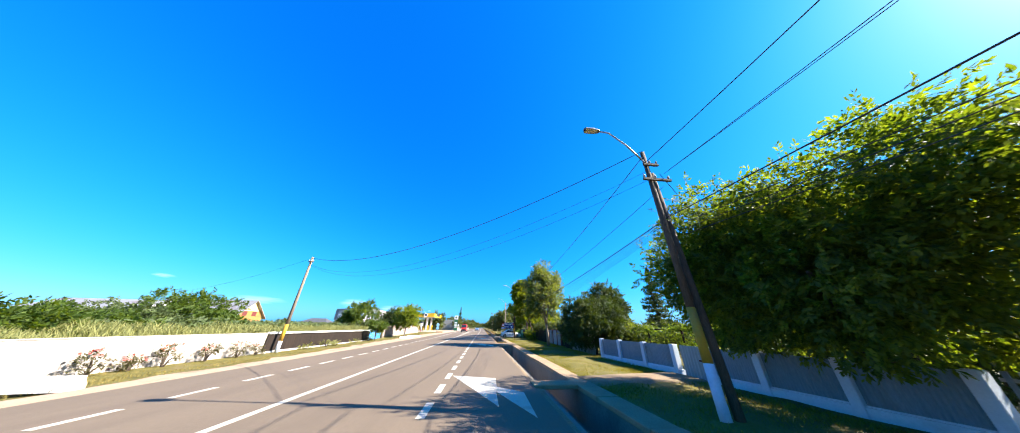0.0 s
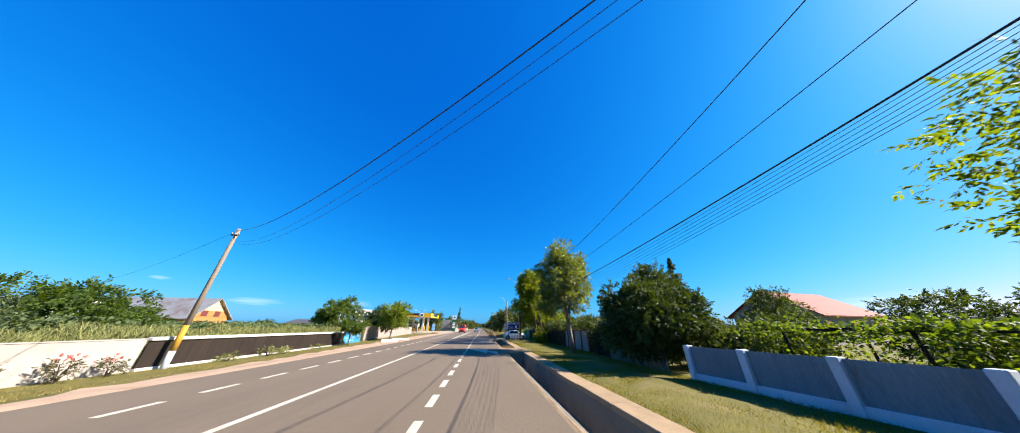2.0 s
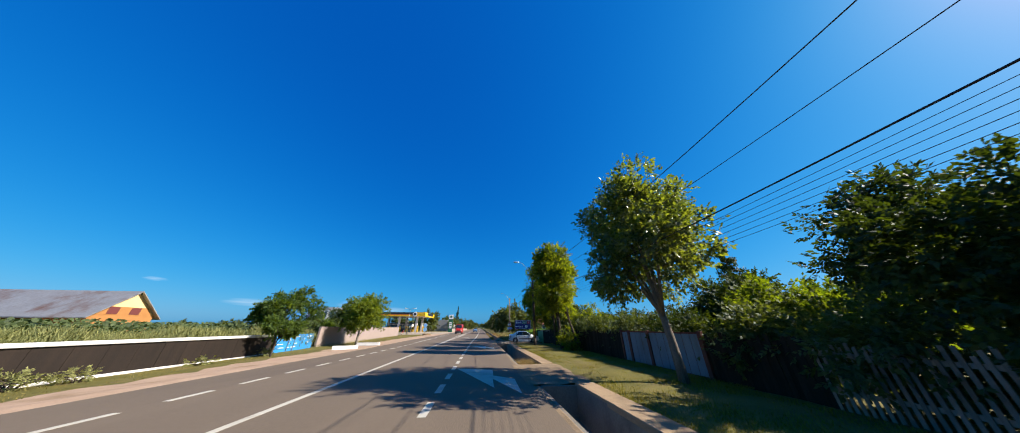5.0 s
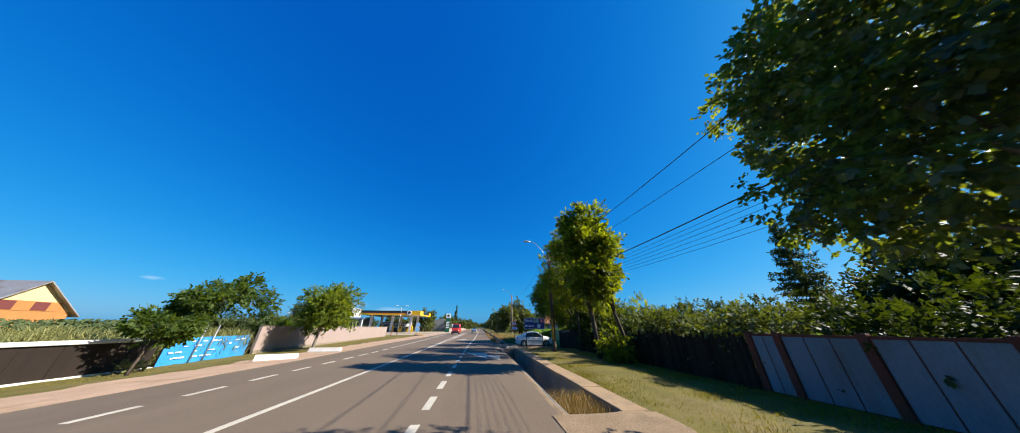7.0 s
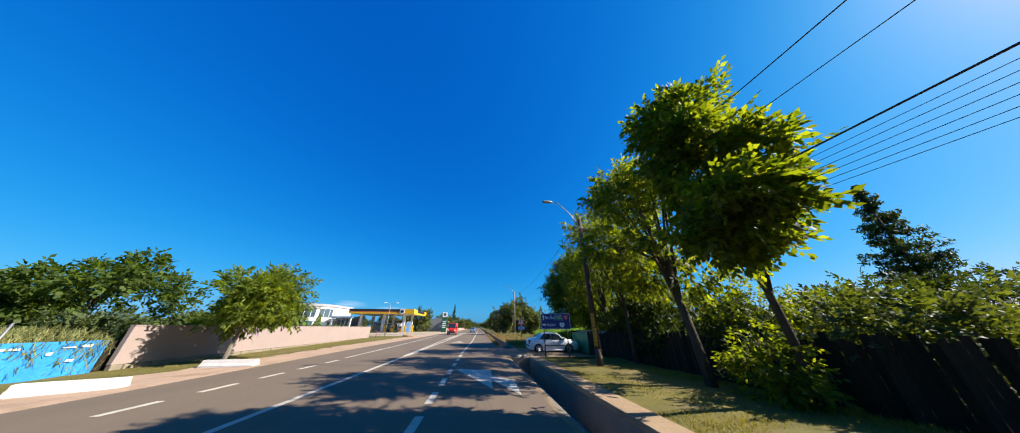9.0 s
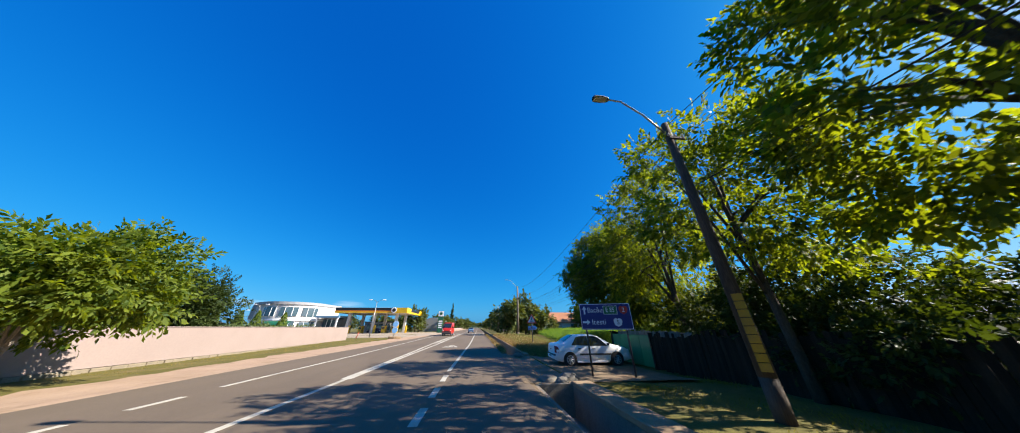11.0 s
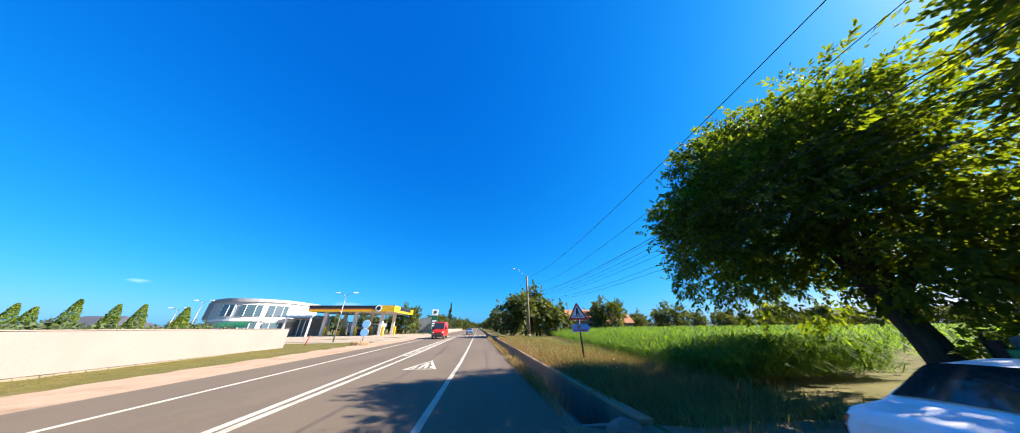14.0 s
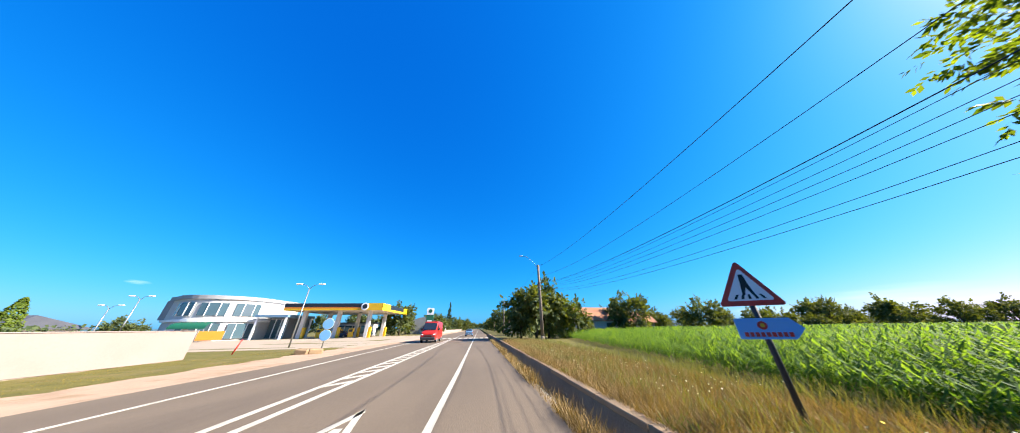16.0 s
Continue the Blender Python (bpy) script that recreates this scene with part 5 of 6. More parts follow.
part("black_fascia", cube(X1 + 0.02, X1 + 0.12, Y0 + 5.0, Y1 - 3.5, 6.0, 6.9), CANBLACK, cp)
part("yellow_fascia", cube(X1 + 0.02, X1 + 0.12, Y0 + 5.0, Y1 - 3.5, 5.52, 6.0), CANYELLOW, cp)
part("corner_fascia", cube(X1 + 0.02, X1 + 0.14, Y1 - 3.5, Y1, 5.5, 6.95), CANYELLOW, cp)
part("round_emblem", tube(bmesh.new(), [(X1 - 3.6, Y0 - 0.25, 6.3), (X1 - 3.6, Y0 - 0.16, 6.3)], 0.8, 24), SIGNWHITE, cp)
part("round_emblem_centre", tube(bmesh.new(), [(X1 - 3.6, Y0 - 0.3, 6.3), (X1 - 3.6, Y0 - 0.26, 6.3)], 0.5, 24), CANBLACK, cp)
for x in (-38.6, -31.5, -25.0):
    for y in (119.0, 128.5):
        col = part("column", cube(x - 0.38, x + 0.38, y - 0.38, y + 0.38, 0.0, 5.6, 0.03), RENDERWHITE, cp)
        part("yellow_cladding", cube(x + 0.4, x + 0.9, y - 0.3, y + 0.3, 0.0, 2.2, 0.02), CANYELLOW, cp)
for k, (x, y) in enumerate(((-35, 119.5), (-28.4, 119.5), (-35, 128), (-28.4, 128))):
    pu = thing("fuel_pump", "yellow and grey fuel pump on its island", "fuel pump", "fuel pumps", at=(x, y, 0.012))
    part("island", cube(-1.6, 1.6, -0.6, 0.6, 0, 0.15, 0.04), CONCRETE, pu)
    part("cabinet", cube(-0.5, 0.5, -0.3, 0.3, 0.15, 1.9, 0.05), CANYELLOW, pu)
    part("display", cube(-0.35, 0.35, -0.312, -0.302, 1.2, 1.7), TRIM, pu)
    part("nozzle", cube(0.5, 0.58, -0.1, 0.1, 0.7, 1.2, 0.02), TRIM, pu)
# shop under the canopy's far side
shop = thing("station_shop", "low white station shop with wide panes and a yellow door", "shop", at=(-22.5, 137.2, 0.012))
part("wall", cube(-19, -10, 0.3, 8, 0, 3.3), RENDERWHITE, shop)
part("roof", cube(-19.3, -9.7, 0.0, 8.3, 3.3, 3.6), CANBLACK, shop)
for k in range(4):
    w = part("window", cube(-18.2 + 2.1 * k, -16.4 + 2.1 * k, 0.2, 0.29, 0.6, 2.7), PANE, shop)
    part("frame", cube(-18.3 + 2.1 * k, -16.3 + 2.1 * k, 0.22, 0.298, 2.7, 2.85), SIGNWHITE, w)
# price totem
tm = thing("price_totem", "tall green and white price totem by the road", "sign", at=(-12.6, 124.5, 0))
part("pillar", cube(-0.85, 0.85, -0.15, 0.15, 0, 6.5, 0.03), SHOPGREEN, tm)
part("head_panel", cube(-0.87, 0.87, -0.19, -0.155, 4.9, 6.52, 0.01), SIGNWHITE, tm)
part("emblem", tube(bmesh.new(), [(0, -0.22, 5.75), (0, -0.195, 5.75)], 0.45, 20), SHOPGREEN, tm)
for k in range(4):
    part("price_bar", cube(-0.6, 0.6, -0.18, -0.155, 1.4 + 0.62 * k, 1.75 + 0.62 * k), SIGNWHITE, tm)

# rounded two-storey building
rb = thing("round_fronted_building", "two-storey white and grey building with a rounded glazed corner", "building", at=(-53.2, 120.0, 0.0))
rb.matrix_basis = rb.matrix_basis @ Matrix.Diagonal((1.1, 1.1, 1.16, 1))


def arc(r, a0, a1, n, cx=0.0, cy=0.0):
    return [(cx + r * math.cos(radians(a0 + (a1 - a0) * k / n)), cy + r * math.sin(radians(a0 + (a1 - a0) * k / n))) for k in range(n + 1)]


plan = [(-9, 8), (-9, -3.0)] + arc(6.5, 225, 355, 14, -1.0, -0.5) + [(5.5, 8)]
part("ground_floor", slab(plan, 0, 3.0), RENDERWHITE, rb)
part("upper_floor", slab([(x * 1.02, y * 1.02) for x, y in plan], 3.0, 6.4), RENDERWHITE, rb)
part("roof_edge", slab([(x * 1.06, y * 1.06) for x, y in plan], 6.4, 7.0), RENDERGREY, rb)
part("floor_band", slab([(x * 1.045, y * 1.045) for x, y in plan], 2.9, 3.25), SIGNWHITE, rb)
part("grey_wing", cube(-9.35, -6.0, -3.6, 8.2, 3.25, 6.38), RENDERGREY, rb)
ringp = arc(6.5 * 1.02 + 0.06, 236, 350, 9, -1.02, -0.51)
for z0, z1 in ((0.3, 2.6), (3.8, 5.8)):
    for k, (u, v) in enumerate(zip(ringp, ringp[1:])):
        if k in (0, 1) and z0 < 1:
            continue
        u2, v2 = Vector((*u, 0)).lerp(Vector((*v, 0)), 0.3 if k % 3 == 0 else 0.0), Vector((*u, 0)).lerp(Vector((*v, 0)), 0.7 if k % 3 == 2 else 1.0)
        d = (v2 - u2).normalized()
        nrm = Vector((d.y, -d.x, 0))
        bm = bmesh.new()
        pts = [u2, v2]
        f = [bm.verts.new((p_.x + nrm.x * o, p_.y + nrm.y * o, z)) for z in (z0, z1) for o in (0.0, 0.1) for p_ in pts]
        for q_ in ((2, 3, 7, 6), (0, 2, 6, 4), (3, 1, 5, 7), (4, 6, 7, 5), (0, 1, 3, 2)):
            bm.faces.new([f[i] for i in q_])
        w = part("window", bm, PANE, rb)
        mid = v2
        part("mullion", cube(mid.x + nrm.x * 0.12 - 0.05, mid.x + nrm.x * 0.12 + 0.05, mid.y + nrm.y * 0.12 - 0.05, mid.y + nrm.y * 0.12 + 0.05, z0, z1), SIGNWHITE, w)
part("wing_wall", cube(5.75, 9.2, 1.0, 8.0, 0.0, 3.7), RENDERGREY, rb)
part("wing_roof", cube(5.75, 9.6, 0.3, 8.2, 3.7, 4.1), RENDERWHITE, rb)
for k in range(3):
    w = part("window", cube(5.95 + 1.1 * k, 6.85 + 1.1 * k, 0.9, 0.99, 0.2, 3.3), PANE, rb)
    part("mullion", cube(6.86 + 1.1 * k, 7.02 + 1.1 * k, 0.86, 0.985, 0.0, 3.5), SIGNWHITE, w)
aw = thing("green_awning", "dark green rounded awning over the building's terrace", "awning", at=(-52.0, 110.5, 0))
bm = loft([[(x, 1.3 - 1.6 * math.sin(radians(a_)), 2.1 + 1.1 * math.cos(radians(a_))) for x in (-3.0, -1.5, 0.0, 1.5, 3.0)] for a_ in (0, 25, 50, 75, 90)], smooth=True)
part("cloth", bm, SHOPGREEN, aw)
for x in (-3.0, 3.0):
    part("post", tube(bmesh.new(), [(x, -0.3, -0.1), (x, -0.3, 2.1)], 0.05, 8), STEEL, aw)
ob_ = thing("orange_banner", "orange advertising banner by the terrace", "banner", at=(-45.5, 108, 0), turn=40)
part("cloth", cube(-1.5, 1.5, -0.04, 0.04, 0.3, 1.7), CANORANGE, ob_)
part("post", tube(bmesh.new(), [(-1.5, 0, 0), (-1.5, 0, 1.9)], 0.05, 8), STEEL, ob_)
part("post", tube(bmesh.new(), [(1.5, 0, 0), (1.5, 0, 1.9)], 0.05, 8), STEEL, ob_)
pav = thing("blue_roofed_pavilion", "low pavilion with a blue flat roof beside the canopy", "pavilion", at=(-43.5, 121, 0))
part("roof", cube(-2.8, 3.4, -5, 4, 4.2, 4.7), plain("blue_grey_roof", (0.14, 0.25, 0.36), 0.5), pav)
for x in (-2.4, 3.0):
    for y in (-4.6, 3.6):
        part("column", cube(x - 0.15, x + 0.15, y - 0.15, y + 0.15, 0, 4.2), SIGNWHITE, pav)


def double_lamp(x, y, z, h, label):
    ob = thing("street_lamp", label, "street lamp", "double street lamps", at=(x, y, z))
    part("pole", tube(bmesh.new(), [(0, 0, 0), (0, 0, h)], [0.08, 0.05], 10), STEEL, ob)
    for sd in (-1, 1):
        part("arm", tube(bmesh.new(), [(0, 0, h - 0.1), (sd * 0.4, 0, h + 0.3), (sd * 0.95, 0, h + 0.42)], 0.03, 6), STEEL, ob)
        part("lamp_head", cube(sd * 1.2 - 0.32, sd * 1.2 + 0.32, -0.13, 0.13, h + 0.36, h + 0.5, 0.04), PLATE, ob)
    return ob


double_lamp(-19.6, 88.0, 0, 6.0, "tall white street lamp with two heads by the station")
double_lamp(-47.1, 97.8, -0.3, 6.1, "tall white street lamp with two heads behind the wall")
double_lamp(-51.5, 99.0, -0.3, 5.0, "tall white street lamp with two heads behind the wall")
bs = thing("blue_disc_sign", "two round pale blue sign discs on one leaning post", "road sign", at=(-14.05, 83.6, -0.03), turn=5)
for z in (2.15, 1.2):
    part("disc", tube(bmesh.new(), [(0.02, -0.03, z), (0.02, 0.0, z)], 0.44, 24), LIGHTBLUE, bs)
    part("disc_rim", tube(bmesh.new(), [(0.02, -0.02, z), (0.02, -0.002, z)], 0.47, 24), SIGNWHITE, bs)
part("post", tube(bmesh.new(), [(0, 0.05, 0), (0.04, 0.05, 2.65)], 0.04, 8), STEEL, bs)
for k, (x, y) in enumerate(((-18.6, 80.6),)):
    rp = thing("marker_post", "short red marker post at the forecourt", "post", "", at=(x, y, 0), turn=20)
    part("shaft", tube(bmesh.new(), [(0, 0, 0), (0.25, 0, 1.0)], 0.05, 8), SIGNRED, rp)
tn = thing("polytunnel", "grey arched polytunnel beyond the filling station", "polytunnel", at=(-19.5, 150, 0))
bm = loft([[(6.0 * math.cos(radians(a_)), y, 5.4 * math.sin(radians(a_))) for a_ in range(0, 181, 15)] for y in (0, 6, 12, 18)], flip=True, smooth=True)
bm.verts.ensure_lookup_table()
bm.faces.new([bm.verts[k] for k in range(13)])
part("cover", bm, TARP, tn)
wl2 = part("far_roadside_wall", cube(-13.5, -13.2, 134, 260, 0, 1.2), PINKWALL)
tagged(wl2, "pale roadside wall far beyond the station", "wall", kind="structure")


# ---- houses ----
def house(name, label, at, turn, L, W, eave, ridge, wall, roof, over=0.4, hip=0.0, windows=(), gable=None):
    """A house with its ridge along x."""
    ob = thing(name, label, "house", "village houses", at=at, turn=turn)
    part("wall", cube(-L / 2, L / 2, -W / 2, W / 2, 0, eave), wall, ob)
    for sd in (-1, 1):
        e0, e1 = -L / 2 - over, L / 2 + over
        yy, ze = sd * (W / 2 + over), eave - over * (ridge - eave) / (W / 2)
        r0, r1 = e0 + hip, e1 - hip
        th = 0.12
        bm = bmesh.new()
        lo = [bm.verts.new(p_) for p_ in ((e0, yy, ze), (e1, yy, ze), (r1, 0, ridge), (r0, 0, ridge))]
        hi = [bm.verts.new((v.co.x, v.co.y, v.co.z + th)) for v in lo]
        bm.faces.new(lo), bm.faces.new(hi[::-1])
        for i in range(4):
            bm.faces.new((lo[i], lo[(i + 1) % 4], hi[(i + 1) % 4], hi[i]))
        bmesh.ops.recalc_face_normals(bm, faces=bm.faces)
        part("roof", bm, roof, ob)
        if hip:
            bm = bmesh.new()
            xe, xr = sd * (L / 2 + over), sd * (L / 2 + over - hip)
            lo = [bm.verts.new(p_) for p_ in ((xe, -W / 2 - over, ze), (xe, W / 2 + over, ze), (xr, 0, ridge))]
            hi = [bm.verts.new((v.co.x, v.co.y, v.co.z + th)) for v in lo]
            bm.faces.new(lo), bm.faces.new(hi[::-1])
            for i in range(3):
                bm.faces.new((lo[i], lo[(i + 1) % 3], hi[(i + 1) % 3], hi[i]))
            bmesh.ops.recalc_face_normals(bm, faces=bm.faces)
            part("roof", bm, roof, ob)
        else:
            bm = bmesh.new()
            xg = sd * L / 2
            f = [bm.verts.new(p_) for p_ in ((xg, -W / 2, eave), (xg, W / 2, eave), (xg, 0, ridge))]
            g = [bm.verts.new((v.co.x - sd * 0.25, v.co.y, v.co.z)) for v in f]
            bm.faces.new(f), bm.faces.new(g[::-1])
            for i in range(3):
                bm.faces.new((f[i], f[(i + 1) % 3], g[(i + 1) % 3], g[i]))
            bmesh.ops.recalc_face_normals(bm, faces=bm.faces)
            part("gable", bm, gable or wall, ob)
    for x0, x1, y0, y1, z0, z1, mat_ in windows:
        w = part("window", cube(x0, x1, y0, y1, z0, z1, 0.02), mat_, ob)
        part("frame", cube(x0 - 0.01, x1 + 0.01, y0 - 0.06, y1 + 0.06, z1, z1 + 0.08), wall, w)
    return ob


yh = house("yellow_gabled_house", "house with a yellow gable and rusting tin roof behind the hedge", (-52.2, 53.6, -0.9), 0, 15, 5.8, 3.85, 6.6, ORANGEWALL, TINROOF, 0.5, gable=YELLOWWALL)
bm = bmesh.new()
f = [bm.verts.new((x_, y_, z_)) for x_ in (7.49, 7.53) for y_, z_ in ((-2.6, 3.85), (2.6, 3.85), (1.85, 4.75), (-1.85, 4.75))]
for q_ in ((4, 5, 6, 7), (0, 1, 5, 4), (1, 2, 6, 5), (2, 3, 7, 6), (3, 0, 4, 7)):
    bm.faces.new([f[i] for i in q_])
bmesh.ops.recalc_face_normals(bm, faces=bm.faces)
part("gable_boards", bm, ORANGEWALL, yh)
for y_ in (-1.25, 0.75):
    part("window", cube(7.5, 7.56, y_ - 0.45, y_ + 0.5, 3.9, 4.7, 0.01), REDDARK, yh)
house("tin_roofed_shed", "low shed with a pale tin roof beside the yellow house", (-56, 44.0, -0.9), 4, 12, 7, 4.3, 5.6, RENDERWHITE, TINROOF, 0.4, windows=((-3, 3, -3.55, -3.4, 3.2, 4.0, REDDARK),))
house("red_roofed_house", "single-storey house with a red tiled roof behind gardens", (44.6, 37.4, -0.1), 10, 12.6, 9, 3.5, 6.4, HOUSEGREY, REDROOF, 0.6, windows=((-6, -4.6, -4.55, -4.4, 1.2, 2.6, PANE), (-1, 0.4, -4.55, -4.4, 1.2, 2.6, PANE), (4, 5.4, -4.55, -4.4, 1.2, 2.6, PANE)))
house("dark_roofed_house", "white house with a dark roof beyond the pink wall", (-57.5, 96.0, -0.6), 8, 7.5, 7, 2.9, 4.2, RENDERWHITE, DARKROOF, 0.6, hip=2.0)
house("orange_roofed_house", "old house with a weathered orange tiled roof behind the crops", (25.0, 111.0, 0), 5, 12, 8, 2.9, 5.4, RENDERWHITE, ORANGEROOF, 0.5, hip=2.0, windows=((-3.5, -2.4, -4.1, -3.95, 1, 2.3, PANE), (0.5, 1.6, -4.1, -3.95, 1, 2.3, PANE)))
house("orange_roofed_house", "old house with a weathered orange tiled roof behind the crops", (37.0, 118.0, 0), -8, 10, 7, 2.6, 4.8, HOUSEGREY, ORANGEROOF, 0.5, windows=((-3.5, -2.4, -3.6, -3.45, 1, 2.2, PANE),))
house("orange_roofed_house", "old house with a weathered orange tiled roof down the road", (14.0, 150.0, 0), 90, 12, 8, 3, 5.6, HOUSEGREY, ORANGEROOF, 0.5)

# ---- trees on the field side ----
tree("fruit_tree", "spreading fruit tree behind the garden wall", "tree", -21.8, 47.4, -0.3, 6.0, 3.1, 1.7, 31, LEAF_FRUIT, n=10000, leaf=0.23, lobes=24, trunk=0.09, slim=0.65, clump=0.16, droop=0.05, lobe=(0.18, 0.34), leaflets=6, group="field side trees")
tree("fruit_tree", "small leaning tree before the blue banner", "tree", -14.2, 36.8, -0.28, 2.35, 0.95, 1.15, 32, LEAF_FRUIT, n=3200, leaf=0.16, lobes=14, trunk=0.05, slim=0.65, clump=0.14, droop=0.05, leaflets=6, lean=(-0.3, 0.6), group="field side trees")
tree("fruit_tree", "leafy small tree with a limewashed leaning trunk before the pink wall", "tree", -13.35, 46.9, -0.2, 5.0, 2.35, 1.5, 33, LEAF_SUNNY, n=14000, leaf=0.23, slim=0.45, droop=0.3, lobes=36, trunk=0.11, lean=(-0.4, 1.1), bark=LIMEBARK, clump=0.24, group="field side trees")
tree("garden_tree", "dense dark round tree behind the pink wall", "tree", -19.5, 57.2, -0.2, 5.3, 2.45, 0.4, 34, LEAF_DARK, n=34000, leaf=0.14, lobes=34, trunk=0.12, group="field side trees")
for k, (x, y, sx, sz) in enumerate(((-26.2, 25.2, 3.2, 4.4), (-30.0, 23.4, 3.2, 3.4), (-28.5, 28.5, 3.4, 3.5), (-24.8, 21.5, 2.4, 2.7), (-22.0, 13.5, 2.6, 2.3), (-21.5, 8.5, 2.8, 3.8), (-24.0, 18.0, 2.6, 2.5), (-19.5, 46.5, 2.0, 2.4), (-19.0, 50.5, 1.8, 2.2), (-21.5, 54.0, 2.2, 3.0))):
    bush("field_shrub", "green shrub standing above the weeds", x, y, -0.4, (sx, sx, sz), 70 + k, LEAF_HEDGE if k % 2 else LEAF_FRUIT, n=15000, leaf=0.19, lobes=30, group="field shrubs", clump=0.22)
for k, (x, s) in enumerate(((-33.5, 1.08), (-31.0, 0.98), (-28.6, 0.97), (-25.7, 0.92), (-36.2, 0.92), (-38.2, 1.0))):
    rng = np.random.default_rng(90 + k)
    th = thing("thuja_tree", "pointed yellow-green thuja tree behind the pink wall", "tree", "row of thujas", at=(x, 74.5 + 0.4 * (k % 2), -0.2))
    n = 3200
    z = 3.8 * s * rng.random(n) ** 1.3
    rad = 0.95 * (1 - z / (3.9 * s)) ** 0.75 * rng.uniform(0.7, 1.1, n)
    ang = rng.uniform(0, 2 * np.pi, n)
    P = np.stack([rad * np.cos(ang), rad * np.sin(ang), z + 0.15], 1)
    part("crown", quads("crown", leaf_quads(rng, P, np.stack([np.cos(ang), np.sin(ang), np.full(n, 0.6)], 1), 0.16, 0.45, -0.9), LEAF_CEDAR), None, th)
    part("trunk", tube(bmesh.new(), [(0, 0, -0.05), (0, 0, 2.2)], [0.07, 0.02], 6), BARK, th)
# far trees along the road and across the fields
rr = random.Random(17)
far = []
for k in range(12):
    far.append((rr.uniform(-34, -14), 138 + k * 14, rr.uniform(5, 9)))
for k in range(10):
    far.append((rr.uniform(8, 16), 100 + k * 17, rr.uniform(5.5, 8)))
for k in range(96):
    far.append((14 + k * 2.3 + rr.uniform(-2, 2), 128 + rr.uniform(-14, 14) - k * 0.8, rr.uniform(3.0, 6.6) * (1 if k < 60 else 0.85)))
far += [(-14.5 + 3 * (k % 2), 262 + 22 * k, 8.5) for k in range(7)] + [(9 + 2 * (k % 2), 270 + 20 * k, 8.5) for k in range(7)] + [(-5, 470, 9), (1.5, 480, 9), (6, 460, 9), (-10, 450, 9)]
far += [(-33, 150, 6.5), (-28.5, 146, 5.6), (-38, 147, 6.2), (-43, 152, 6.5), (-24.5, 149, 5.2), (-50, 146, 6.0)]
far += [(9.0, 97.5, 8.8), (11.5, 99.5, 7.5), (6.8, 99.0, 6.5), (30.0, 104.0, 7.0), (19.5, 103, 3.2), (44, 102, 6.4)]
for k in range(8):
    far.append((-46 - k * 9, 96 + rr.uniform(-8, 20), rr.uniform(2.6, 3.6)))
variants = []
for k, (x, y, h) in enumerate(far):
    if k < 5:
        t = tree("roadside_tree", "rounded green tree standing far off", "tree", x, y, 0, 6.5, 2.9, 0.6, 100 + k, LEAF_FAR, n=3000, leaf=0.44, lobes=26, trunk=0.16, slim=0.7, clump=0.4, group="far trees")
        t.matrix_basis = pose(x, y, 0) @ Matrix.Scale(h / 6.5, 4)
        variants.append(t)
    else:
        src = variants[k % 5]
        t = copy_thing(src, pose(x, y, 0, 0, 0, 47 * k))
        t.matrix_basis = pose(x, y, 0, 0, 0, 47 * k) @ Matrix.Scale(h / 6.5, 4)
sp = thing("spruce_tree", "tall dark spruce tree at the road's far end", "tree", at=(-20.0, 230, 0))
rng = np.random.default_rng(5)


def conifer(n, h, r):
    # needles along drooping boughs in whorls
    m = 170
    bz = h * (0.05 + 0.93 * np.repeat(np.linspace(0, 1, 17) ** 0.9, 10)) + rng.normal(0, 0.012 * h, m)
    ba = rng.uniform(0, 2 * np.pi, m)
    bl = r * np.clip(1.03 - bz / h, 0.03, 1) ** 0.8 * rng.uniform(0.6, 1.1, m)
    b = rng.choice(m, n, p=(bl + 0.1) / (bl + 0.1).sum())
    s = rng.random(n) ** 0.75
    ang = ba[b] + rng.normal(0, 0.11, n)
    rad = bl[b] * s
    z = np.clip(bz[b] - rad * 0.3 + 0.28 * rad * s + rng.normal(0, 0.01 * h, n), 0.05, h)
    P = np.stack([rad * np.cos(ang), rad * np.sin(ang), z], 1)
    return P, np.stack([np.cos(ang), np.sin(ang), np.full(n, 0.1)], 1)


P, o = conifer(4000, 18, 3.2)
part("crown", quads("crown", leaf_quads(rng, P, o, 0.6, 0.4, 0.4), LEAF_DARK), None, sp)
part("trunk", tube(bmesh.new(), [(0, 0, 0), (0, 0, 17)], [0.25, 0.04], 6), BARK, sp)
sp = thing("spruce_tree", "dark spruce tree far behind the gardens", "tree", at=(33.5, 45.0, 0))
P, o = conifer(16000, 13.3, 3.6)
part("crown", quads("crown", leaf_quads(rng, P, o, 0.32, 0.3, 0.4), LEAF_DARK), None, sp)
part("trunk", tube(bmesh.new(), [(0, 0, 0), (0, 0, 12.9)], [0.2, 0.03], 6), BARK, sp)

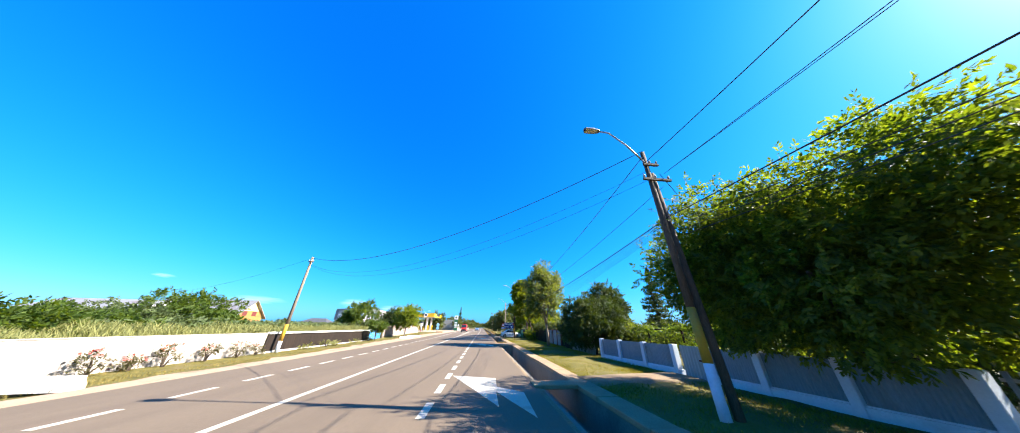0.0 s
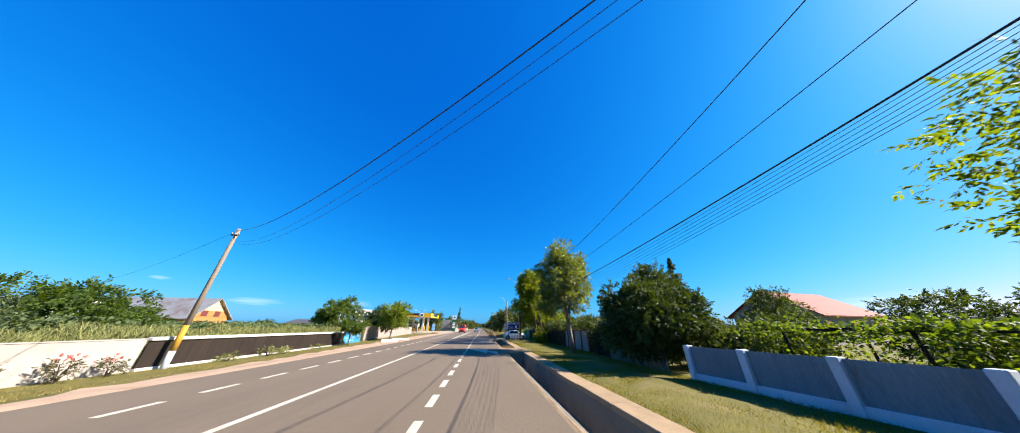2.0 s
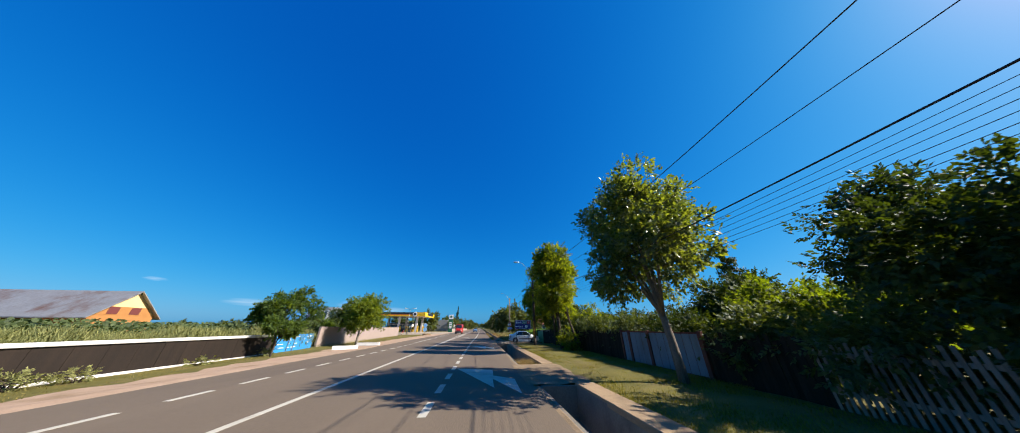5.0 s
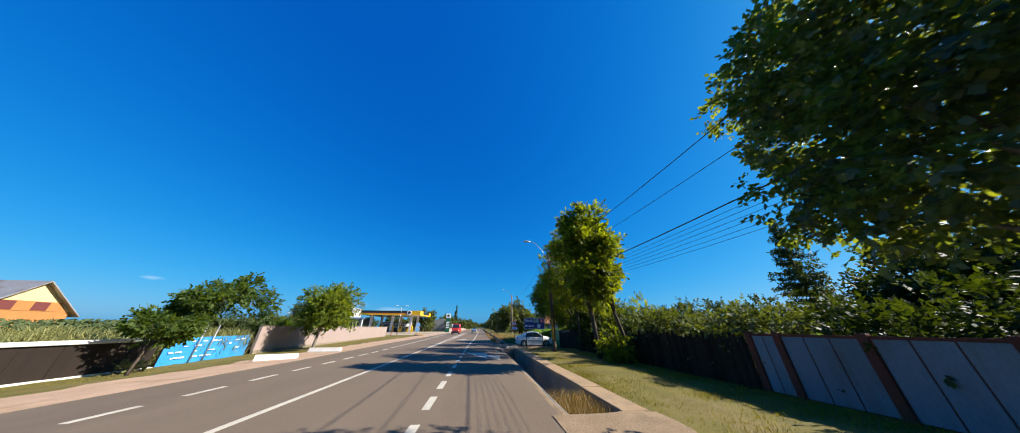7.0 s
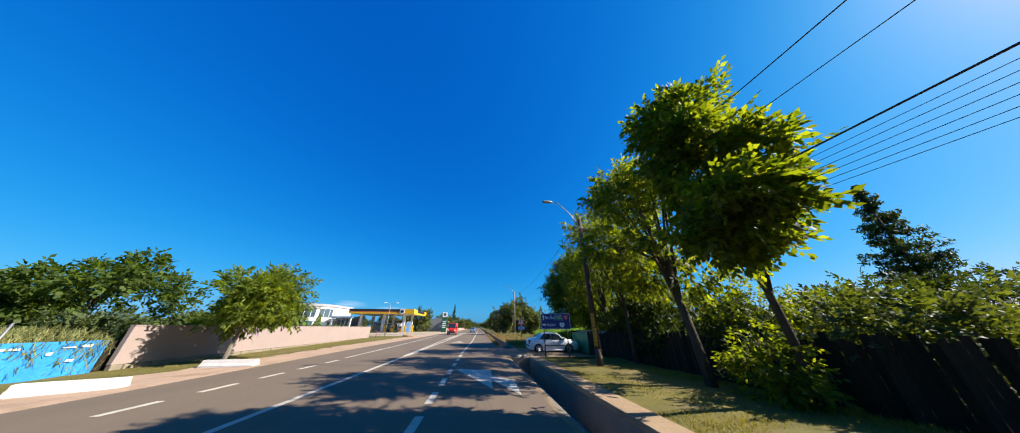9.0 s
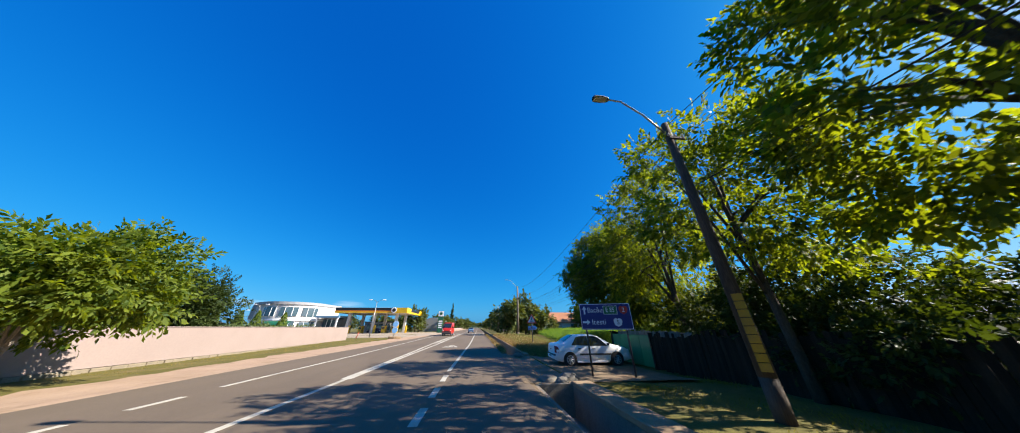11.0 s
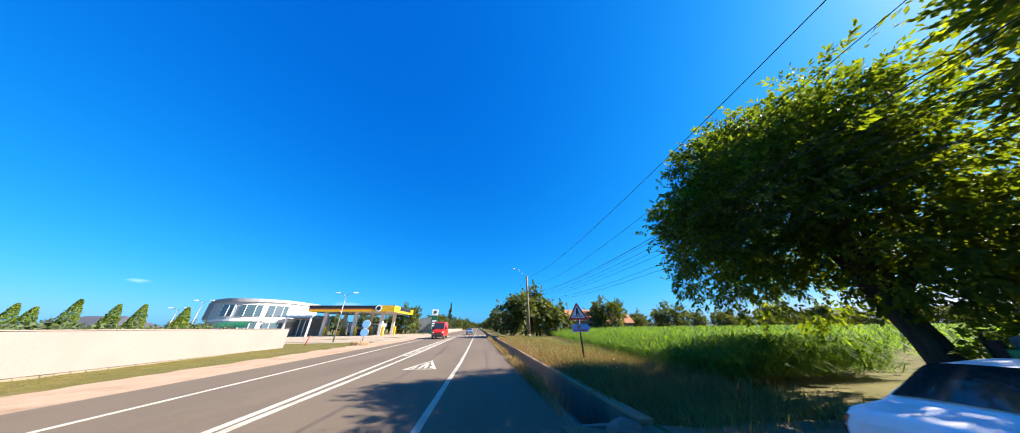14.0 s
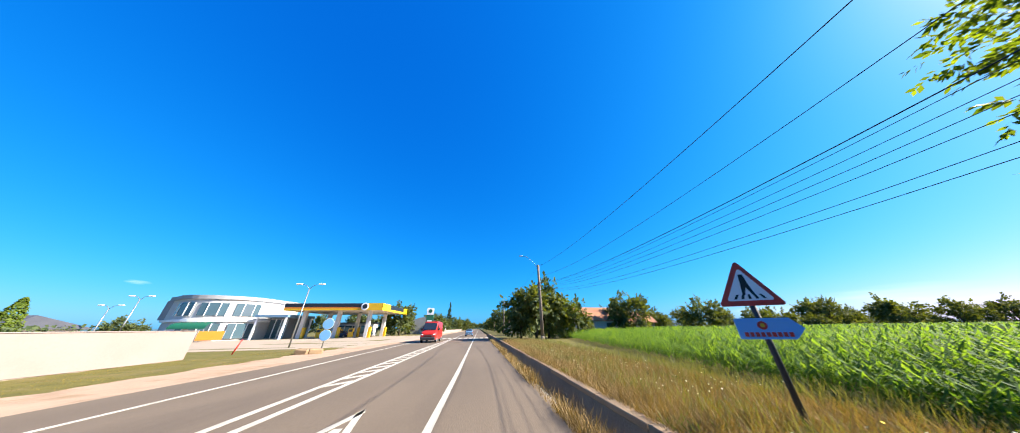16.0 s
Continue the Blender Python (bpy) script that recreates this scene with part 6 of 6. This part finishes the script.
# ---- shrubs and vines behind the house-side fences ----
# shrubs at x 8.9, 12.6 and 12.8 are added to block low sun
for k, (x, y, sx, sy, h, mat_, n) in enumerate(((9.2, 21.3, 1.5, 2.6, 2.7, LEAF_HEDGE, 16000), (9.3, 24.6, 1.4, 1.9, 2.3, LEAF_HEDGE, 12000), (9.5, 28.3, 1.3, 2.3, 2.2, LEAF_DARK, 11000), (9.6, 32.0, 1.4, 2.4, 2.3, LEAF_HEDGE, 11000),
                                              (9.6, 35.7, 1.4, 2.4, 2.4, LEAF_HEDGE, 11000), (10.5, 39.5, 2.0, 2.8, 3.2, LEAF_WALNUT, 13000), (10.5, 44.5, 2.2, 2.8, 3.6, LEAF_DARK, 16000), (15.5, 28.5, 2.4, 2.4, 2.8, LEAF_DARK, 12000),
                                              (16.5, 38.0, 2.6, 2.6, 3.4, LEAF_DARK, 12000), (27.0, 27.2, 2.4, 2.4, 5.2, LEAF_DARK, 16000), (22.5, 12.0, 2.4, 2.4, 3.8, LEAF_DARK, 20000), (18.5, 7.4, 2.6, 2.6, 4.0, LEAF_NUT, 22000),
                                              # the three at x 14.4 to 14.6 are added as a dark backdrop
                                              (10.8, 52.0, 1.4, 1.8, 2.1, LEAF_SUNNY, 7000), (10.2, 47.6, 1.5, 1.9, 3.4, LEAF_DARK, 12000), (9.7, 44.9, 1.3, 2.0, 4.2, LEAF_DARK, 15000), (10.4, 50.0, 1.3, 1.7, 2.2, LEAF_SUNNY, 9000), (14.6, 12.4, 1.2, 1.8, 1.7, LEAF_DARK, 9000), (14.6, 9.4, 1.2, 1.8, 1.7, LEAF_DARK, 9000), (14.4, 6.4, 1.2, 1.8, 1.7, LEAF_DARK, 9000), (31.0, 30.5, 3.2, 3.2, 5.0, LEAF_NUT, 9000), (24.0, 17.2, 2.6, 2.2, 3.7, LEAF_DARK, 14000), (13.0, 17.3, 1.4, 1.3, 1.9, LEAF_DARK, 10000), (15.0, 53.5, 1.8, 2.0, 3.6, LEAF_DARK, 10000), (11.6, 1.0, 2.2, 3.0, 3.0, LEAF_DARK, 12000), (7.0, 36.6, 0.6, 0.9, 1.7, LEAF_WALNUT, 3000), (8.9, 38.6, 0.7, 2.4, 2.0, LEAF_DARK, 11000), (8.9, 43.0, 0.7, 2.6, 2.3, LEAF_DARK, 12000), (12.8, 38.0, 1.6, 2.4, 3.3, LEAF_DARK, 12000), (12.6, 42.0, 1.6, 2.4, 3.1, LEAF_DARK, 12000), (12.8, 46.0, 1.6, 2.4, 3.0, LEAF_DARK, 12000), (13.0, 50.0, 1.6, 2.4, 2.6, LEAF_SUNNY, 9000))):
    bush("garden_shrub", "leafy garden shrub rising behind the fence", x, y, -0.05, (sx, sy, h), 120 + k, mat_, n=n, leaf=0.13, lobes=24, group="garden shrubs", clump=0.2)
vine = thing("grape_pergola", "low pergola overgrown with yellow-green grape vines", "pergola", at=(0, 0, 0))
for x in (9.6, 12.6):
    for y in (6.5, 9.0, 11.5, 14.0):
        part("post", tube(bmesh.new(), [(x, y, -0.05), (x, y, 1.55)], 0.045, 6), OLDWOOD, vine)
for x in (9.6, 11.1, 12.6):
    part("rail", tube(bmesh.new(), [(x, 6.0, 1.52), (x, 14.8, 1.58)], 0.03, 6), OLDWOOD, vine)
for y in (6.5, 7.7, 9.0, 10.2, 11.5, 12.7, 14.0):
    part("crossbar", tube(bmesh.new(), [(9.4, y, 1.6), (12.9, y, 1.62)], 0.025, 6), OLDWOOD, vine)
n = 26000
P = np.stack([rng.uniform(9.2, 13.2, n), rng.uniform(5.5, 15.4, n), 1.42 + np.abs(rng.normal(0, 0.13, n))], 1)
hang = rng.random(n) < 0.3
P[hang, 2] = rng.uniform(0.7, 1.6, hang.sum())
P[:, 2] += 0.16 * np.sin(P[:, 1] * 2.1 + P[:, 0]) * (P[:, 2] > 1.4)
P = P[(np.sin(P[:, 0] * 2.3) + np.cos(P[:, 1] * 1.7) + rng.normal(0, 0.6, n)) > np.interp(P[:, 1], (5.5, 10, 12, 15), (1.1, 0.6, -0.2, -0.6))]
part("vine_leaves", quads("vine_leaves", leaf_quads(rng, P, np.tile((0, 0, 0.8), (len(P), 1)), 0.1, 0.9), LEAF_FRUIT), None, vine)

# ---- grass, weeds and crops ----
def scatter(name, label, n, x0, x1, y0, y1, height, width, material, zf, keep=None, lean=0.35, seed=1):
    g = np.random.default_rng(seed)
    P = np.stack([g.uniform(x0, x1, n), g.uniform(y0, y1, n), np.zeros(n)], 1)
    if keep is not None:
        P = P[keep(P[:, 0], P[:, 1], g)]
    P[:, 2] = zf(P[:, 0], P[:, 1])
    return tagged(part(name, quads(name, blades(g, P, height, width, lean), material), None), label, "grass", kind="stuff")


def verge_z(x, y):
    dz = -0.2 * np.clip((y - 45) / 3, 0, 1) * np.clip((58 - y) / 3, 0, 1)
    return 0.0 + dz * np.where(x < 3.7, 0.6, 0.95)


def left_ground(x, y):
    zl = -0.33 + 0.33 * np.clip((y - 30) / 45, 0, 1)
    return np.interp(x, [-30, -15, -13.6, -12.2, -11.2, -10, -9.1], [1, 0.97, 0.85, 0.5, 0.25, 0.1, 0.0]) * zl - 0.02


def patchy(x, y, g):
    return (np.sin(x * 1.9 + np.sin(y * 0.8)) + np.sin(y * 1.3 + x) + g.normal(0, 0.9, len(x))) > -0.5


def off_sand(x, y, g):
    return patchy(x, y, g) & (x < np.interp(y, (10, 34, 53), (-11.0, -12.2, -13.0)) + g.normal(0, 0.12, len(x)))


def not_drive(x, y, g):
    return patchy(x, y, g) & ~((y > 25.3) & (y < 29.4) & (x < 3.8 + g.random(len(x)))) & ~((y > 46.5) & (y < 54) & (x < 7.4)) & ~((y > 36.5) & (np.sin(x * 1.7 + y * 0.9) + g.normal(0, 0.5, len(x)) > -0.35))


scatter("verge_grass", "short dry grass of the verge beside the ditch", 90000, 3.5, 7.5, -4, 24, 0.065, 0.006, GRASS, verge_z, not_drive, 0.5, 2)
scatter("verge_grass", "short dry grass of the verge beside the ditch", 80000, 3.5, 7.9, 24, 50, 0.07, 0.006, GRASS, verge_z, not_drive, 0.5, 3)
scatter("field_side_grass", "short grass at the foot of the garden walls", 30000, -15.4, -10.8, -4, 46, 0.06, 0.008, DRYLAWN, left_ground, off_sand, 0.5, 4)
scatter("field_side_grass", "short grass at the foot of the pink wall", 20000, -17.4, -12.6, 46, 86, 0.05, 0.01, DRYLAWN, left_ground, off_sand, 0.5, 5)
scatter("dry_roadside_grass", "tall dry straw-coloured grass along the ditch", 50000, 3.1, 6.9, 55.5, 92, 0.36, 0.005, STRAW, verge_z, None, 0.75, 6)
scatter("dry_roadside_grass", "tall dry straw-coloured grass along the ditch", 17000, 1.6, 1.97, 55, 100, 0.3, 0.006, STRAW, lambda x, y: x * 0 - 0.03, patchy, 0.55, 7)
scatter("dry_roadside_grass", "short matted dry grass along the ditch", 50000, 3.1, 7.4, 54.6, 80, 0.2, 0.007, STRAW, verge_z, None, 0.9, 16)
scatter("dry_roadside_grass", "low green weeds among the dry grass", 26000, 3.2, 7.8, 55, 84, 0.22, 0.012, LEAF_FRUIT, verge_z, lambda x, y, g: (np.sin(x * 2.7 + y * 1.1) + np.sin(y * 2.3 - x) + g.normal(0, 0.5, len(x))) > 1.0, 0.9, 18)
scatter("dry_roadside_grass", "green weeds mixed into the dry grass", 26000, 3.8, 8.4, 54, 92, 0.42, 0.007, WEED_GREY, verge_z, patchy, 0.45, 8)
PETAL = leafy("white_petals", (0.45, 0.45, 0.38), (0.7, 0.7, 0.62), 0.2, 0.7)
g = np.random.default_rng(41)
P = np.stack([g.uniform(3.4, 6.6, 900), g.uniform(57, 74, 900), g.uniform(0.2, 0.5, 900)], 1)
P = P[(np.sin(P[:, 0] * 3.1 + P[:, 1] * 0.9) + np.sin(P[:, 1] * 1.7) + g.normal(0, 0.5, len(P))) > 0.7]
tagged(part("wild_flowers", quads("wild_flowers", leaf_quads(g, P, np.tile((-0.3, -0.6, 0.7), (len(P), 1)), 0.032, 0.9), PETAL), None), "small white wild flowers among the dry grass", "flowers", kind="stuff")
scatter("dry_roadside_grass", "dry grass tufts at the ditch's end", 1800, 1.9, 2.9, 29.7, 31.5, 0.3, 0.006, STRAW, lambda x, y: x * 0 - 0.25, None, 0.4, 9)
# weeds and hedge band behind the dark fence
g = np.random.default_rng(55)
n = 60000
P = np.stack([g.uniform(-21, -16.2, n), g.uniform(-4, 45, n), np.zeros(n)], 1)
P[:, 2] = -0.4 + (1.55 + 0.2 * np.sin(P[:, 1] * 0.9) + 0.12 * np.sin(P[:, 1] * 2.7 + P[:, 0])) * g.random(n) ** 0.45 * np.interp(P[:, 0], [-21, -16.8, -16.2], [1.1, 0.95, 0.8])
tagged(part("tall_weeds", quads("tall_weeds", blades(g, P, 0.3, 0.016, 0.6), WEED_GREY), None), "tall grey-green weeds behind the dark fence", "weeds", kind="stuff")
n = 34000
P = np.stack([g.uniform(-33, -21, n), g.uniform(-2, 75, n), np.zeros(n)], 1)
P[:, 2] = -0.5 + (2.35 + 0.15 * np.sin(P[:, 1] * 0.6)) * g.random(n) ** 0.35
tagged(part("vineyard_rows", quads("vineyard_rows", leaf_quads(g, P, np.tile((0.4, -0.2, 0.6), (n, 1)), 0.2, 0.8), LEAF_HEDGE), None), "bright green vine rows behind the weeds", "vines", kind="stuff")


def crop_leaves(g, P, L):
    """Arching strap leaves: two quads each."""
    n = len(P)
    a = g.uniform(0, 2 * np.pi, n)
    d = np.stack([np.cos(a), np.sin(a), np.zeros(n)], 1)
    s = np.stack([-np.sin(a), np.cos(a), np.zeros(n)], 1)
    l = L * g.uniform(0.7, 1.3, (n, 1))
    w = 0.03 * l
    m = P + d * l * 0.45 + np.array((0, 0, 1.0)) * l * 0.38
    e = P + d * l * 0.95 + np.array((0, 0, 1.0)) * l * g.uniform(-0.05, 0.25, (n, 1))
    return np.concatenate([np.stack([P - s * w * 0.7, P + s * w * 0.7, m + s * w, m - s * w], 1), np.stack([m - s * w, m + s * w, e + s * w * 0.1, e - s * w * 0.1], 1)])


n = 120000
y = 55 + 62 * g.random(n) ** 1.2
edge = 7.5 + 0.17 * np.maximum(y - 59, 0)
x = edge + (4 + (y - 54) * 0.75) * g.random(n) ** 1.1
P = np.stack([x, y, g.uniform(0.1, 1.0, n) * np.clip(0.55 + (x - edge) * 0.3, 0.55, 1.1)], 1)
P = P[~((P[:, 0] < 14) & (P[:, 1] < 56.5))]
tagged(part("crop_field", quads("crop_field", crop_leaves(g, P, 0.5), LEAF_CORN), None), "green strap-leaved crop field beside the road", "crop", kind="stuff")
n = 30000
y = 70 + 45 * g.random(n)
P = np.stack([20 + 90 * g.random(n), y, g.uniform(0.3, 1.1, n)], 1)
tagged(part("crop_field", quads("crop_field", crop_leaves(g, P, 1.1), LEAF_CORN), None), "far part of the green crop field", "crop", kind="stuff")
n = 16000
P = np.stack([14 + 60 * g.random(n), 52 + 22 * g.random(n), g.uniform(0.3, 1.1, n)], 1)
tagged(part("crop_field", quads("crop_field", crop_leaves(g, P, 0.8), LEAF_CORN), None), "side part of the green crop field", "crop", kind="stuff")


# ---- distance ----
# no haze in the air: the hills' blue-green colour carries it
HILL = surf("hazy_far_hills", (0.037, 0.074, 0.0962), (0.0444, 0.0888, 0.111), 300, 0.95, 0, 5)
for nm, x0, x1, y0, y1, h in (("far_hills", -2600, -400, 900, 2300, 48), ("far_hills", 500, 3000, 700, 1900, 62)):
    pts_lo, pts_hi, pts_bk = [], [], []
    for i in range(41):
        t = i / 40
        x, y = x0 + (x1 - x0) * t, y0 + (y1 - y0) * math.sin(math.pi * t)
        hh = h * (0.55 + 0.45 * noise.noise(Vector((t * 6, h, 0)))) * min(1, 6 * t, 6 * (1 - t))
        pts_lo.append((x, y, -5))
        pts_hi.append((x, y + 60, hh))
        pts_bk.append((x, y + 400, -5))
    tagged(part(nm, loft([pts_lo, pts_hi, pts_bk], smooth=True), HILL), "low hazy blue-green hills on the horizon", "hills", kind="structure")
CLOUD = bpy.data.materials.new("thin_cloud")
CLOUD.use_nodes = True
cn, cl = CLOUD.node_tree.nodes, CLOUD.node_tree.links
cg = cn.new("ShaderNodeTexCoord")
cz = cn.new("ShaderNodeTexNoise")
cz.inputs["Scale"].default_value = 2.2
cz.inputs["Detail"].default_value = 6
cm = cn.new("ShaderNodeMapping")
cm.inputs["Scale"].default_value = (1, 1, 3)
cl.new(cg.outputs["Generated"], cm.inputs["Vector"])
cl.new(cm.outputs[0], cz.inputs["Vector"])
gr = cn.new("ShaderNodeTexGradient")
gr.gradient_type = "SPHERICAL"
gm = cn.new("ShaderNodeMapping")
gm.inputs["Location"].default_value = (-1, -1, -1)
gm.inputs["Scale"].default_value = (2, 2, 2)
cl.new(cg.outputs["Generated"], gm.inputs["Vector"])
cl.new(gm.outputs[0], gr.inputs["Vector"])
mu = cn.new("ShaderNodeMath")
mu.operation = "MULTIPLY"
cl.new(cz.outputs["Fac"], mu.inputs[0])
cl.new(gr.outputs["Fac"], mu.inputs[1])
mr = cn.new("ShaderNodeMapRange")
mr.inputs["From Min"].default_value, mr.inputs["From Max"].default_value, mr.inputs["To Max"].default_value = 0.14, 0.55, 0.3
cl.new(mu.outputs[0], mr.inputs["Value"])
tb = cn.new("ShaderNodeBsdfTransparent")
em = cn.new("ShaderNodeEmission")
em.inputs["Color"].default_value = (0.85, 0.93, 1, 1)
em.inputs["Strength"].default_value = 0.54
mx = cn.new("ShaderNodeMixShader")
cl.new(mr.outputs[0], mx.inputs["Fac"])
cl.new(tb.outputs[0], mx.inputs[1])
cl.new(em.outputs[0], mx.inputs[2])
cl.new(mx.outputs[0], cn["Material Output"].inputs["Surface"])
# all glow by emission; the last two also paint white sun haze at right
for x, y, z, w, h in ((-2410, 2040, 326, 115, 22), (-1250, 2600, 200, 330, 60), (-900, 2700, 160, 420, 50), (-1900, 2300, 190, 380, 46), (3700, 1750, 190, 1100, 190), (2900, 2200, 120, 700, 90)):
    bm = bmesh.new()
    a_ = math.atan2(x, y)
    u_ = Vector((math.cos(a_), -math.sin(a_), 0))
    c_ = Vector((x, y, z))
    rws = [[c_ + u_ * w * s_ + Vector((0, 0, h * q_)) + Vector((0, 30 * math.sin(3 * s_), 0)) for s_ in (-1, -0.5, 0, 0.5, 1)] for q_ in (-1, 0, 1)]
    bm = loft(rws, smooth=True)
    ob = part("thin_cloud", bm, CLOUD)
    ob.visible_shadow = False
    tagged(ob, "small thin white cloud low in the sky", "cloud", "small clouds", "structure")
